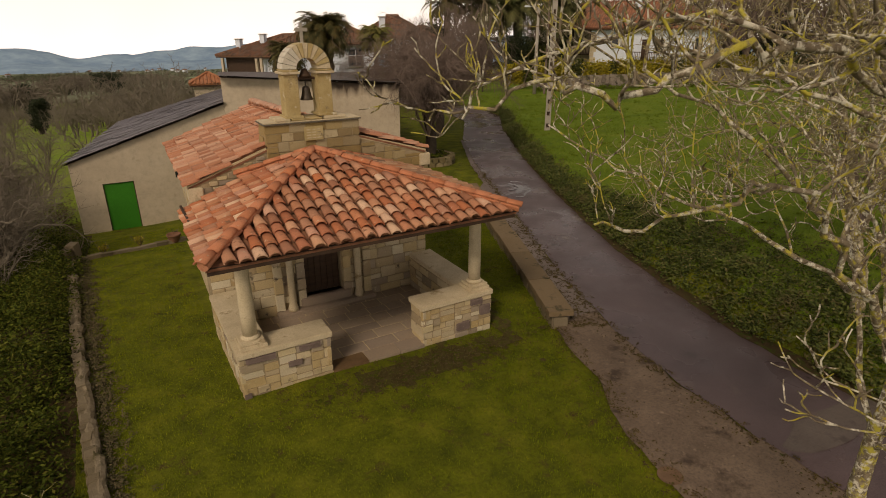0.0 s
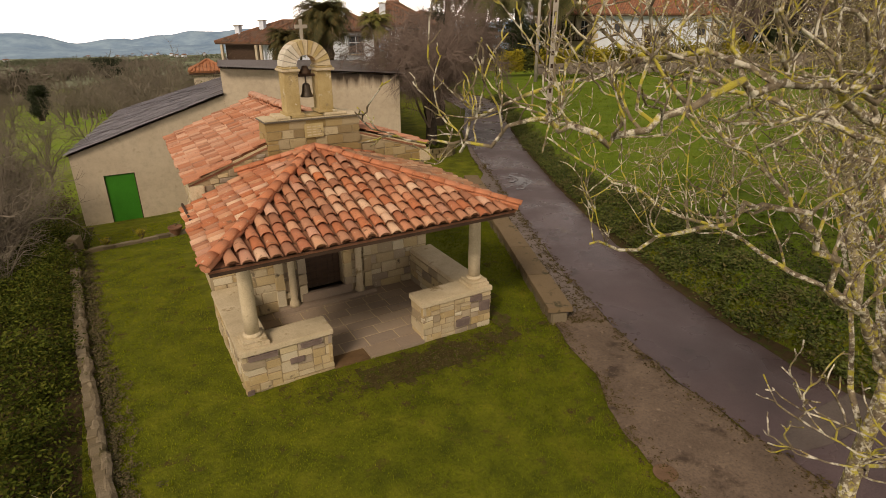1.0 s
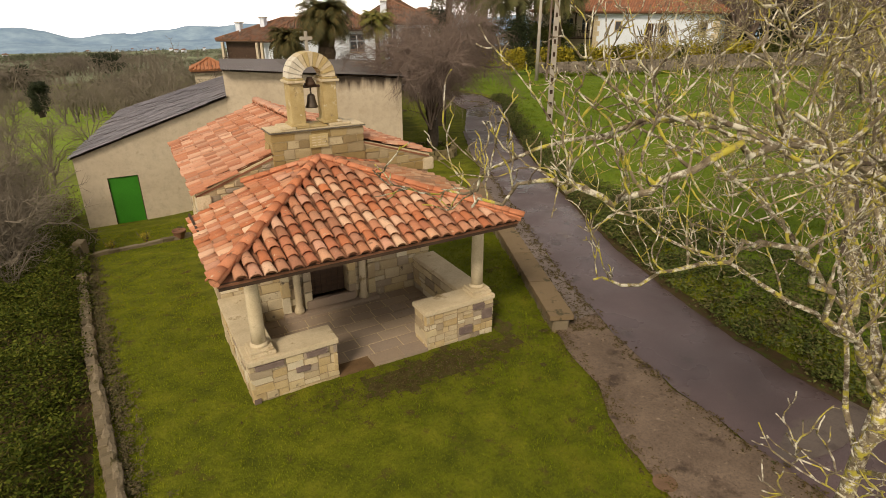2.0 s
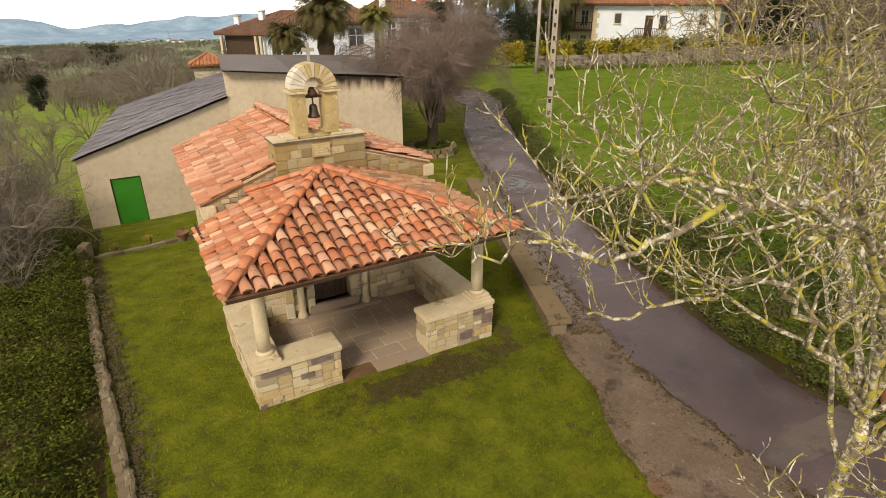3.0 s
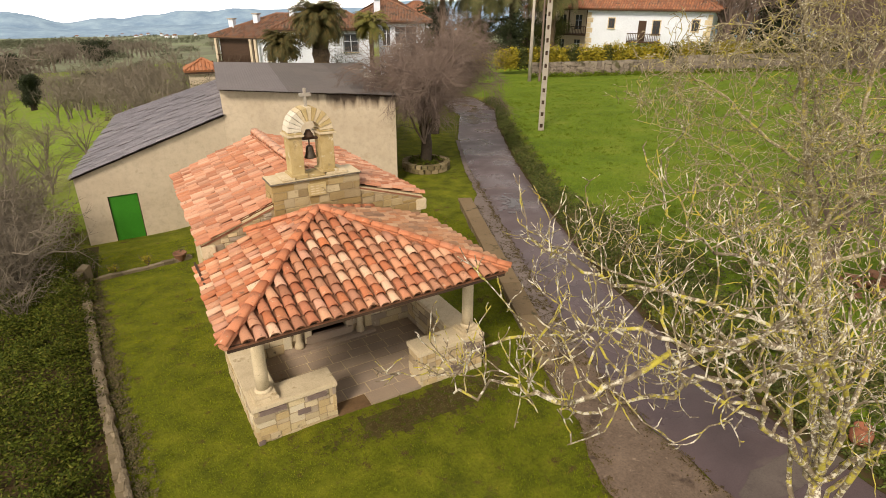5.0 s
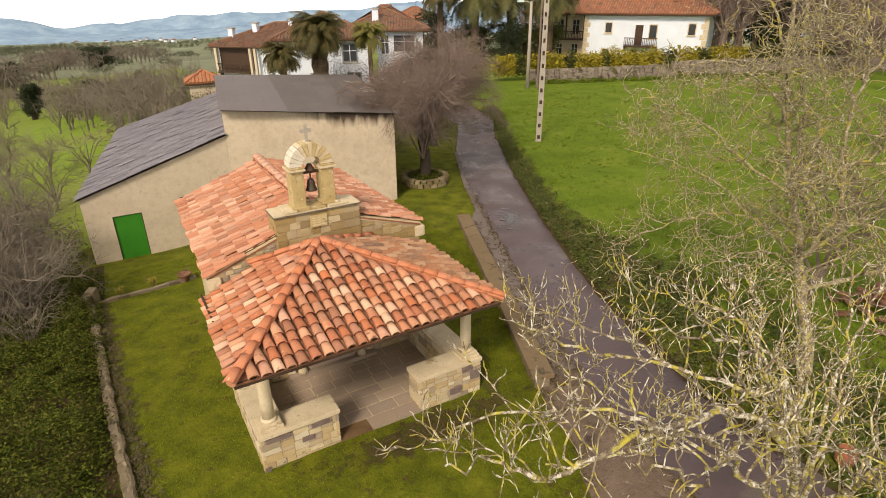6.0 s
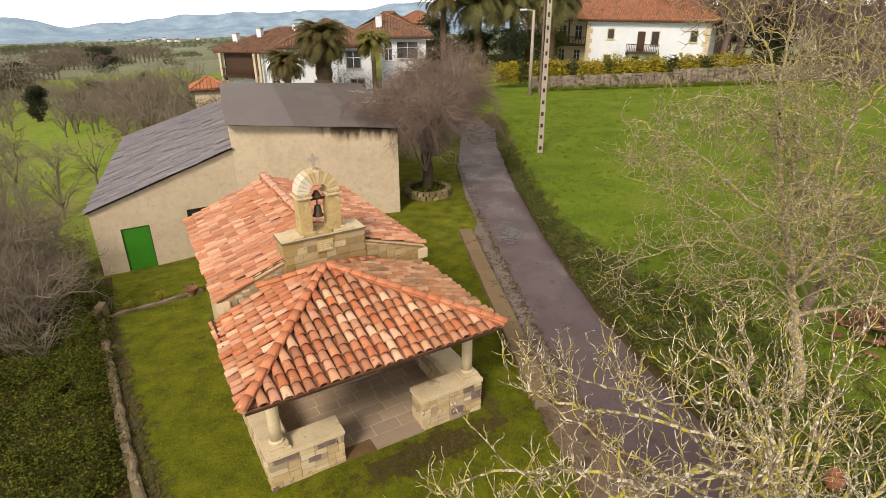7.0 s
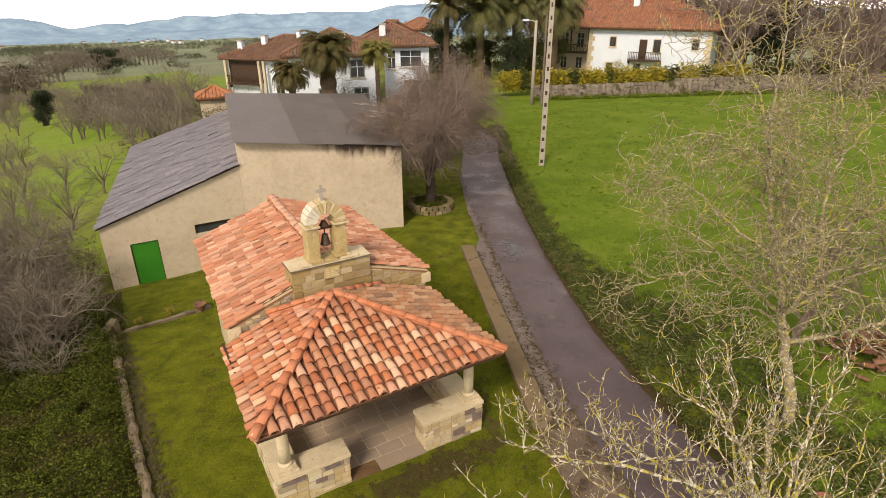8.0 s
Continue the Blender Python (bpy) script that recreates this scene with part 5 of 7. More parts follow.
for (a, b), tall in zip(zip(FL[:3], FL[1:3]), (1.45, 1.75)):
    av, bv = Vector((*a, 0)), Vector((*b, 0))
    u = (bv - av).normalized()
    n = Vector((u.y, -u.x, 0))
    for x0, x1, s0, s1 in split(0, (bv - av).length, 0.0, tall, F, 0.62):
        c = av + u * ((x0 + x1) / 2) + n * F.uniform(0, 0.04)
        ob = part("stone", F.choice(fstones), None, core_ob)
        ob.matrix_basis = Matrix(((u.x, -n.x, 0, c.x), (u.y, -n.y, 0, c.y), (0, 0, 1, ground_z(c.x, c.y) - 0.05 + (s0 + s1) / 2), (0, 0, 0, 1))) @ pose(0, 0, F.uniform(-0.04, 0.04), 0, F.uniform(-11, 11), 0) @ Matrix.Diagonal(((x1 - x0) * F.uniform(0.85, 1.1), 0.25 + F.uniform(-0.05, 0.06), (s1 - s0) * F.uniform(0.8, 1.2), 1))

FAR_TINTS = [(0.22, 0.085, 0.045), (0.30, 0.12, 0.065), (0.36, 0.155, 0.08), (0.17, 0.08, 0.05), (0.30, 0.17, 0.105), (0.40, 0.15, 0.06)]
M_FARTILE = surface("old_clay_tiles", [(0.24, 0.10, 0.06), (0.34, 0.16, 0.09)], 0.9, 5, 0.9, 0.3, 0.03, "island", FAR_TINTS, [((0.13, 0.08, 0.055), 0.9, 0.56), ((0.40, 0.22, 0.13), 1.7, 0.62), ((0.10, 0.065, 0.045), 3.0, 0.62)])
M_FARTILE_B = surface("brown_old_clay_tiles", [(0.09, 0.05, 0.035), (0.16, 0.08, 0.055)], 0.9, 5, 0.9, 0.3, 0.03, "island", [(0.11, 0.065, 0.045), (0.17, 0.085, 0.052), (0.27, 0.125, 0.07), (0.16, 0.11, 0.08), (0.22, 0.14, 0.10)], [((0.085, 0.062, 0.045), 1.5, 0.54), ((0.30, 0.15, 0.08), 0.8, 0.60), ((0.24, 0.19, 0.15), 3.0, 0.62)])
M_ORTILE = surface("bright_orange_tiles", [(0.32, 0.12, 0.055), (0.42, 0.18, 0.09)], 0.9, 5, 0.9, 0.3, 0.03, "island", [(0.28, 0.11, 0.055), (0.40, 0.17, 0.085), (0.34, 0.17, 0.10)], [((0.14, 0.085, 0.055), 1.6, 0.60)])


def tile_plane(parent, corners, material, rng, step=0.34):
    """A far roof slope with its columns of tiles. corners as for clay_slope."""
    o = Vector(corners[0])
    u = (Vector(corners[1]) - o).normalized()
    top = Vector(corners[2]) - o
    v = (top - u * top.dot(u)).normalized()
    fm = slope_frame(o, u, v)
    inv = fm.inverted()
    flat = [tuple((inv @ Vector(c))[:2]) for c in corners]
    slab = part("roof_slope", Geo().prism([fm @ Vector((x, y, -0.16)) for x, y in flat], [fm @ Vector((x, y, 0)) for x, y in flat]), material, parent)
    g = Geo()
    hh = max(p[1] for p in flat)
    x = min(p[0] for p in flat) + step / 2
    while x < max(p[0] for p in flat):
        rows = int(hh / 0.55) + 1
        for r in range(rows):
            y0, y1 = r * 0.55, min(hh, r * 0.55 + 0.58)
            if inside(flat, x, (y0 + y1) / 2):
                w = step * 0.33
                jit = rng.uniform(0, 0.05)
                p = [(x - w, y0, 0.0), (x - w * 0.6, y0, 0.08 + jit), (x + w * 0.6, y0, 0.08 + jit), (x + w, y0, 0.0), (x - w, y1, 0.0), (x - w * 0.6, y1, 0.06 + jit), (x + w * 0.6, y1, 0.06 + jit), (x + w, y1, 0.0)]
                g.add([fm @ Vector(c) for c in p], [(0, 1, 5, 4), (1, 2, 6, 5), (2, 3, 7, 6), (0, 3, 2, 1)])
        x += step
    tagged(part("roof_tiles", g, material, slab, "columns of old clay tiles"), kind="stuff")
    return slab


def house_window(parent, u, z, w, h, y=0.0, frame_mat=None, shutters=None, sill=True, bars=None):
    """A framed window on the wall in the plane y, u along it: deep pane, frame bars, sill."""
    win = part("window", Geo().box(u - w / 2 - 0.12, u + w / 2 + 0.12, y - 0.05, y - 0.004, z - 0.10, z + h + 0.12), frame_mat or M_COPING, parent, "window with a pale surround")
    part("pane", Geo().box(u - w / 2, u + w / 2, y - 0.062, y - 0.053, z, z + h), M_GLASS, win)
    part("frame", Geo().box(u - 0.03, u + 0.03, y - 0.085, y - 0.064, z, z + h).box(u - w / 2, u + w / 2, y - 0.083, y - 0.0645, z + h * 0.62, z + h * 0.62 + 0.05), bars or M_WHITE, win)
    if sill:
        part("sill", Geo().box(u - w / 2 - 0.18, u + w / 2 + 0.18, y - 0.16, y - 0.052, z - 0.17, z - 0.102), M_COPING, win)
    if shutters:
        for sgn in (-1, 1):
            c = u + sgn * (w / 2 + 0.3)
            part("shutter", Geo().box(c - 0.22, c + 0.22, y - 0.09, y - 0.055, z - 0.03, z + h + 0.03), shutters, win)
    return win


def hip_roof(parent, x0, x1, y0, y1, z, rise, material, rng, over=0.7, hips=(True, True)):
    x0, x1, y0, y1 = x0 - over, x1 + over, y0 - over, y1 + over
    ym = (y0 + y1) / 2
    run = (y1 - y0) / 2
    rx0, rx1 = (x0 + run if hips[0] else x0), (x1 - run if hips[1] else x1)
    top = z + rise
    r0, r1 = (rx0, ym, top), (rx1, ym, top)
    tile_plane(parent, [(x0, y0, z), (x1, y0, z), r1, r0], material, rng)
    tile_plane(parent, [(x1, y1, z), (x0, y1, z), r0, r1], material, rng)
    if hips[0]:
        tile_plane(parent, [(x0, y1, z), (x0, y0, z), r0], material, rng)
    if hips[1]:
        tile_plane(parent, [(x1, y0, z), (x1, y1, z), r1], material, rng)
    for a, b in ((r0, r1),) + (((x0, y0, z), r0),) * hips[0] + (((x1, y0, z), r1),) * hips[1]:
        part("ridge", Geo().tube([Vector(a) + Vector((0, 0, 0.05)), Vector(b) + Vector((0, 0, 0.05))], [0.13, 0.13], 6), material, parent)
    part("eave", Geo().box(x0 + 0.05, x1 - 0.05, y0 + 0.05, y1 - 0.05, z - 0.28, z - 0.17), M_WOOD, parent, "dark timber eave")


def chimney(parent, x, y, z, h, w=0.7):
    c = part("chimney", Geo().box(x - w / 2, x + w / 2, y - w / 2, y + w / 2, z, z + h), M_WHITE, parent, "white chimney", bevel=0.03)
    part("chimney_cap", Geo().box(x - w / 2 - 0.1, x + w / 2 + 0.1, y - w / 2 - 0.1, y + w / 2 + 0.1, z + h + 0.003, z + h + 0.12), M_CONCRETE, c)


def balcony(parent, u0, u1, z, y, deep, material):
    b = part("balcony", Geo().box(u0, u1, y - deep, y - 0.005, z - 0.18, z), material, parent, "dark wooden balcony")
    part("rail", Geo().box(u0, u1, y - deep, y - deep + 0.08, z + 0.95, z + 1.05).box(u0, u1, y - deep, y - deep + 0.06, z + 0.10, z + 0.16), material, b)
    n = int((u1 - u0) / 0.22)
    for i in range(n + 1):
        x = u0 + 0.03 + (u1 - u0 - 0.06) * i / n
        part("baluster", Geo().box(x - 0.03, x + 0.03, y - deep + 0.015, y - deep + 0.055, z + 0.003, z + 0.947), material, b)
    for x in (u0 + 0.06, u1 - 0.06):
        part("bracket", Geo().prism([(x - 0.07, y - 0.35, z - 0.6), (x + 0.07, y - 0.35, z - 0.6), (x + 0.07, y - 0.006, z - 0.6), (x - 0.07, y - 0.006, z - 0.6)], [(x - 0.07, y - deep, z - 0.183), (x + 0.07, y - deep, z - 0.183), (x + 0.07, y - 0.006, z - 0.183), (x - 0.07, y - 0.006, z - 0.183)]), material, b)


# the white farmhouse above the field; its own axes: x along the front, y into the house
hz = -0.6
manor = thing("farmhouse", "large white farmhouse with red tile hip roof and balcony", "house", at=(59.6, 54.3, hz), turn=-58.5)
wall = part("wall", Geo().box(0, 16.0, 0, 10.5, -1, 6.15), M_WHITE, manor, "white limewashed wall")
hip_roof(manor, -8.2, 16.0, 0, 10.5, 6.45, 3.4, M_FARTILE, F, 0.8)
for u, z, w, h in ((3.4, 4.0, 0.8, 1.2), (9.3, 3.4, 0.9, 1.6), (14.1, 3.9, 0.8, 1.3), (7.0, 0.1, 0.9, 1.7), (9.2, 0.2, 0.8, 1.3), (3.2, 0.6, 0.8, 1.2)):
    house_window(wall, u, z, w, h, 0.0, None, None, True, M_WOOD)
part("balcony_door", Geo().box(7.0, 8.0, -0.08, -0.004, 2.4, 5.0), M_WOOD, wall, "tall brown balcony door")
balcony(manor, 5.8, 10.1, 2.4, 0.0, 0.9, M_WOOD)
for k in range(9):
    w = 0.85 if k % 2 else 0.55
    part("quoin", Geo().box(-0.03, w, -0.04, -0.003, k * 0.66, k * 0.66 + 0.62), M_COPING, wall, bevel=0.01)
    part("quoin", Geo().box(16.0 - w, 16.03, -0.04, -0.003, k * 0.66, k * 0.66 + 0.62), M_COPING, wall, bevel=0.01)
gal = part("gallery_wall", Geo().box(-8.0, -0.003, 1.6, 10.4, -1, 6.1), M_RENDER, manor, "set-back stone wall behind a timber gallery")
for u in (-6.4, -3.9, -1.6):
    house_window(gal, u, 0.7, 0.8, 1.5, 1.6)
    house_window(gal, u, 3.6, 0.9, 1.9, 1.6)
balcony(manor, -8.0, -0.02, 3.0, 1.6, 1.3, M_WOOD)
for u in (-7.9, -5.3, -2.7, -0.15):
    part("post", Geo().box(u - 0.09, u + 0.09, 0.32, 0.5, 3.0, 6.2), M_WOOD, manor)
chimney(manor, 5.2, 4.2, 8.6, 1.6, 0.8)

# white house with a hipped roof behind the barn
hm = thing("white_house", "white two-storey house with a brown tile hip roof", "house", at=(16.4, 49.6, -0.6), turn=-21)
wall = part("wall", Geo().box(-1.2, 7.6, 0, 8.5, -1, 5.0), M_WHITE, hm, "white rendered wall")
hip_roof(hm, -1.2, 7.6, 0, 8.5, 5.2, 2.2, M_FARTILE_B, F, 0.7)
M_BLUEGREY = surface("grey_blue_shutters", [(0.16, 0.19, 0.21), (0.22, 0.25, 0.27)], 2, 20, 0.7, 0.1, 0.01)
for u, z, w, h in ((5.6, 3.0, 1.3, 1.5), (5.9, 0.4, 1.3, 1.4), (2.4, 3.0, 1.1, 1.4), (2.2, 0.4, 1.1, 1.4)):
    house_window(wall, u, z, w, h, 0.0, M_BLUEGREY)
chimney(hm, 4.4, 1.6, 5.6, 1.5, 0.55)
hw = thing("white_house", "white house wing with wide windows and brown tile roof", "house", at=(27.4, 52.3, -0.8), turn=-26)
wall = part("wall", Geo().box(-0.5, 4.6, 0, 9.5, -1, 5.6), M_WHITE, hw, "white rendered wall")
hip_roof(hw, -3.5, 4.6, 0, 9.5, 5.75, 2.3, M_FARTILE_B, F, 0.8)
house_window(wall, 2.5, 3.4, 2.3, 1.7, 0.0, M_WHITE)
house_window(wall, 0.35, 3.2, 0.8, 1.9, 0.0, M_WHITE)
house_window(wall, 2.5, 0.4, 1.6, 1.5, 0.0, M_WHITE)
chimney(hw, -0.6, 1.5, 6.2, 1.6, 0.7)

# long old house with a gallery further back
hl = thing("old_house", "long old house with brown tile roof and glazed timber gallery", "house", at=(13.9, 73.6, -2.2), turn=-48)
wall = part("wall", Geo().box(0, 15.5, 0, 11, -2, 4.6), M_WHITE, hl, "white and timber front wall")
hip_roof(hl, 0, 15.5, 0, 11, 4.8, 2.5, M_FARTILE_B, F, 0.9)
balcony(hl, 0.1, 5.0, 1.6, 0.0, 1.0, M_WOOD)
# flat dark panel gives the shade of the recess behind the posts
part("gallery_panel", Geo().box(0.1, 5.2, -0.045, -0.003, 1.6, 4.5), M_WOOD, wall, "dark timber boarding standing in for the shaded gallery recess")
for u, z in ((7.6, 2.0), (10.5, 2.0), (7.6, -0.7), (10.5, -0.7)):
    house_window(wall, u, z, 0.9, 1.7, 0.0, M_WOOD)
for u in (0.15, 5.3, 6.0):
    part("post", Geo().box(u - 0.16, u + 0.16, -1.0, -0.7, -2, 4.5), M_RENDER, hl)
chimney(hl, 1.2, 1.6, 4.8, 1.9, 0.7)
chimney(hl, 4.0, 3.0, 5.4, 1.9, 0.7)
chimney(hl, 8.2, 4.8, 6.6, 1.2, 0.5)
shed = thing("tiled_shed", "small shed with a bright orange tile roof", "shed", at=(6.5, 50.6, -4.0), turn=-8)
part("wall", Geo().box(0, 2.8, 0, 2.6, -2, 4.95), M_RENDER, shed)
hip_roof(shed, 0, 2.8, 0, 2.6, 5.1, 0.85, M_ORTILE, F, 0.35)
fh = thing("far_house", "small white house with an orange roof far behind the palms", "house", at=(46.5, 88, -1), turn=-25)
wall = part("wall", Geo().box(0, 8, 0, 7, -2, 5.2), M_WHITE, fh)
hip_roof(fh, 0, 8, 0, 7, 5.4, 1.8, M_FARTILE, F, 0.6)
for u in (1.5, 4.0, 6.5):
    house_window(wall, u, 3.2, 1.0, 1.3, 0.0, M_WHITE)

# terracotta pot at the edge of the lane and a heap of old tiles under the trees
pot = thing("terracotta_pot", "round reddish terracotta pot at the lane edge", "pot", at=(9.75, -5.85, ground_z(9.75, -5.85)))
part("body", Geo().lathe([(0.11, 0.0), (0.18, 0.10), (0.20, 0.22), (0.18, 0.32), (0.15, 0.36), (0.17, 0.40), (0.14, 0.40), (0.12, 0.34)], 22), surface("terracotta", [(0.20, 0.075, 0.04), (0.30, 0.11, 0.06)], 5, 40), pot, round_off=True)
heap = thing("tile_heap", "heap of old broken clay roof tiles under the trees", "tile heap")
H_ = random.Random(3)
heap_me = BARRELS[0][2].copy()
heap_me.materials[0] = surface("mossy_old_tile", [(0.13, 0.06, 0.035), (0.24, 0.12, 0.07)], 4, 40, 0.9, 0.4, 0.01, "object", [(0.10, 0.05, 0.03), (0.20, 0.09, 0.05), (0.26, 0.14, 0.09)], [((0.08, 0.07, 0.03), 5.0, 0.56)])
for i in range(110):
    a, rr = H_.uniform(0, 6.28), min(1.15, abs(H_.gauss(0, 0.55)))
    hx_, hy_ = 15.9 + rr * math.cos(a) * 1.2, -3.75 + rr * math.sin(a)
    ob = part("tile", heap_me, None, heap)
    ob.matrix_basis = pose(hx_, hy_, ground_z(hx_, hy_) + max(0.03, 0.75 * (1 - rr / 1.3)) * H_.uniform(0.7, 1.0), H_.uniform(-30, 30), H_.uniform(-40, 40), H_.uniform(0, 360))
# ---------------------------------------------------------------- trees and plants
def crooked(pts, rng, wig, n=5):
    """A wandering path through the given points."""
    pts = [Vector(p) for p in pts]
    out = []
    for i in range(len(pts) - 1):
        p0 = pts[max(0, i - 1)]
        p1, p2 = pts[i], pts[i + 1]
        p3 = pts[min(len(pts) - 1, i + 2)]
        for k in range(n):
            t = k / n
            q = 0.5 * ((2 * p1) + (p2 - p0) * t + (2 * p0 - 5 * p1 + 4 * p2 - p3) * t * t + (3 * p1 - p0 - 3 * p2 + p3) * t ** 3)
            if i or k:
                q = q + Vector((rng.gauss(0, wig), rng.gauss(0, wig), rng.gauss(0, wig)))
            out.append(q)
    out.append(pts[-1])
    return out


def grow(g, path, r0, r1, rng, level, spec, kink=0.19, twig=0.005):
    """Adds a branch along path and its side shoots. spec: for each level (count per metre, length range, spread, up, radius factor,
    bare share at the foot); kink: how crooked the shoots grow."""
    n = len(path)
    seg = (8, 6, 4, 3)[min(level, 3)]
    g.tube(path, [(r0 + (r1 - r0) * (i / (n - 1)) ** 0.8) * (1 + rng.uniform(-1, 1) * 0.55 * kink) for i in range(n)], seg, cap=False)
    if level + 1 >= len(spec):
        return
    per_m, lo, hi_, spread, up, thin, start = spec[level + 1]
    total = sum((path[i + 1] - path[i]).length for i in range(n - 1))
    count = max(1, int(per_m * total + rng.random()))
    for c in range(count):
        t = start + (1 - start) * (c + rng.random()) / count
        i = min(n - 2, int(t * (n - 1)))
        p = path[i].lerp(path[i + 1], t * (n - 1) - i)
        d = (path[i + 1] - path[i]).normalized()
        side = Vector((rng.gauss(0, 1), rng.gauss(0, 1), rng.gauss(0, 1)))
        side = (side - d * side.dot(d)).normalized()
        way = (d * (1 - spread) + side * spread + Vector((0, 0, up))).normalized()
        length = rng.uniform(lo, hi_) * (1.15 - 0.5 * t)
        r = (r0 + (r1 - r0) * t) * thin
        steps = 5 if kink < 0.2 else (8, 7, 5, 3)[min(level, 3)]
        q = [p]
        for s_ in range(steps):
            way = (way + Vector((rng.gauss(0, kink), rng.gauss(0, kink), rng.gauss(0, kink * 0.8) + up * 0.3))).normalized()
            q.append(q[-1] + way * (length / steps))
        grow(g, q, max(r, twig if kink > 0.2 else 0.003), max(r * 0.4, twig * 0.7 if kink > 0.2 else 0.0018), rng, level + 1, spec, kink, twig)


# two old lichened trees beside the lane
def lichened_tree(name, base, trunk, limbs, spec, seed, r_base, label, bark, kink=0.27, twig=0.005, thick=0.76):
    rng = random.Random(seed)
    ob = thing(name, label, "tree", "bare lichened trees", at=base)
    off = Vector(base)
    g = Geo()
    tp = crooked([Vector(p) - off for p in trunk], rng, 0.03, 4)
    nt_ = len(tp)
    g.tube(tp, [r_base * (1.25 - 0.2 * min(1, i / 3)) * (1 - 0.5 * i / nt_) for i in range(nt_)], 12)
    part("trunk", g, bark, ob, "grey lichened trunk", round_off=True)
    for pts, r0, r1 in limbs:
        g = Geo()
        grow(g, crooked([Vector(p) - off for p in pts], rng, 0.03, 5), r0 * thick, r1 * 0.9, rng, 0, spec, kink, twig)
        part("limb", g, bark, ob, round_off=True)
    return ob


SPEC_A = [None, (3.5, 0.4, 1.0, 0.60, 0.36, 0.54, 0.2), (5.6, 0.16, 0.5, 0.6, 0.28, 0.60, 0.12), (6.0, 0.04, 0.14, 0.66, 0.2, 0.75, 0.1)]
TA = (4.62, -7.1, 0.0)
FORK = (4.42, -7.15, 3.2)
lichened_tree("bare_tree", TA, [(4.62, -7.1, -0.2), (4.6, -7.1, 1.0), (4.52, -7.13, 2.1), FORK], [
    ([FORK, (3.75, -7.05, 4.0), (3.05, -6.9, 4.75), (2.5, -6.75, 5.02), (2.0, -6.5, 4.78), (1.5, -6.25, 4.78)], 0.058, 0.010),
    ([FORK, (3.8, -7.3, 4.3), (2.95, -7.35, 5.35), (2.1, -7.3, 5.85), (1.3, -7.22, 5.92), (0.8, -7.05, 5.74), (0.55, -6.85, 5.80), (0.3, -6.5, 5.6)], 0.060, 0.009),
    ([(1.55, -7.25, 5.92), (1.2, -6.95, 6.05), (0.62, -6.4, 5.75), (0.28, -6.2, 5.55)], 0.026, 0.007),
    ([(2.95, -7.35, 5.35), (2.0, -7.6, 5.85), (1.4, -7.7, 5.95), (0.9, -7.6, 6.25)], 0.032, 0.007),
    ([(4.47, -7.14, 2.75), (4.2, -7.3, 4.2), (3.4, -7.15, 5.3), (2.5, -6.7, 5.7), (1.7, -6.3, 6.0), (1.1, -6.2, 6.4)], 0.050, 0.008),
    ([(3.4, -7.15, 5.3), (2.8, -7.1, 6.0), (2.2, -7.05, 6.35), (1.55, -7.0, 6.6)], 0.032, 0.007),
    ([FORK, (4.5, -6.9, 4.5), (4.4, -6.4, 5.1), (4.3, -6.1, 5.35), (4.1, -5.7, 5.5)], 0.050, 0.008),
    ([(4.5, -7.14, 2.45), (4.1, -7.6, 4.2), (3.3, -8.0, 5.2), (2.3, -8.3, 6.1), (1.75, -8.4, 6.7)], 0.048, 0.007),
    ([FORK, (4.8, -7.7, 4.4), (4.9, -8.1, 5.4), (4.5, -8.4, 6.3)], 0.048, 0.008),
    ([(4.5, -7.15, 2.3), (3.9, -7.75, 3.0), (3.0, -8.05, 3.6), (1.9, -8.2, 4.2), (1.1, -8.2, 4.6)], 0.042, 0.007),
    ([FORK, (5.0, -7.0, 4.2), (5.6, -6.7, 4.9), (6.1, -6.4, 5.5)], 0.048, 0.008),
    ([(4.52, -7.12, 2.2), (5.1, -6.3, 3.9), (5.9, -5.5, 4.7), (6.4, -4.9, 5.0)], 0.05, 0.008),
    ([FORK, (4.9, -6.6, 4.1), (5.2, -5.8, 4.7), (5.3, -5.2, 5.2)], 0.05, 0.008),
    ([(4.55, -7.12, 1.9), (6.0, -6.6, 4.1), (7.2, -6.3, 4.9), (7.8, -6.1, 5.3)], 0.046, 0.008),
    ([(3.75, -7.05, 4.0), (3.1, -6.3, 4.5), (2.5, -5.5, 4.9), (2.2, -4.9, 5.2)], 0.034, 0.007),
    ([FORK, (4.0, -6.8, 4.1), (3.2, -6.2, 5.2), (2.5, -5.8, 5.6), (1.8, -5.6, 6.0)], 0.044, 0.008),
    ([FORK, (5.2, -6.6, 3.9), (6.1, -6.1, 4.4), (6.8, -5.7, 4.8)], 0.044, 0.008),
    ([(4.98, -6.84, 3.2), (5.6, -6.4, 4.0), (6.5, -5.8, 4.2), (7.2, -5.2, 4.5)], 0.040, 0.008),
    ([(4.42, -7.15, 2.9), (5.0, -7.4, 3.6), (5.7, -7.3, 4.3), (6.3, -7.1, 5.0)], 0.042, 0.008),
    ([(5.0, -7.4, 3.6), (5.9, -7.5, 3.9), (6.8, -7.3, 4.3), (7.3, -7.1, 4.8)], 0.040, 0.008),
    ([(4.5, -7.15, 2.6), (5.4, -6.9, 3.2), (6.4, -6.6, 3.6), (7.3, -6.3, 4.0)], 0.040, 0.008),
], SPEC_A, 3, 0.105, "bare lichen-covered tree with crooked pale branches", M_BARK, thick=0.70)

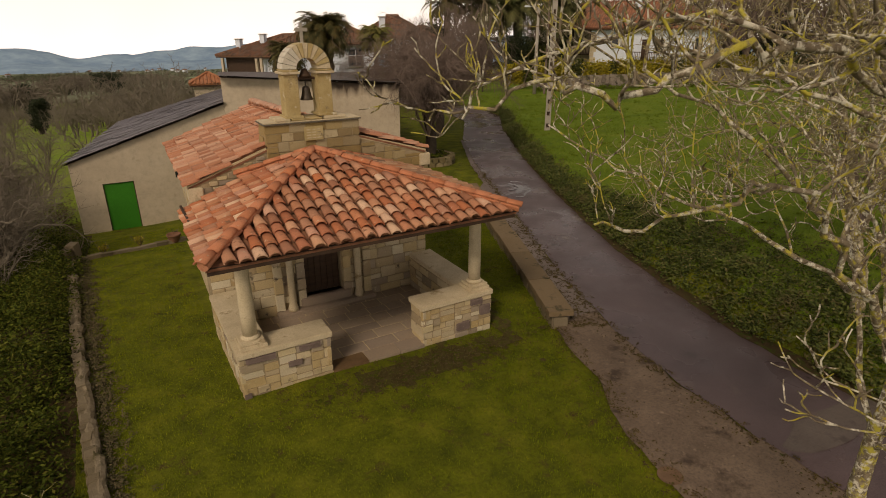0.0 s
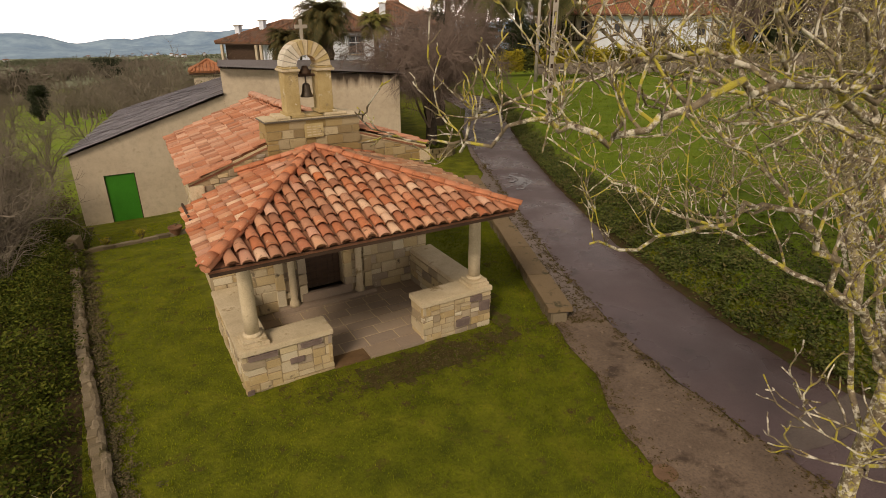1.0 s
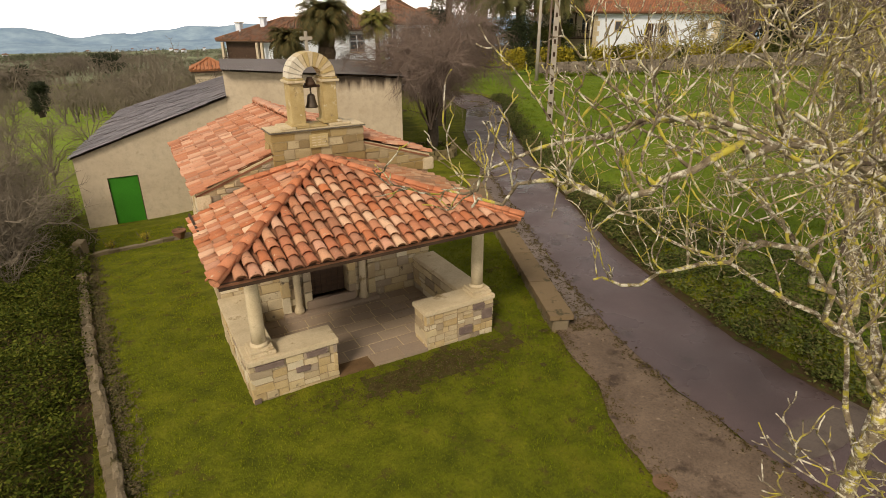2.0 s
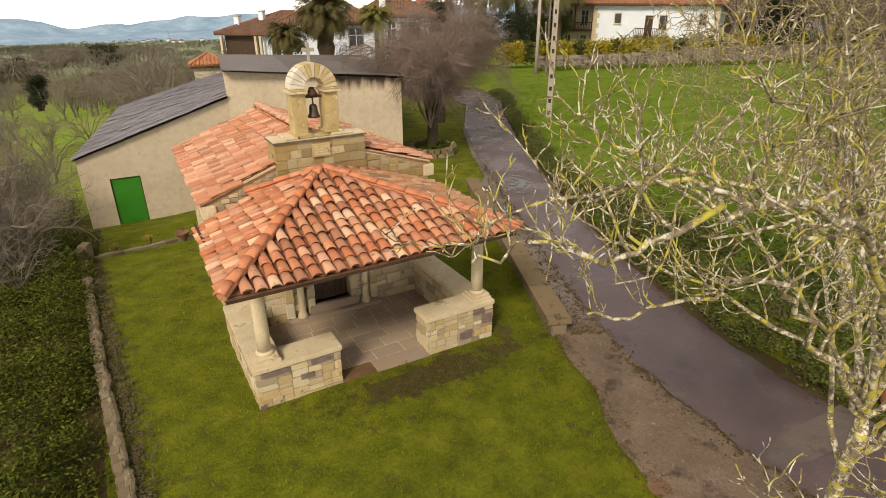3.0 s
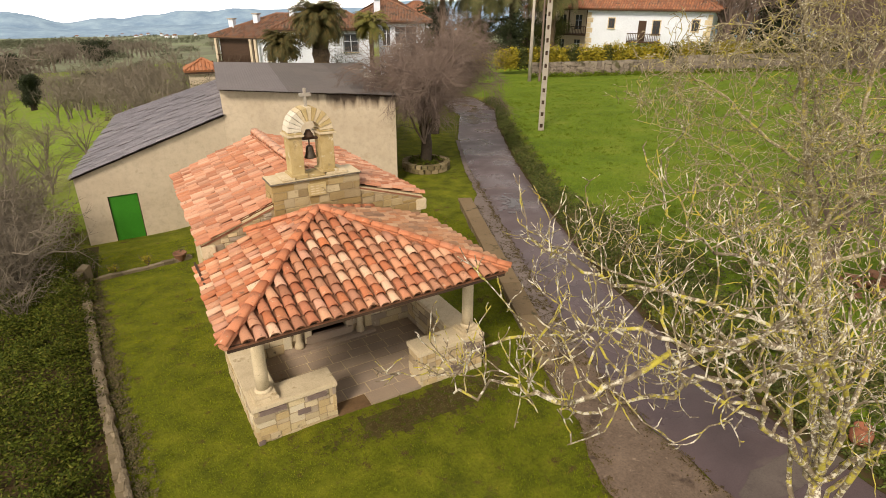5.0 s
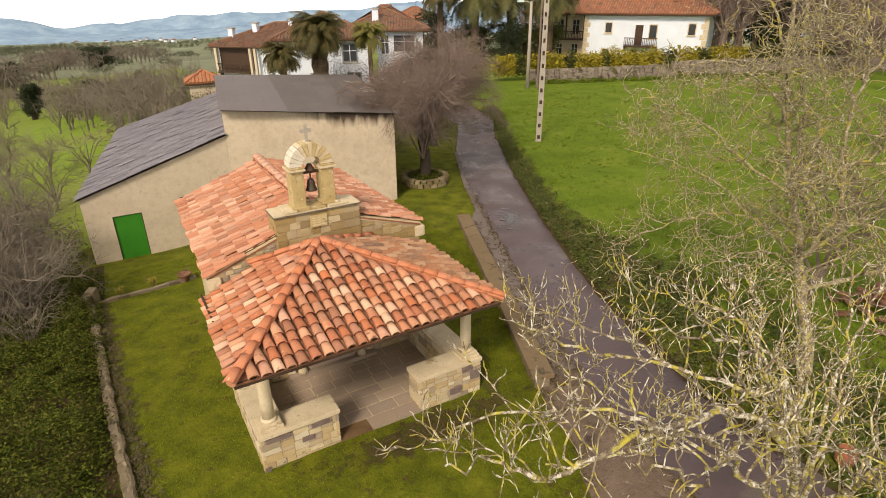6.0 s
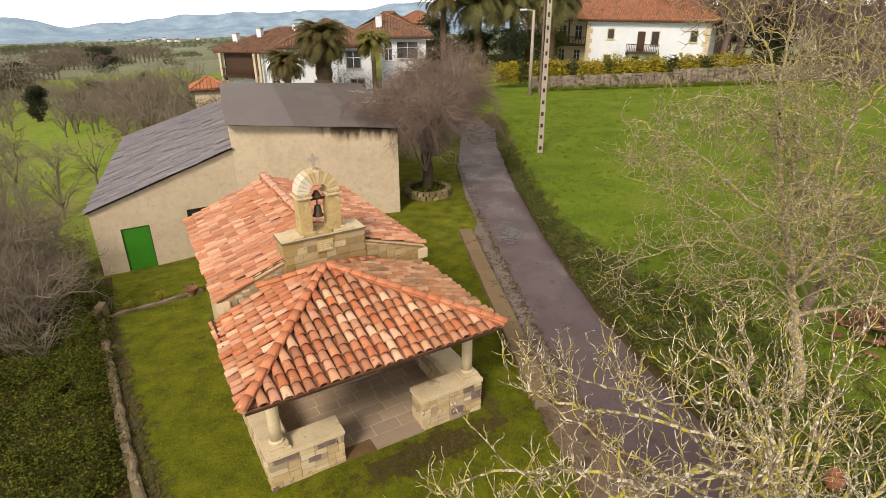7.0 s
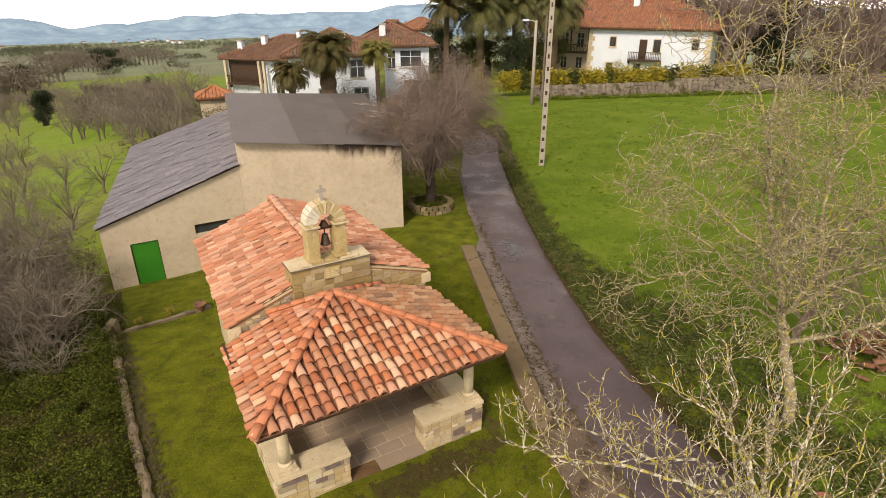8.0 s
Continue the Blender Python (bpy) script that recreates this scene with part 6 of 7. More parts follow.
SPEC_B = [None, (3.6, 0.8, 2.1, 0.66, 0.06, 0.60, 0.12), (4.8, 0.35, 1.2, 0.66, 0.05, 0.64, 0.1), (4.2, 0.14, 0.5, 0.64, 0.03, 0.8, 0.1)]
TB = (11.05, -4.35, 0.3)
FB, FC = (10.95, -3.5, 3.4), (10.75, -3.15, 4.7)
lichened_tree("bare_tree", TB, [(11.05, -4.35, 0.0), (11.15, -4.05, 1.5), (11.02, -3.7, 2.7), FB, FC], [
    ([FC, (10.55, -2.85, 6.2), (10.4, -2.6, 7.5), (10.5, -2.45, 8.8), (10.4, -2.3, 10.2)], 0.085, 0.012),
    ([FB, (11.05, -3.95, 4.7), (10.85, -3.8, 5.9), (10.8, -3.85, 7.1), (11.05, -4.2, 8.0), (11.2, -4.6, 9.4)], 0.080, 0.012),
    ([FC, (11.3, -4.1, 5.7), (11.7, -4.8, 6.6), (12.2, -5.3, 7.8), (12.3, -5.5, 9.2)], 0.065, 0.012),
    ([FB, (10.2, -2.8, 4.2), (9.6, -2.0, 4.2), (9.0, -1.2, 3.7), (8.4, -0.5, 3.1)], 0.055, 0.009),
    ([FC, (10.1, -2.4, 5.4), (9.5, -1.7, 6.1), (9.0, -1.1, 6.5), (8.6, -0.7, 6.8)], 0.050, 0.009),
    ([(10.55, -2.85, 6.2), (9.95, -2.3, 7.1), (9.5, -1.9, 7.4), (9.0, -1.3, 7.3)], 0.042, 0.008),
    ([(11.02, -3.7, 2.7), (11.7, -4.7, 3.4), (12.4, -5.6, 4.1), (13.2, -6.7, 4.5)], 0.070, 0.02),
    ([FC, (11.6, -2.6, 5.8), (12.4, -2.0, 6.8), (12.9, -1.4, 7.9)], 0.060, 0.010),
    ([FB, (10.2, -3.9, 4.4), (9.3, -4.3, 5.2), (8.5, -4.4, 5.8)], 0.055, 0.010),
    ([FC, (10.3, -3.6, 5.9), (9.7, -3.8, 6.9), (9.2, -3.7, 7.9)], 0.050, 0.010),
    ([(10.4, -2.6, 7.5), (9.9, -2.3, 8.4), (9.5, -1.9, 9.2), (9.2, -1.6, 9.9)], 0.040, 0.008),
    ([(10.8, -3.85, 7.1), (10.4, -3.9, 8.0), (10.2, -3.7, 9.0), (10.2, -3.6, 9.9)], 0.040, 0.008),
    ([(11.7, -4.8, 6.6), (12.0, -5.5, 7.1), (12.5, -6.2, 7.4), (13.0, -7.0, 8.0)], 0.040, 0.008),
    ([FB, (11.4, -4.4, 4.6), (11.8, -5.4, 5.4), (12.2, -6.2, 5.9)], 0.050, 0.009),
    ([(11.02, -3.7, 2.9), (10.3, -3.2, 3.6), (9.8, -2.7, 3.4), (9.3, -2.2, 3.0)], 0.040, 0.008),
    ([(10.2, -2.8, 4.2), (9.9, -1.8, 4.9), (9.4, -0.9, 5.2), (9.1, 0.0, 5.3)], 0.036, 0.008),
], SPEC_B, 8, 0.13, "tall bare tree with pale lichened twigs on the bank", M_BARK_B, 0.34, 0.0078)


def brush_tree(seed, height, spread, trunk_h, trunk_r, counts, lengths, radii, droop=0.0, bent=True):
    """Trunk and crown of a bare bushy tree round its own origin, made of light three-sided shoots. counts: limbs, shoots a limb,
    twigs a shoot; lengths: of shoots and twigs; radii: of limb, shoot and twig."""
    rng = random.Random(seed)

    def away(d, spread_, up):
        side = Vector((rng.gauss(0, 1), rng.gauss(0, 1), rng.gauss(0, 1)))
        side = (side - d * side.dot(d)).normalized()
        return (d * (1 - spread_) + side * spread_ + Vector((0, 0, up))).normalized()

    def twig_at(g, p, d, length, r):
        a = d.orthogonal().normalized()
        b = d.cross(a)
        ring = [a * r, (a * -0.5 + b * 0.87) * r, (a * -0.5 - b * 0.87) * r]
        if bent:
            m = p + d * (length * 0.5)
            tip = m + (d + Vector((rng.gauss(0, 0.3), rng.gauss(0, 0.3), rng.gauss(0, 0.25) - droop))).normalized() * (length * 0.5)
            g.add([p + c for c in ring] + [m + c * 0.8 for c in ring] + [tip], [(0, 1, 4, 3), (1, 2, 5, 4), (2, 0, 3, 5), (3, 4, 6), (4, 5, 6), (5, 3, 6)])
        else:
            g.add([p + c for c in ring] + [p + d * length], [(0, 1, 3), (1, 2, 3), (2, 0, 3)])

    trunk, crown = Geo(), Geo()
    top = Vector((rng.uniform(-0.15, 0.15), rng.uniform(-0.15, 0.15), trunk_h))
    tp = crooked([Vector((0, 0, -0.4)), Vector((0.05, 0, trunk_h * 0.5)), top], rng, 0.02, 3)
    trunk.tube(tp, [trunk_r * (1.2 - 0.4 * i / (len(tp) - 1)) for i in range(len(tp))], 7)
    for k in range(counts[0]):
        a = 2 * math.pi * (k + rng.uniform(-0.35, 0.35)) / counts[0]
        reach = spread * rng.uniform(0.35, 1.0)
        end = Vector((math.cos(a) * reach, math.sin(a) * reach, trunk_h + (height - trunk_h) * rng.uniform(0.35, 1.0) * (1.15 - 0.45 * reach / spread)))
        mid = top.lerp(end, 0.5) + Vector((0, 0, 0.10 * height))
        path = crooked([top - Vector((0, 0, rng.uniform(0.0, 0.5) * trunk_h)), mid, end], rng, 0.06, 3 if bent else 2)
        n = len(path)
        crown.tube(path, [radii[0] * (1 - 0.75 * i / (n - 1)) for i in range(n)], 4 if bent else 3, cap=False)
        for c in range(counts[1]):
            t = 0.15 + 0.85 * (c + rng.random()) / counts[1]
            i = min(n - 2, int(t * (n - 1)))
            p = path[i].lerp(path[i + 1], t * (n - 1) - i)
            d = away((path[i + 1] - path[i]).normalized(), 0.62, 0.10)
            ln = rng.uniform(0.6, 1.2) * lengths[0]
            q = [p, p + d * ln * 0.5]
            d2 = (d + Vector((rng.gauss(0, 0.2), rng.gauss(0, 0.2), rng.gauss(0, 0.2) - droop * 0.6))).normalized()
            q.append(q[1] + d2 * ln * 0.5)
            crown.tube(q, [radii[1], radii[1] * 0.75, radii[1] * 0.4], 3, cap=False)
            for w in range(counts[2]):
                u = 0.1 + 0.9 * (w + rng.random()) / counts[2]
                base, way = (q[0].lerp(q[1], u * 2), d) if u < 0.5 else (q[1].lerp(q[2], u * 2 - 1), d2)
                twig_at(crown, base, away(way, 0.55, 0.05 - droop * 0.5), rng.uniform(0.5, 1.25) * lengths[1], radii[2])
    return trunk, crown


# roadside trees, the first in the stone planter: dense brown crowns with drooping twigs
for seed_, tx_, ty_, tz_, high_, wide_, lab_ in ((31, RX, RY, rz + 0.2, 7.2, 3.5, "bare tree with a dense brown twiggy crown and dark trunk"), (32, 16.9, 22.6, ground_z(16.9, 22.6, False), 6.7, 3.6, "bare brown tree with drooping twigs beside the lane")):
    tr, cr = brush_tree(seed_, high_, wide_, 2.1, 0.27, (28, 18, 22), (1.6, 0.85), (0.065, 0.018, 0.0065), 0.55)
    rt = thing("roadside_tree", lab_, "tree", at=(tx_, ty_, tz_))
    part("trunk", tr, M_DARKBARK, rt, round_off=True)
    part("crown", cr, M_TWIG, rt)

# palms
M_PALM = surface("palm_fronds", [(0.06, 0.07, 0.02), (0.12, 0.12, 0.04)], 0.8, 12, 0.7, 0.0, vary="island", vary_ramp=[(0.04, 0.05, 0.014), (0.09, 0.095, 0.028), (0.16, 0.14, 0.05), (0.07, 0.075, 0.02)])
M_PALM_Y = surface("yellow_green_fronds", [(0.10, 0.13, 0.02), (0.18, 0.19, 0.03)], 0.8, 12, 0.7, 0.0, vary="island", vary_ramp=[(0.07, 0.09, 0.015), (0.13, 0.13, 0.03), (0.20, 0.17, 0.04), (0.16, 0.09, 0.03)])
M_PALM_D = surface("dark_olive_fronds", [(0.04, 0.045, 0.012), (0.08, 0.075, 0.02)], 0.8, 12, 0.7, 0.0, vary="island", vary_ramp=[(0.025, 0.032, 0.008), (0.06, 0.062, 0.015), (0.14, 0.085, 0.022), (0.04, 0.045, 0.01)])
M_PALMTRUNK = surface("shaggy_palm_trunk", [(0.05, 0.035, 0.022), (0.12, 0.085, 0.05)], 5, 20, 0.95, 0.8, 0.05)


def palm(x, y, h, reach, fronds, material, seed, label, trunk_r=0.35, droop=0.9):
    rng = random.Random(seed)
    z = ground_z(x, y)
    ob = thing("palm_tree", label, "palm", "palms by the houses", at=(x, y, z - 0.2))
    part("trunk", Geo().lathe([(trunk_r * (1.15 if k % 2 else 0.95), h * k / 12) for k in range(13)], 12), M_PALMTRUNK, ob)
    g = Geo()
    leaf_w = reach * 0.022
    for i in range(fronds):
        a = rng.uniform(0, 2 * math.pi)
        lift = rng.uniform(-0.35, 1.35)
        ln = reach * rng.uniform(0.8, 1.1)
        out = Vector((math.cos(a), math.sin(a), 0))
        side = Vector((-out.y, out.x, 0))
        p = Vector((0, 0, h))
        el = lift
        spine = [p]
        for k in range(9):
            p = p + (out * math.cos(el) + Vector((0, 0, math.sin(el)))) * (ln / 9)
            el -= droop * (0.10 + 0.035 * k)
            spine.append(p)
        g.tube(spine, [0.03 * (1 - k / 11) for k in range(10)], 3, cap=False)
        for k in range(1, 10):
            for half in (0, 0.5):
                c = spine[k - 1].lerp(spine[k], half)
                fwd = (spine[k] - spine[k - 1]).normalized()
                wl_ = reach * 0.2 * math.sin(math.pi * (0.15 + 0.8 * k / 10)) * rng.uniform(0.85, 1.15)
                for sg in (-1, 1):
                    tip = c + side * (sg * wl_) + fwd * (wl_ * 0.55) - Vector((0, 0, wl_ * rng.uniform(0.25, 0.6)))
                    g.add([c - fwd * leaf_w, c + fwd * leaf_w, tip], [(0, 1, 2)])
    part("crown", g, material, ob)
    return ob


palm(43.0, 57.0, 9.0, 5.0, 130, M_PALM, 1, "tall date palm with a wide crown of drooping fronds", 0.5)
palm(48.2, 56.3, 9.2, 5.2, 130, M_PALM, 2, "tall date palm with a wide crown of drooping fronds", 0.5)
palm(52.3, 53.2, 9.0, 5.0, 130, M_PALM, 3, "tall date palm with a wide crown of drooping fronds", 0.5)
palm(36.9, 55.5, 9.6, 3.6, 90, M_PALM_D, 4, "far date palm behind the roadside tree")
palm(16.6, 42.3, 6.4, 3.0, 220, M_PALM_D, 5, "shaggy dark palm with a thick trunk", 0.7, 0.9)
palm(13.3, 42.6, 5.3, 2.2, 170, M_PALM_D, 6, "low olive palm with browning fronds", 0.3, 0.95)
palm(21.9, 43.2, 6.0, 2.2, 110, M_PALM_Y, 7, "bright yellow-green fan palm", 0.2, 1.0)


# ---------------------------------------------------------------- leafy masses
def leaves(g, centre, size, count, leaf, rng, shell=0.5):
    """Scatters small folded leaves through an uneven ellipsoid."""
    cx, cy, cz = centre
    sx_, sy_, sz_ = size
    for _ in range(count):
        d = Vector((rng.gauss(0, 1), rng.gauss(0, 1), rng.gauss(0, 1))).normalized()
        lump = 0.75 + 0.35 * noise.noise((d.x * 1.7 + cx, d.y * 1.7 + cy, d.z * 1.7 + cz))
        r = (shell + (1 - shell) * rng.random()) * lump
        p = Vector((cx + d.x * sx_ * r, cy + d.y * sy_ * r, cz + d.z * sz_ * r))
        a = Vector((rng.gauss(0, 1), rng.gauss(0, 1), rng.gauss(0, 0.5))).normalized() * leaf * rng.uniform(0.6, 1.3)
        b = a.cross(Vector((rng.gauss(0, 1), rng.gauss(0, 1), rng.gauss(0, 1)))).normalized() * leaf * 0.42
        g.add([p - a * 0.5, p + b * 0.5, p + a * 0.5, p - b * 0.5], [(0, 1, 2, 3)])


L = random.Random(77)
M_HEDGE = surface("golden_privet", [(0.20, 0.18, 0.012), (0.32, 0.26, 0.02)], 0.8, 8, 0.8, 0.0, vary="island", vary_ramp=[(0.10, 0.11, 0.012), (0.20, 0.18, 0.014), (0.34, 0.27, 0.018), (0.40, 0.31, 0.025)])
M_EVER = surface("dark_evergreen_leaves", [(0.012, 0.02, 0.007), (0.03, 0.042, 0.014)], 1.0, 10, 0.8, 0.0, vary="island", vary_ramp=[(0.010, 0.018, 0.006), (0.02, 0.03, 0.009), (0.04, 0.05, 0.018)])
M_HEDGE_D = surface("dark_privet", [(0.04, 0.05, 0.008), (0.08, 0.09, 0.015)], 0.8, 8, 0.8, 0.0, vary="island", vary_ramp=[(0.025, 0.035, 0.007), (0.05, 0.06, 0.01), (0.10, 0.10, 0.015)])
hedge = thing("hedge", "clipped golden-green hedge behind the field wall", "hedge")
g, g2 = Geo(), Geo()
for k in range(64):
    t = k / 63
    x, y = 37.5 + (68 - 37.5) * t, 44.2 + (23.6 - 44.2) * t
    gold = noise.noise((k * 0.33, 0, 0)) > -0.12 and t < 0.75
    leaves(g if gold else g2, (x, y, ground_z(x, y) + 1.6), (0.9, 0.9, 1.7), 520, 0.36, L, 0.3)
part("foliage", g, M_HEDGE, hedge, "golden yellow foliage")
part("foliage", g2, M_HEDGE_D, hedge, "dark green foliage")
for x, y, s, lab, m in ((57.0, 46.5, 1.4, "round yellow-green shrub by the house wall", M_HEDGE), (34.2, 43.5, 1.9, "golden shrub beside the lane", M_HEDGE), (18.6, 43.6, 2.3, "dark evergreen shrub by the white house", M_EVER), (11.0, 60.0, 2.2, "green shrubs below the old house", M_LEAF), (7.0, 48.2, 2.3, "green shrubs before the tiled shed", M_LEAF), (9.2, 48.6, 2.2, "green shrubs before the tiled shed", M_DRYLEAF), (31.5, 46.5, 2.6, "tall dark shrubs at the foot of the palms", M_LEAF), (36.5, 48.5, 2.6, "tall dark shrubs at the foot of the palms", M_LEAF), (41.5, 49.0, 2.4, "tall dark shrubs at the foot of the palms", M_EVER), (31.0, 43.5, 1.6, "golden shrub beside the lane", M_HEDGE), (28.6, 47.5, 2.4, "tall dark shrubs at the foot of the palms", M_EVER)):
    sh = thing("shrub", lab, "shrub", "garden shrubs")
    g = Geo()
    for k in range(7):
        leaves(g, (x + L.uniform(-s, s) * 0.6, y + L.uniform(-s, s) * 0.6, ground_z(x, y) + s * L.uniform(0.5, 1.5)), (s * 0.7, s * 0.7, s * 0.7), 170, 0.16, L, 0.3)
    part("foliage", g, m, sh)
    zs = ground_z(x, y)
    part("stem", Geo().tube([(x, y, zs - 0.2), (x + 0.1, y, zs + s * 0.6), (x, y + 0.1, zs + s * 1.2)], [0.09, 0.07, 0.03], 6), M_DARKBARK, sh)


def leafy_tree(x, y, h, w, material, seed, label, name="evergreen_tree", dense=260):
    rng = random.Random(seed)
    z = ground_z(x, y)
    ob = thing(name, label, "tree", "evergreen trees", at=(x, y, z))
    part("trunk", Geo().tube([(0, 0, -0.3), (0.1, 0, h * 0.3), (0, 0.1, h * 0.7)], [w * 0.09, w * 0.07, w * 0.03], 7), M_DARKBARK, ob)
    g = Geo()
    for k in range(16):
        a, rr = rng.uniform(0, 6.28), rng.uniform(0, 0.6) * w / 2
        leaves(g, (rr * math.cos(a), rr * math.sin(a), h * rng.uniform(0.18, 0.86)), (w * 0.3, w * 0.3, h * 0.17), dense, 0.05 * w, rng, 0.2)
    part("crown", g, material, ob)


leafy_tree(-12.5, 131, 7.4, 6.8, M_EVER, 1, "dark round evergreen tree in a meadow", dense=900)
leafy_tree(-28, 275, 12, 11, M_EVER, 2, "dark round evergreen tree in a meadow", dense=900)
leafy_tree(4, 430, 15, 26, M_EVER, 21, "dark evergreen copse beyond the meadows")
leafy_tree(75, 153, 12, 9, M_EVER, 3, "dark conifers on the skyline")
leafy_tree(80, 156, 13, 8, M_EVER, 4, "dark conifers on the skyline")
leafy_tree(40, 62, 9, 8, M_EVER, 5, "dark evergreen tree among the houses")
leafy_tree(46, 54, 7, 6, M_EVER, 6, "dark evergreen tree among the houses")
leafy_tree(92, 45, 12, 12, M_EVER, 9, "dark evergreen wood behind the farmhouse")
leafy_tree(98, 30, 13, 13, M_EVER, 10, "dark evergreen wood behind the farmhouse")
leafy_tree(86, 60, 12, 11, M_EVER, 11, "dark evergreen wood behind the farmhouse")
leafy_tree(104, 56, 15, 15, M_EVER, 12, "dark evergreen wood behind the farmhouse")
for az_ in (28.5, 30.5, 32.5, 34.5, 36.5, 38.5, 40.5):
    leafy_tree(-1.3 + 84 * math.sin(radians(az_)), -9.2 + 84 * math.cos(radians(az_)), 6.0, 6.5, M_HEDGE_D, int(az_), "dark evergreen screen behind the palms")
leafy_tree(8, 140, 7, 6, M_EVER, 7, "dark evergreen tree in a far hedgerow")
leafy_tree(0, 150, 6, 9, M_EVER, 8, "dark evergreen tree in a far hedgerow")

# brambles on the bank beside the lawn
bramble = Geo()
for _ in range(2300):
    x = -2.62 - abs(L.gauss(0, 2.8))
    y = L.uniform(-9, 15)
    if x < -12:
        continue
    hump = 0.15 + 0.85 * (0.5 + noise.noise((x * 1.1, y * 1.1, 9.0)))
    leaves(bramble, (x, y, ground_z(x, y) + 0.05 + hump * L.uniform(0.3, 1.0) * smooth(-2.4, -3.6, x)), (0.42, 0.42, 0.3), 52, 0.085, L, 0.25)
tagged(part("brambles", bramble, M_LEAF), "dense dark green brambles on the bank", "brambles", kind="stuff")
bank = Geo()
for _ in range(3700):
    y = -9 + 40 * L.random() ** 1.15
    wide = 0.55 + 3.4 * smooth(8, -4, y)
    off = 0.12 + abs(L.gauss(0, 0.55)) * wide
    x = along(ROAD_RIGHT, y) + off
    tall = (0.10 + 0.42 * max(0.0, 0.45 + noise.noise((x * 0.9, y * 0.9, 3.0)))) * smooth(7.5, 0.6, off)
    leaves(bank, (x, y, ground_z(x, y) + L.uniform(0.0, 1.0) * tall), (0.34, 0.34, 0.24), 30, 0.10, L, 0.2)
tagged(part("bank_plants", bank, surface("bank_weeds", [(0.035, 0.055, 0.008), (0.075, 0.10, 0.016)], 0.9, 20, 0.8, 0.0, vary="island", vary_ramp=[(0.020, 0.032, 0.006), (0.048, 0.070, 0.010), (0.10, 0.125, 0.020), (0.15, 0.115, 0.05)], spots=[((0.11, 0.090, 0.035), 0.9, 0.56), ((0.085, 0.12, 0.016), 0.6, 0.58)])), "low ivy and weeds along the lane bank", "weeds", kind="stuff")

# bare scrub and hedgerow trees, one mesh for each belt
def protos(seed, count, *spec, **more):
    out = []
    for sd in range(count):
        t_, c_ = brush_tree(seed + sd, *spec, **more)
        t_.add(c_.v, c_.f)
        out.append((np.array([tuple(v) for v in t_.v]), t_.f))
    return out


NEAR_TREES = protos(200, 4, 5.2, 2.9, 1.3, 0.10, (10, 8, 8), (1.35, 0.7), (0.045, 0.016, 0.0075))
MID_TREES = protos(220, 5, 5.2, 2.8, 1.6, 0.13, (7, 5, 6), (1.5, 0.95), (0.06, 0.03, 0.017), bent=False)
FAR_TREES = protos(240, 2, 5.2, 3.0, 1.3, 0.25, (5, 3, 3), (1.9, 1.5), (0.12, 0.08, 0.06), bent=False)


def belt(name, label, spots_, material, seed, pool):
    rng = random.Random(seed)
    vs, fs, n = [], [], 0
    for x, y, s in spots_:
        v, f = pool[rng.randrange(len(pool))]
        a = rng.uniform(0, 6.28)
        rot = np.array(((math.cos(a), math.sin(a), 0), (-math.sin(a), math.cos(a), 0), (0, 0, 1)))
        vs.append((v @ rot) * s + np.array((x, y, ground_z(x, y) - 0.2)))
        fs.extend(tuple(i + n for i in q) for q in f)
        n += len(v)
    me = bpy.data.meshes.new(name)
    me.from_pydata([tuple(p) for p in np.concatenate(vs)], [], fs)
    me.materials.append(material)
    ob = new(name, me)
    return tagged(ob, label, "scrub", kind="stuff")


S = random.Random(12)
near = [(-7.3 - abs(S.gauss(0, 3)), S.uniform(9, 24), S.uniform(0.7, 1.2)) for _ in range(30)] + [(-5.8 - S.random() * 2, S.uniform(13, 19), S.uniform(0.6, 0.95)) for _ in range(10)]
near += [(S.uniform(-13, -5), S.uniform(24, 46), S.uniform(0.55, 0.85)) for _ in range(9)] + [(-4.2 - abs(S.gauss(0, 1.0)), S.uniform(8.5, 13.5), S.uniform(0.35, 0.6)) for _ in range(5)]
D_ = random.Random(77)
near += [(D_.uniform(-8.5, -4.0), D_.uniform(13, 21), D_.uniform(0.45, 0.75)) for _ in range(12)] + [(D_.uniform(-8.0, -4.0), D_.uniform(21, 30), D_.uniform(0.5, 0.8)) for _ in range(5)]
belt("scrub", "bare brown scrub trees beside the barn", near, M_SCRUB, 1, NEAR_TREES)
mid = [(S.uniform(0, 12), S.uniform(43, 75), S.uniform(0.6, 1.1)) for _ in range(34)] + [(S.uniform(-13, 9), S.uniform(60, 130), S.uniform(0.7, 1.1)) for _ in range(60)] + [(S.uniform(-3, 9), S.uniform(62, 125), S.uniform(0.7, 1.2)) for _ in range(26)] + [(S.uniform(-6, -2.5), S.uniform(24, 44), S.uniform(0.5, 0.8)) for _ in range(7)] + [(6.2, 47.0, 0.62), (7.6, 46.4, 0.66), (9.0, 47.2, 0.62)] + [(S.uniform(-40, -14), S.uniform(70, 160), S.uniform(0.6, 1.0)) for _ in range(12)] + [q for q in ((S.uniform(-75, 12), S.uniform(85, 230), S.uniform(0.9, 1.5)) for _ in range(230)) if noise.noise((q[0] * 0.02, q[1] * 0.012, 4.0)) > -0.12]
mid = [q for q in mid if q[1] > 130 or abs(q[0] + 1.4 + 0.079 * (q[1] + 9.3)) > 2.2]
belt("scrub", "bare brown woodland on the slope below the barn", mid, M_SCRUB, 2, MID_TREES)
farw = []
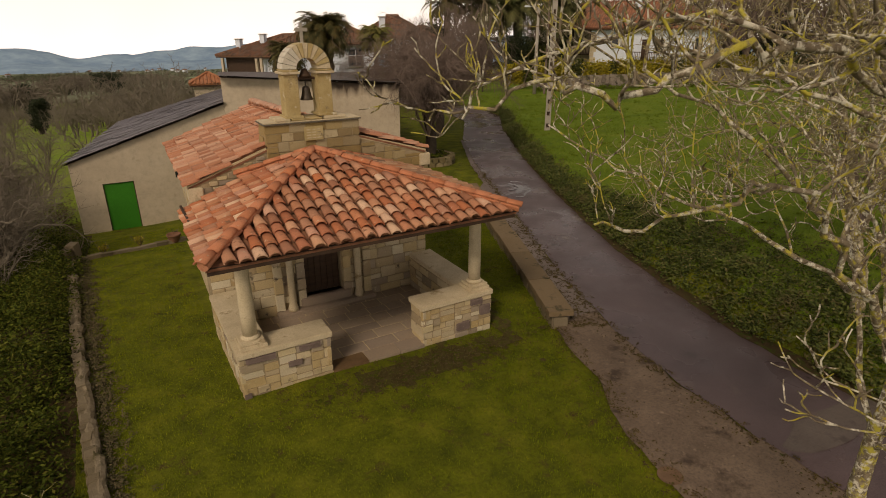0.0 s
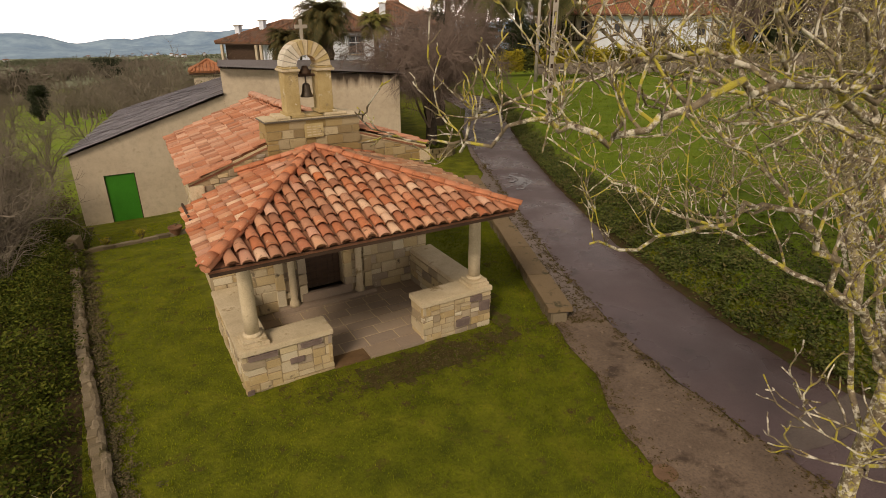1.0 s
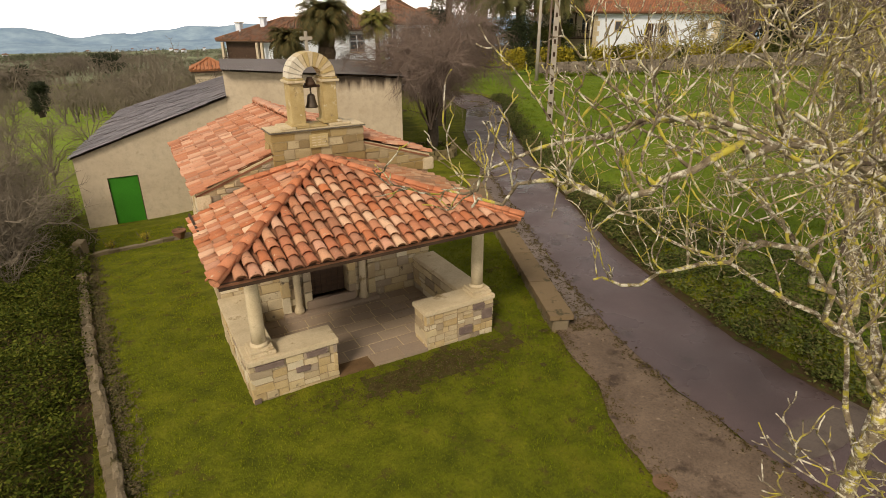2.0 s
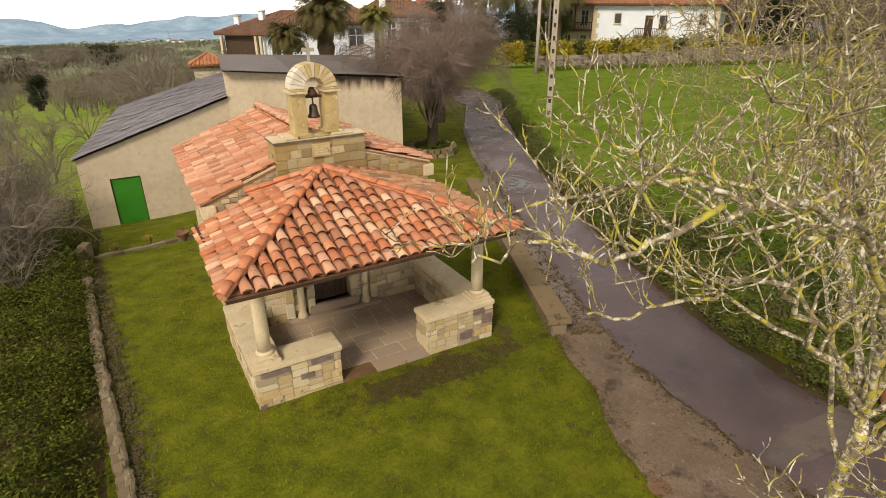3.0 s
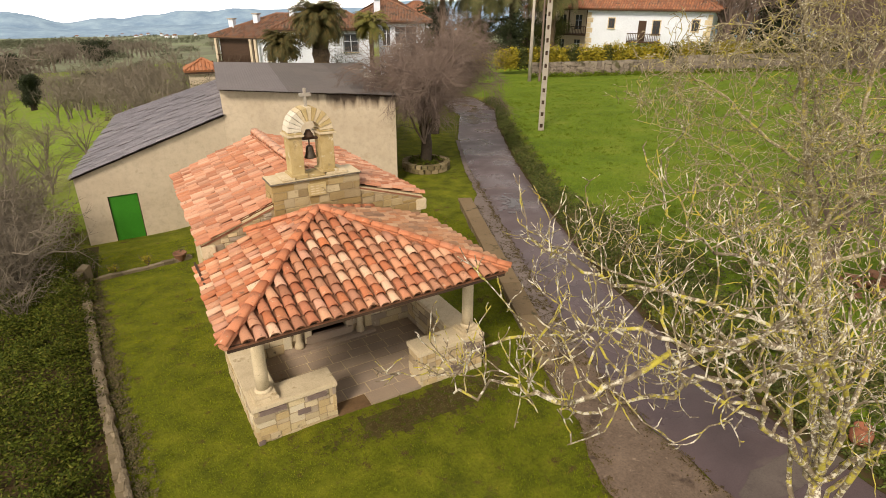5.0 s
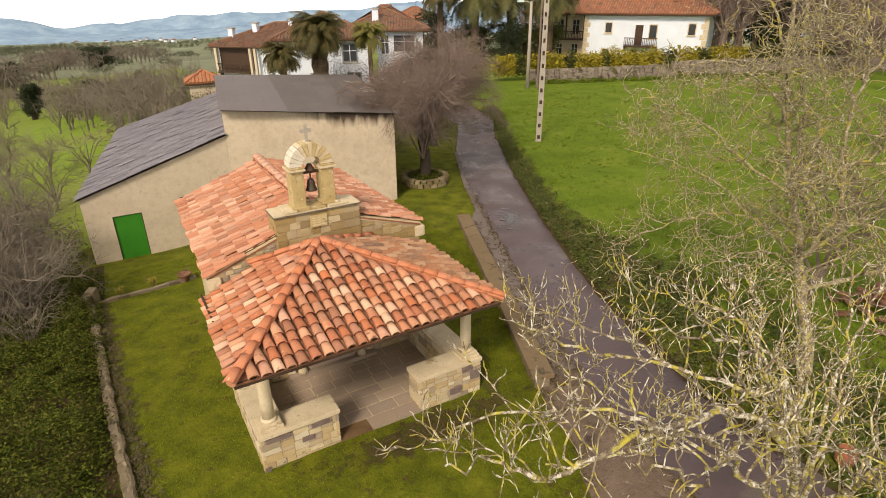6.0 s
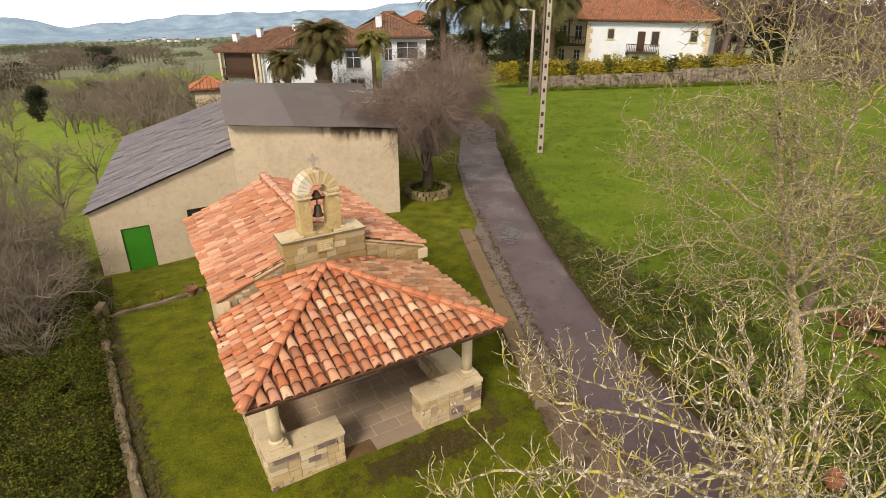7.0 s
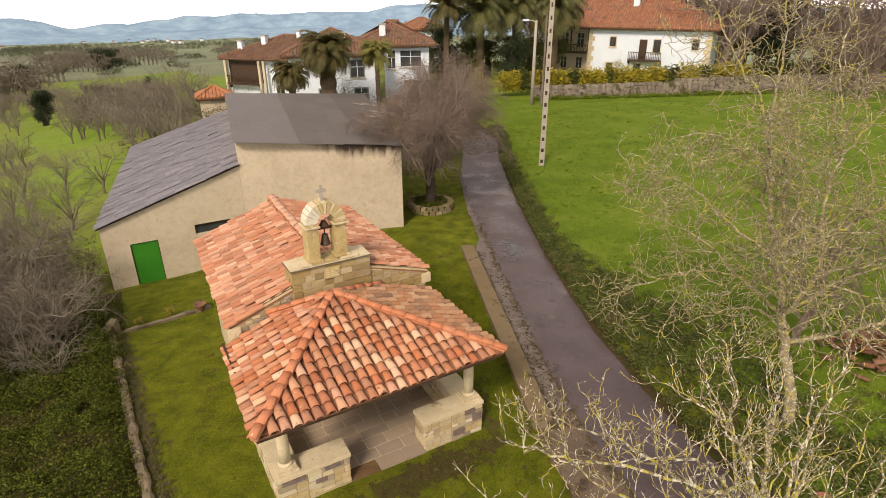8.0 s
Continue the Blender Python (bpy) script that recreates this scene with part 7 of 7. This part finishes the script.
for strip in range(26):
    d0, a0 = S.uniform(240, 700), radians(S.uniform(-26, 18))
    turn_, n_ = S.uniform(-0.5, 0.5), S.randrange(8, 20)
    for k in range(n_):
        d, a = d0 + turn_ * k * 8 + S.gauss(0, 3), a0 + k * 0.006
        farw.append((d * math.sin(a), d * math.cos(a), S.uniform(1.3, 2.6)))
belt("far_woods", "brown winter hedgerows and woods over the valley side", farw, surface("far_grey_brown_twigs", [(0.12, 0.10, 0.08), (0.20, 0.175, 0.14)], 0.02, 0.4, 0.95, 0.0, spec=0.05), 3, FAR_TREES)
dark = Geo()
for strip in range(120):
    d0, a0 = S.uniform(330, 1600), radians(S.uniform(-28, 22))
    for k in range(S.randrange(3, 12)):
        d, a = d0 + S.gauss(0, 6), a0 + k * 0.008
        x, y = d * math.sin(a), d * math.cos(a)
        s = S.uniform(2.0, 4.5) * (1 + d / 1100)
        leaves(dark, (x, y, ground_z(x, y) + s * 0.5), (s, s, s * 0.7), 90, 0.3 * s, S, 0.4)
tagged(part("far_woods", dark, surface("far_evergreen_woods", [(0.06, 0.075, 0.04), (0.12, 0.13, 0.08)], 0.05, 1.0, 0.9, 0.0)), "dark evergreen copses across the valley", "woods", kind="stuff")
for k in range(16):
    d, a = S.uniform(1500, 2750), radians(S.gauss(4, 11))
    x, y = d * math.sin(a), d * math.cos(a)
    z = ground_z(x, y)
    w, h = S.uniform(6, 10), S.uniform(3.5, 5)
    vh = thing("far_house", "tiny white house far down the valley", "house", "valley houses", at=(x, y, z + 1), turn=S.uniform(0, 90))
    part("wall", Geo().box(-w / 2, w / 2, -5, 5, -8, h), M_WHITE, vh)
    part("roof", Geo().prism([(-w / 2 - 0.5, -5.6, h + 0.01), (w / 2 + 0.5, -5.6, h + 0.01), (w / 2 + 0.5, 5.6, h + 0.01), (-w / 2 - 0.5, 5.6, h + 0.01)], [(-w / 2, -0.2, h + 3), (w / 2, -0.2, h + 3), (w / 2, 0.2, h + 3), (-w / 2, 0.2, h + 3)]), M_FARTILE_B, vh)
right = [(S.uniform(13, 22), S.uniform(-9, 2), S.uniform(0.5, 0.9)) for _ in range(5)] + [(x_, y_, S.uniform(1.0, 1.8)) for x_, y_ in ((S.uniform(58, 90), S.uniform(2, 40)) for _ in range(60)) if y_ < 0.6 * x_ - 13] + [(S.uniform(72, 120), S.uniform(14, 90), S.uniform(2.0, 3.2)) for _ in range(70)]
belt("scrub", "bare brown trees round the field", right, M_TWIG, 4, MID_TREES)

under = Geo()
for _ in range(620):
    x, y = (S.uniform(-16, -3.6), S.uniform(8, 26)) if S.random() < 0.45 else (S.uniform(-14, 10), S.uniform(40, 120))
    if (-3 < x and y < 42) or (y > 39 and x < -1) or x < -9:
        continue
    k = 1.0 if y < 30 else 1.8
    leaves(under, (x, y, ground_z(x, y) + 0.3 * k), (0.8 * k, 0.8 * k, 0.55 * k), 30, 0.16 * k, S, 0.2)
for _ in range(260):
    x, y = D_.uniform(-9.0, -3.1), D_.uniform(9.5, 24)
    leaves(under, (x, y, ground_z(x, y) + 0.25), (0.7, 0.7, 0.4), 34, 0.11, D_, 0.2)
tagged(part("undergrowth", under, M_DRYLEAF), "brown and green undergrowth below the bare trees", "undergrowth", kind="stuff")

# bed plants along the low wall, and bare trodden soil at the porch
for x, y, s, m in ((-2.0, 11.55, 0.28, M_HEDGE), (-0.95, 11.7, 0.36, M_HEDGE), (0.1, 11.8, 0.3, M_DRYLEAF), (-2.75, 11.9, 0.4, M_LEAF)):
    bp_ = thing("bed_plant", "small yellow-green plant in the garden bed", "plant", "garden bed plants", at=(x, y, ground_z(x, y)))
    g = Geo()
    for k in range(14):
        a = S.uniform(0, 6.28)
        g.tube([(0, 0, 0), (0.3 * s * math.cos(a), 0.3 * s * math.sin(a), s * 0.6), (0.7 * s * math.cos(a), 0.7 * s * math.sin(a), s * S.uniform(0.8, 1.5))], [0.008, 0.006, 0.003], 3, cap=False)
    part("stems", g, M_TWIG, bp_)
    g = Geo()
    leaves(g, (0, 0, s * 0.75), (s * 0.8, s * 0.8, s * 0.7), 170, 0.08, S, 0.2)
    part("foliage", g, m, bp_)
bed_pot = thing("flower_pot", "brown clay flower pot on the garden bed edge", "pot", at=(0.1, 11.55, ground_z(0.1, 11.55)))
part("body", Geo().lathe([(0.14, 0.0), (0.17, 0.10), (0.21, 0.24), (0.235, 0.27), (0.235, 0.31), (0.20, 0.31), (0.19, 0.27)], 18), surface("brown_clay_pot", [(0.15, 0.07, 0.04), (0.24, 0.12, 0.07)], 5, 40), bed_pot, round_off=True)
# thin bare saplings in the brambles beside the low wall, and the small tree at its corner
for sd_, x, y, hh, wd_ in ((301, -2.75, -4.1, 2.3, 0.9), (302, -3.3, -3.3, 2.0, 0.9), (303, -2.2, -3.6, 1.9, 0.7)):
    tr, cr = brush_tree(sd_, hh, wd_, 0.25, 0.016, (7, 3, 4), (0.45, 0.22), (0.011, 0.006, 0.0035))
    sp_ = thing("sapling", "thin bare sapling among the brambles by the low wall", "sapling", "bare saplings", at=(x, y, ground_z(x, y)))
    part("stem", tr, M_BARK_B, sp_)
    part("twigs", cr, M_BARK_B, sp_)
tr, cr = brush_tree(310, 3.3, 2.0, 0.9, 0.13, (15, 9, 10), (0.9, 0.5), (0.045, 0.014, 0.006))
ct_ = thing("scrub_tree", "bare grey tree with a dark trunk at the wall corner", "tree", at=(-4.6, 11.2, ground_z(-4.6, 11.2)))
part("trunk", tr, M_DARKBARK, ct_, round_off=True)
part("crown", cr, M_SCRUB, ct_)
M_LITTER = surface("dead_leaf_litter", [(0.06, 0.042, 0.016), (0.11, 0.08, 0.03)], 3, 20, 0.9, 0.0, vary="island", vary_ramp=[(0.045, 0.032, 0.012), (0.075, 0.055, 0.02), (0.14, 0.11, 0.05), (0.05, 0.055, 0.012)], spec=0.08)
litter = Geo()
for _ in range(420):
    k = S.random() ** 1.5
    p = B0 + bu * (length * k) + bn * (0.3 + abs(S.gauss(0.05, 0.28)))
    leaves(litter, (p.x, p.y, ground_z(p.x, p.y, False) + 0.025), (0.12, 0.12, 0.02), 9, 0.045, S, 0.0)
for _ in range(420):
    y = S.uniform(-6.5, 12)
    x = along(ROAD_LEFT, y) + S.gauss(-0.06, 0.09)
    leaves(litter, (x, y, ground_z(x, y, False) + 0.035), (0.10, 0.13, 0.025), 9, 0.05, S, 0.0)
for _ in range(260):
    y = S.uniform(-6.5, 0)
    x = along(APRON_LEFT, y) + S.gauss(0.05, 0.16)
    leaves(litter, (x, y, ground_z(x, y, False) + 0.025), (0.13, 0.13, 0.02), 7, 0.045, S, 0.0)
for _ in range(900):
    x, y = S.gauss(3.4, 1.4), S.gauss(-0.65, 0.33)
    if y < -0.1:
        leaves(litter, (x, y, ground_z(x, y) + 0.04), (0.12, 0.12, 0.02), 5, 0.04, S, 0.0)
tagged(part("leaf_litter", litter, M_LITTER), "brown dead leaves scattered beside the bench and strip", "leaf litter", kind="stuff")


soil = Geo()
cell = 0.11
for i in range(-4, 56):
    for j in range(-26, 78):
        x0_, y0_ = 0.6 + i * cell, j * cell
        if (x0_ < PW + 0.05 and y0_ > -0.1) or x0_ > along(APRON_LEFT, y0_) - 0.05 or y0_ > 8:
            continue
        front = math.exp(-((x0_ - 3.3) / 1.9) ** 2 - ((y0_ + 0.65) / 0.5) ** 2)
        beside = 0.75 * math.exp(-((x0_ - PW - 0.35) / 0.45) ** 2) * smooth(-0.9, 0.1, y0_)
        if max(front, beside) + 0.55 * noise.noise((x0_ * 2.2, y0_ * 2.2, 6.0)) + 0.3 * noise.noise((x0_ * 6, y0_ * 6, 2.0)) < 0.50:
            continue
        q_ = [(x0_ + dx * cell, y0_ + dy * cell) for dx, dy in ((0, 0), (1, 0), (1, 1), (0, 1))]
        soil.add([(a, b, ground_z(a, b) + noise.noise((a * 0.35, b * 0.35, 0.0)) * 0.05 + 0.014) for a, b in q_], [(0, 1, 2, 3)])
tagged(part("bare_soil", soil, surface("mossy_trodden_soil", [(0.055, 0.042, 0.016), (0.10, 0.082, 0.032)], 4, 30, 0.98, 0.8, 0.03, spots=[((0.065, 0.080, 0.010), 5.0, 0.50), ((0.17, 0.145, 0.09), 9.0, 0.64)], spec=0.05)), "dark bare trodden soil round the porch", "soil", kind="stuff")
ring_green = Geo()
for _ in range(60):
    a, rr = S.uniform(0, 6.28), S.uniform(0.1, 0.95)
    leaves(ring_green, (RX + rr * math.cos(a), RY + rr * math.sin(a), rz + 0.4), (0.22, 0.22, 0.16), 22, 0.10, S, 0.2)
tagged(part("planter_weeds", ring_green, M_LEAF), "green weeds growing in the stone planter", "weeds", kind="stuff")
tuft = Geo()
for _ in range(1700):
    y = S.uniform(-6, 40)
    x = along(ROAD_RIGHT, y) + 1.0 + 26 * S.random() ** 1.3
    if noise.noise((x * 0.3, y * 0.3, 1.0)) < -0.2:
        continue
    leaves(tuft, (x, y, ground_z(x, y) + 0.05), (0.26, 0.26, 0.06), 12, 0.10, S, 0.1)
for k in range(260):
    t = S.random()
    x, y = 38.4 + (62 - 38.4) * t, 39.9 + (24.3 - 39.9) * t
    x, y = x - 0.5 * S.random(), y - 0.7 * S.random() - 0.2
    leaves(tuft, (x, y, ground_z(x, y) + 0.2), (0.5, 0.5, 0.4), 20, 0.2, S, 0.2)
tagged(part("grass_tufts", tuft, surface("rank_meadow_grass", [(0.045, 0.075, 0.008), (0.09, 0.13, 0.012)], 0.6, 8, 0.9, 0.0, vary="island", vary_ramp=[(0.085, 0.132, 0.010), (0.105, 0.158, 0.012), (0.12, 0.17, 0.014), (0.15, 0.165, 0.03)], spec=0.06)), "darker tufts of rank grass in the field", "grass", kind="stuff")


def pebble_patch(name, label, spots_, material):
    g = Geo()
    for x, y, d in spots_:
        z = ground_z(x, y, False) + 0.01
        c = [Vector((x, y, z)) + Vector(o) * d * S.uniform(0.6, 1.3) for o in ((1, 0, 0), (0.3, 1, 0), (-1, 0.2, 0), (0, -1, 0), (0.1, 0, 0.7))]
        g.add(c, [(0, 1, 4), (1, 2, 4), (2, 3, 4), (3, 0, 4)])
    return tagged(part(name, g, material), label, "gravel", kind="stuff")


pebble_patch("gravel", "pale pebbles scattered before the porch", [(S.gauss(3.4, 0.9), -0.55 - 0.12 * S.gauss(0, 1) - 0.12 * S.random(), S.uniform(0.008, 0.02)) for _ in range(160)], M_BLOCK)
edge = []
for _ in range(1000):
    y = S.uniform(-6.5, 14)
    x = along(ROAD_LEFT, y) + S.gauss(-0.18, 0.16)
    if noise.noise((x * 0.9, y * 0.9, 4.0)) > -0.15:
        edge.append((x, y, S.uniform(0.008, 0.03)))
pebble_patch("rubble", "crumbled stones and litter along the lane edge", edge, M_EARTH)
rough_edge = Geo()
for _ in range(1500):
    y = S.uniform(-8, 11)
    x = -1.96 - 0.07 * max(0.0, y + 3) * 0.75 + (abs(S.gauss(0.0, 0.16)) if S.random() < 0.6 else -0.02 - abs(S.gauss(0.0, 0.14)))
    leaves(rough_edge, (x, y, ground_z(x, y) + 0.04), (0.13, 0.13, 0.08), 16, 0.05, S, 0.2)
tagged(part("edge_weeds", rough_edge, M_DRYLEAF), "rough weeds and dead leaves along the low wall", "weeds", kind="stuff")


# grass blades on the lawn and verges
def blades(name, label, spots_, lo, hi_, material, seed):
    rng = np.random.RandomState(seed)
    n = len(spots_)
    p = np.array(spots_)
    h = rng.uniform(lo, hi_, n) * np.array([0.75 + 0.7 * max(0.0, noise.noise((x * 7, y * 7, 3.0))) for x, y, _ in spots_])
    a = rng.uniform(0, 2 * np.pi, n)
    lean = rng.uniform(0.2, 0.9, n) * h
    b = rng.uniform(0, 2 * np.pi, n)
    w = h * 0.2
    v = np.zeros((n, 3, 3))
    v[:, 0] = p + np.stack((np.cos(a) * w, np.sin(a) * w, np.zeros(n) - 0.01), 1)
    v[:, 1] = p - np.stack((np.cos(a) * w, np.sin(a) * w, np.zeros(n) + 0.01), 1)
    v[:, 2] = p + np.stack((np.cos(b) * lean, np.sin(b) * lean, h), 1)
    me = bpy.data.meshes.new(name)
    me.from_pydata(v.reshape(-1, 3).tolist(), [], np.arange(3 * n).reshape(-1, 3).tolist())
    me.materials.append(material)
    return tagged(new(name, me), label, "grass", kind="stuff")


M_BLADE = surface("grass_blades", [(0.050, 0.070, 0.005), (0.11, 0.145, 0.009), (0.19, 0.215, 0.020)], 2.6, 9, 0.85, 0.0, vary="island", vary_ramp=[(0.072, 0.102, 0.005), (0.12, 0.165, 0.007), (0.16, 0.20, 0.010), (0.19, 0.19, 0.016)], spots=[((0.19, 0.165, 0.022), 1.9, 0.56), ((0.06, 0.08, 0.006), 1.3, 0.58), ((0.075, 0.078, 0.008), 4.5, 0.55), ((0.22, 0.25, 0.016), 7.0, 0.57)], spec=0.06)
M_BLADE_L = surface("lush_grass_blades", [(0.075, 0.105, 0.006), (0.16, 0.205, 0.012), (0.25, 0.28, 0.025)], 2.6, 9, 0.85, 0.0, vary="island", vary_ramp=[(0.12, 0.15, 0.008), (0.19, 0.23, 0.010), (0.24, 0.27, 0.014), (0.26, 0.25, 0.022)], spots=[((0.24, 0.21, 0.028), 1.9, 0.57), ((0.09, 0.12, 0.008), 1.3, 0.60), ((0.11, 0.13, 0.009), 4.5, 0.58), ((0.30, 0.33, 0.02), 7.0, 0.58)], spec=0.06)
gr = random.Random(4)
lawn = []
while len(lawn) < 200000:
    x, y = gr.uniform(-2.5, 9.5), gr.uniform(-8.5, 15)
    if x > along(APRON_LEFT, y) + gr.gauss(0, 0.06) or (-0.02 < x < PW + 0.02 and -0.02 < y < NAVE_B):
        continue
    if 9.6 < x and y > 14:
        continue
    worn = math.exp(-((x - 3.1) / 1.3) ** 2 - ((y + 0.75) / 0.4) ** 2)
    if gr.random() < 0.75 * worn + 0.4 * max(0.0, noise.noise((x * 1.6, y * 1.6, 5.0))) + 1.5 * max(0.0, noise.noise((x * 5.5, y * 5.5, 8.0))):
        continue
    lawn.append((x, y, ground_z(x, y) + noise.noise((x * 0.35, y * 0.35, 0.0)) * 0.05))
lush, tired = [], []
for p in lawn:
    edge_x = 1.3 + 0.35 * min(0.0, p[1] + 1) - 0.5 * noise.noise((p[0] * 0.8, p[1] * 0.8, 2.0))
    (lush if gr.random() < smooth(edge_x + 1.3, edge_x - 1.1, p[0]) else tired).append(p)
blades("grass", "short mown lush lawn grass beside the chapel", lush, 0.022, 0.046, M_BLADE_L, 1)
blades("grass", "short mossy lawn grass before the porch", tired, 0.022, 0.046, M_BLADE, 3)
field = []
while len(field) < 110000:
    y = gr.uniform(-8, 40)
    x = along(ROAD_RIGHT, y) + 0.3 + abs(gr.gauss(0, 9))
    field.append((x, y, ground_z(x, y)))
M_BLADE_F = surface("meadow_blades", [(0.085, 0.145, 0.010), (0.14, 0.205, 0.018)], 0.25, 6, 0.8, 0.0, vary="island", vary_ramp=[(0.075, 0.125, 0.013), (0.12, 0.19, 0.016), (0.165, 0.235, 0.025), (0.19, 0.21, 0.04)], spec=0.2)
blades("grass", "long green meadow grass in the field", field, 0.04, 0.10, M_BLADE_F, 2)
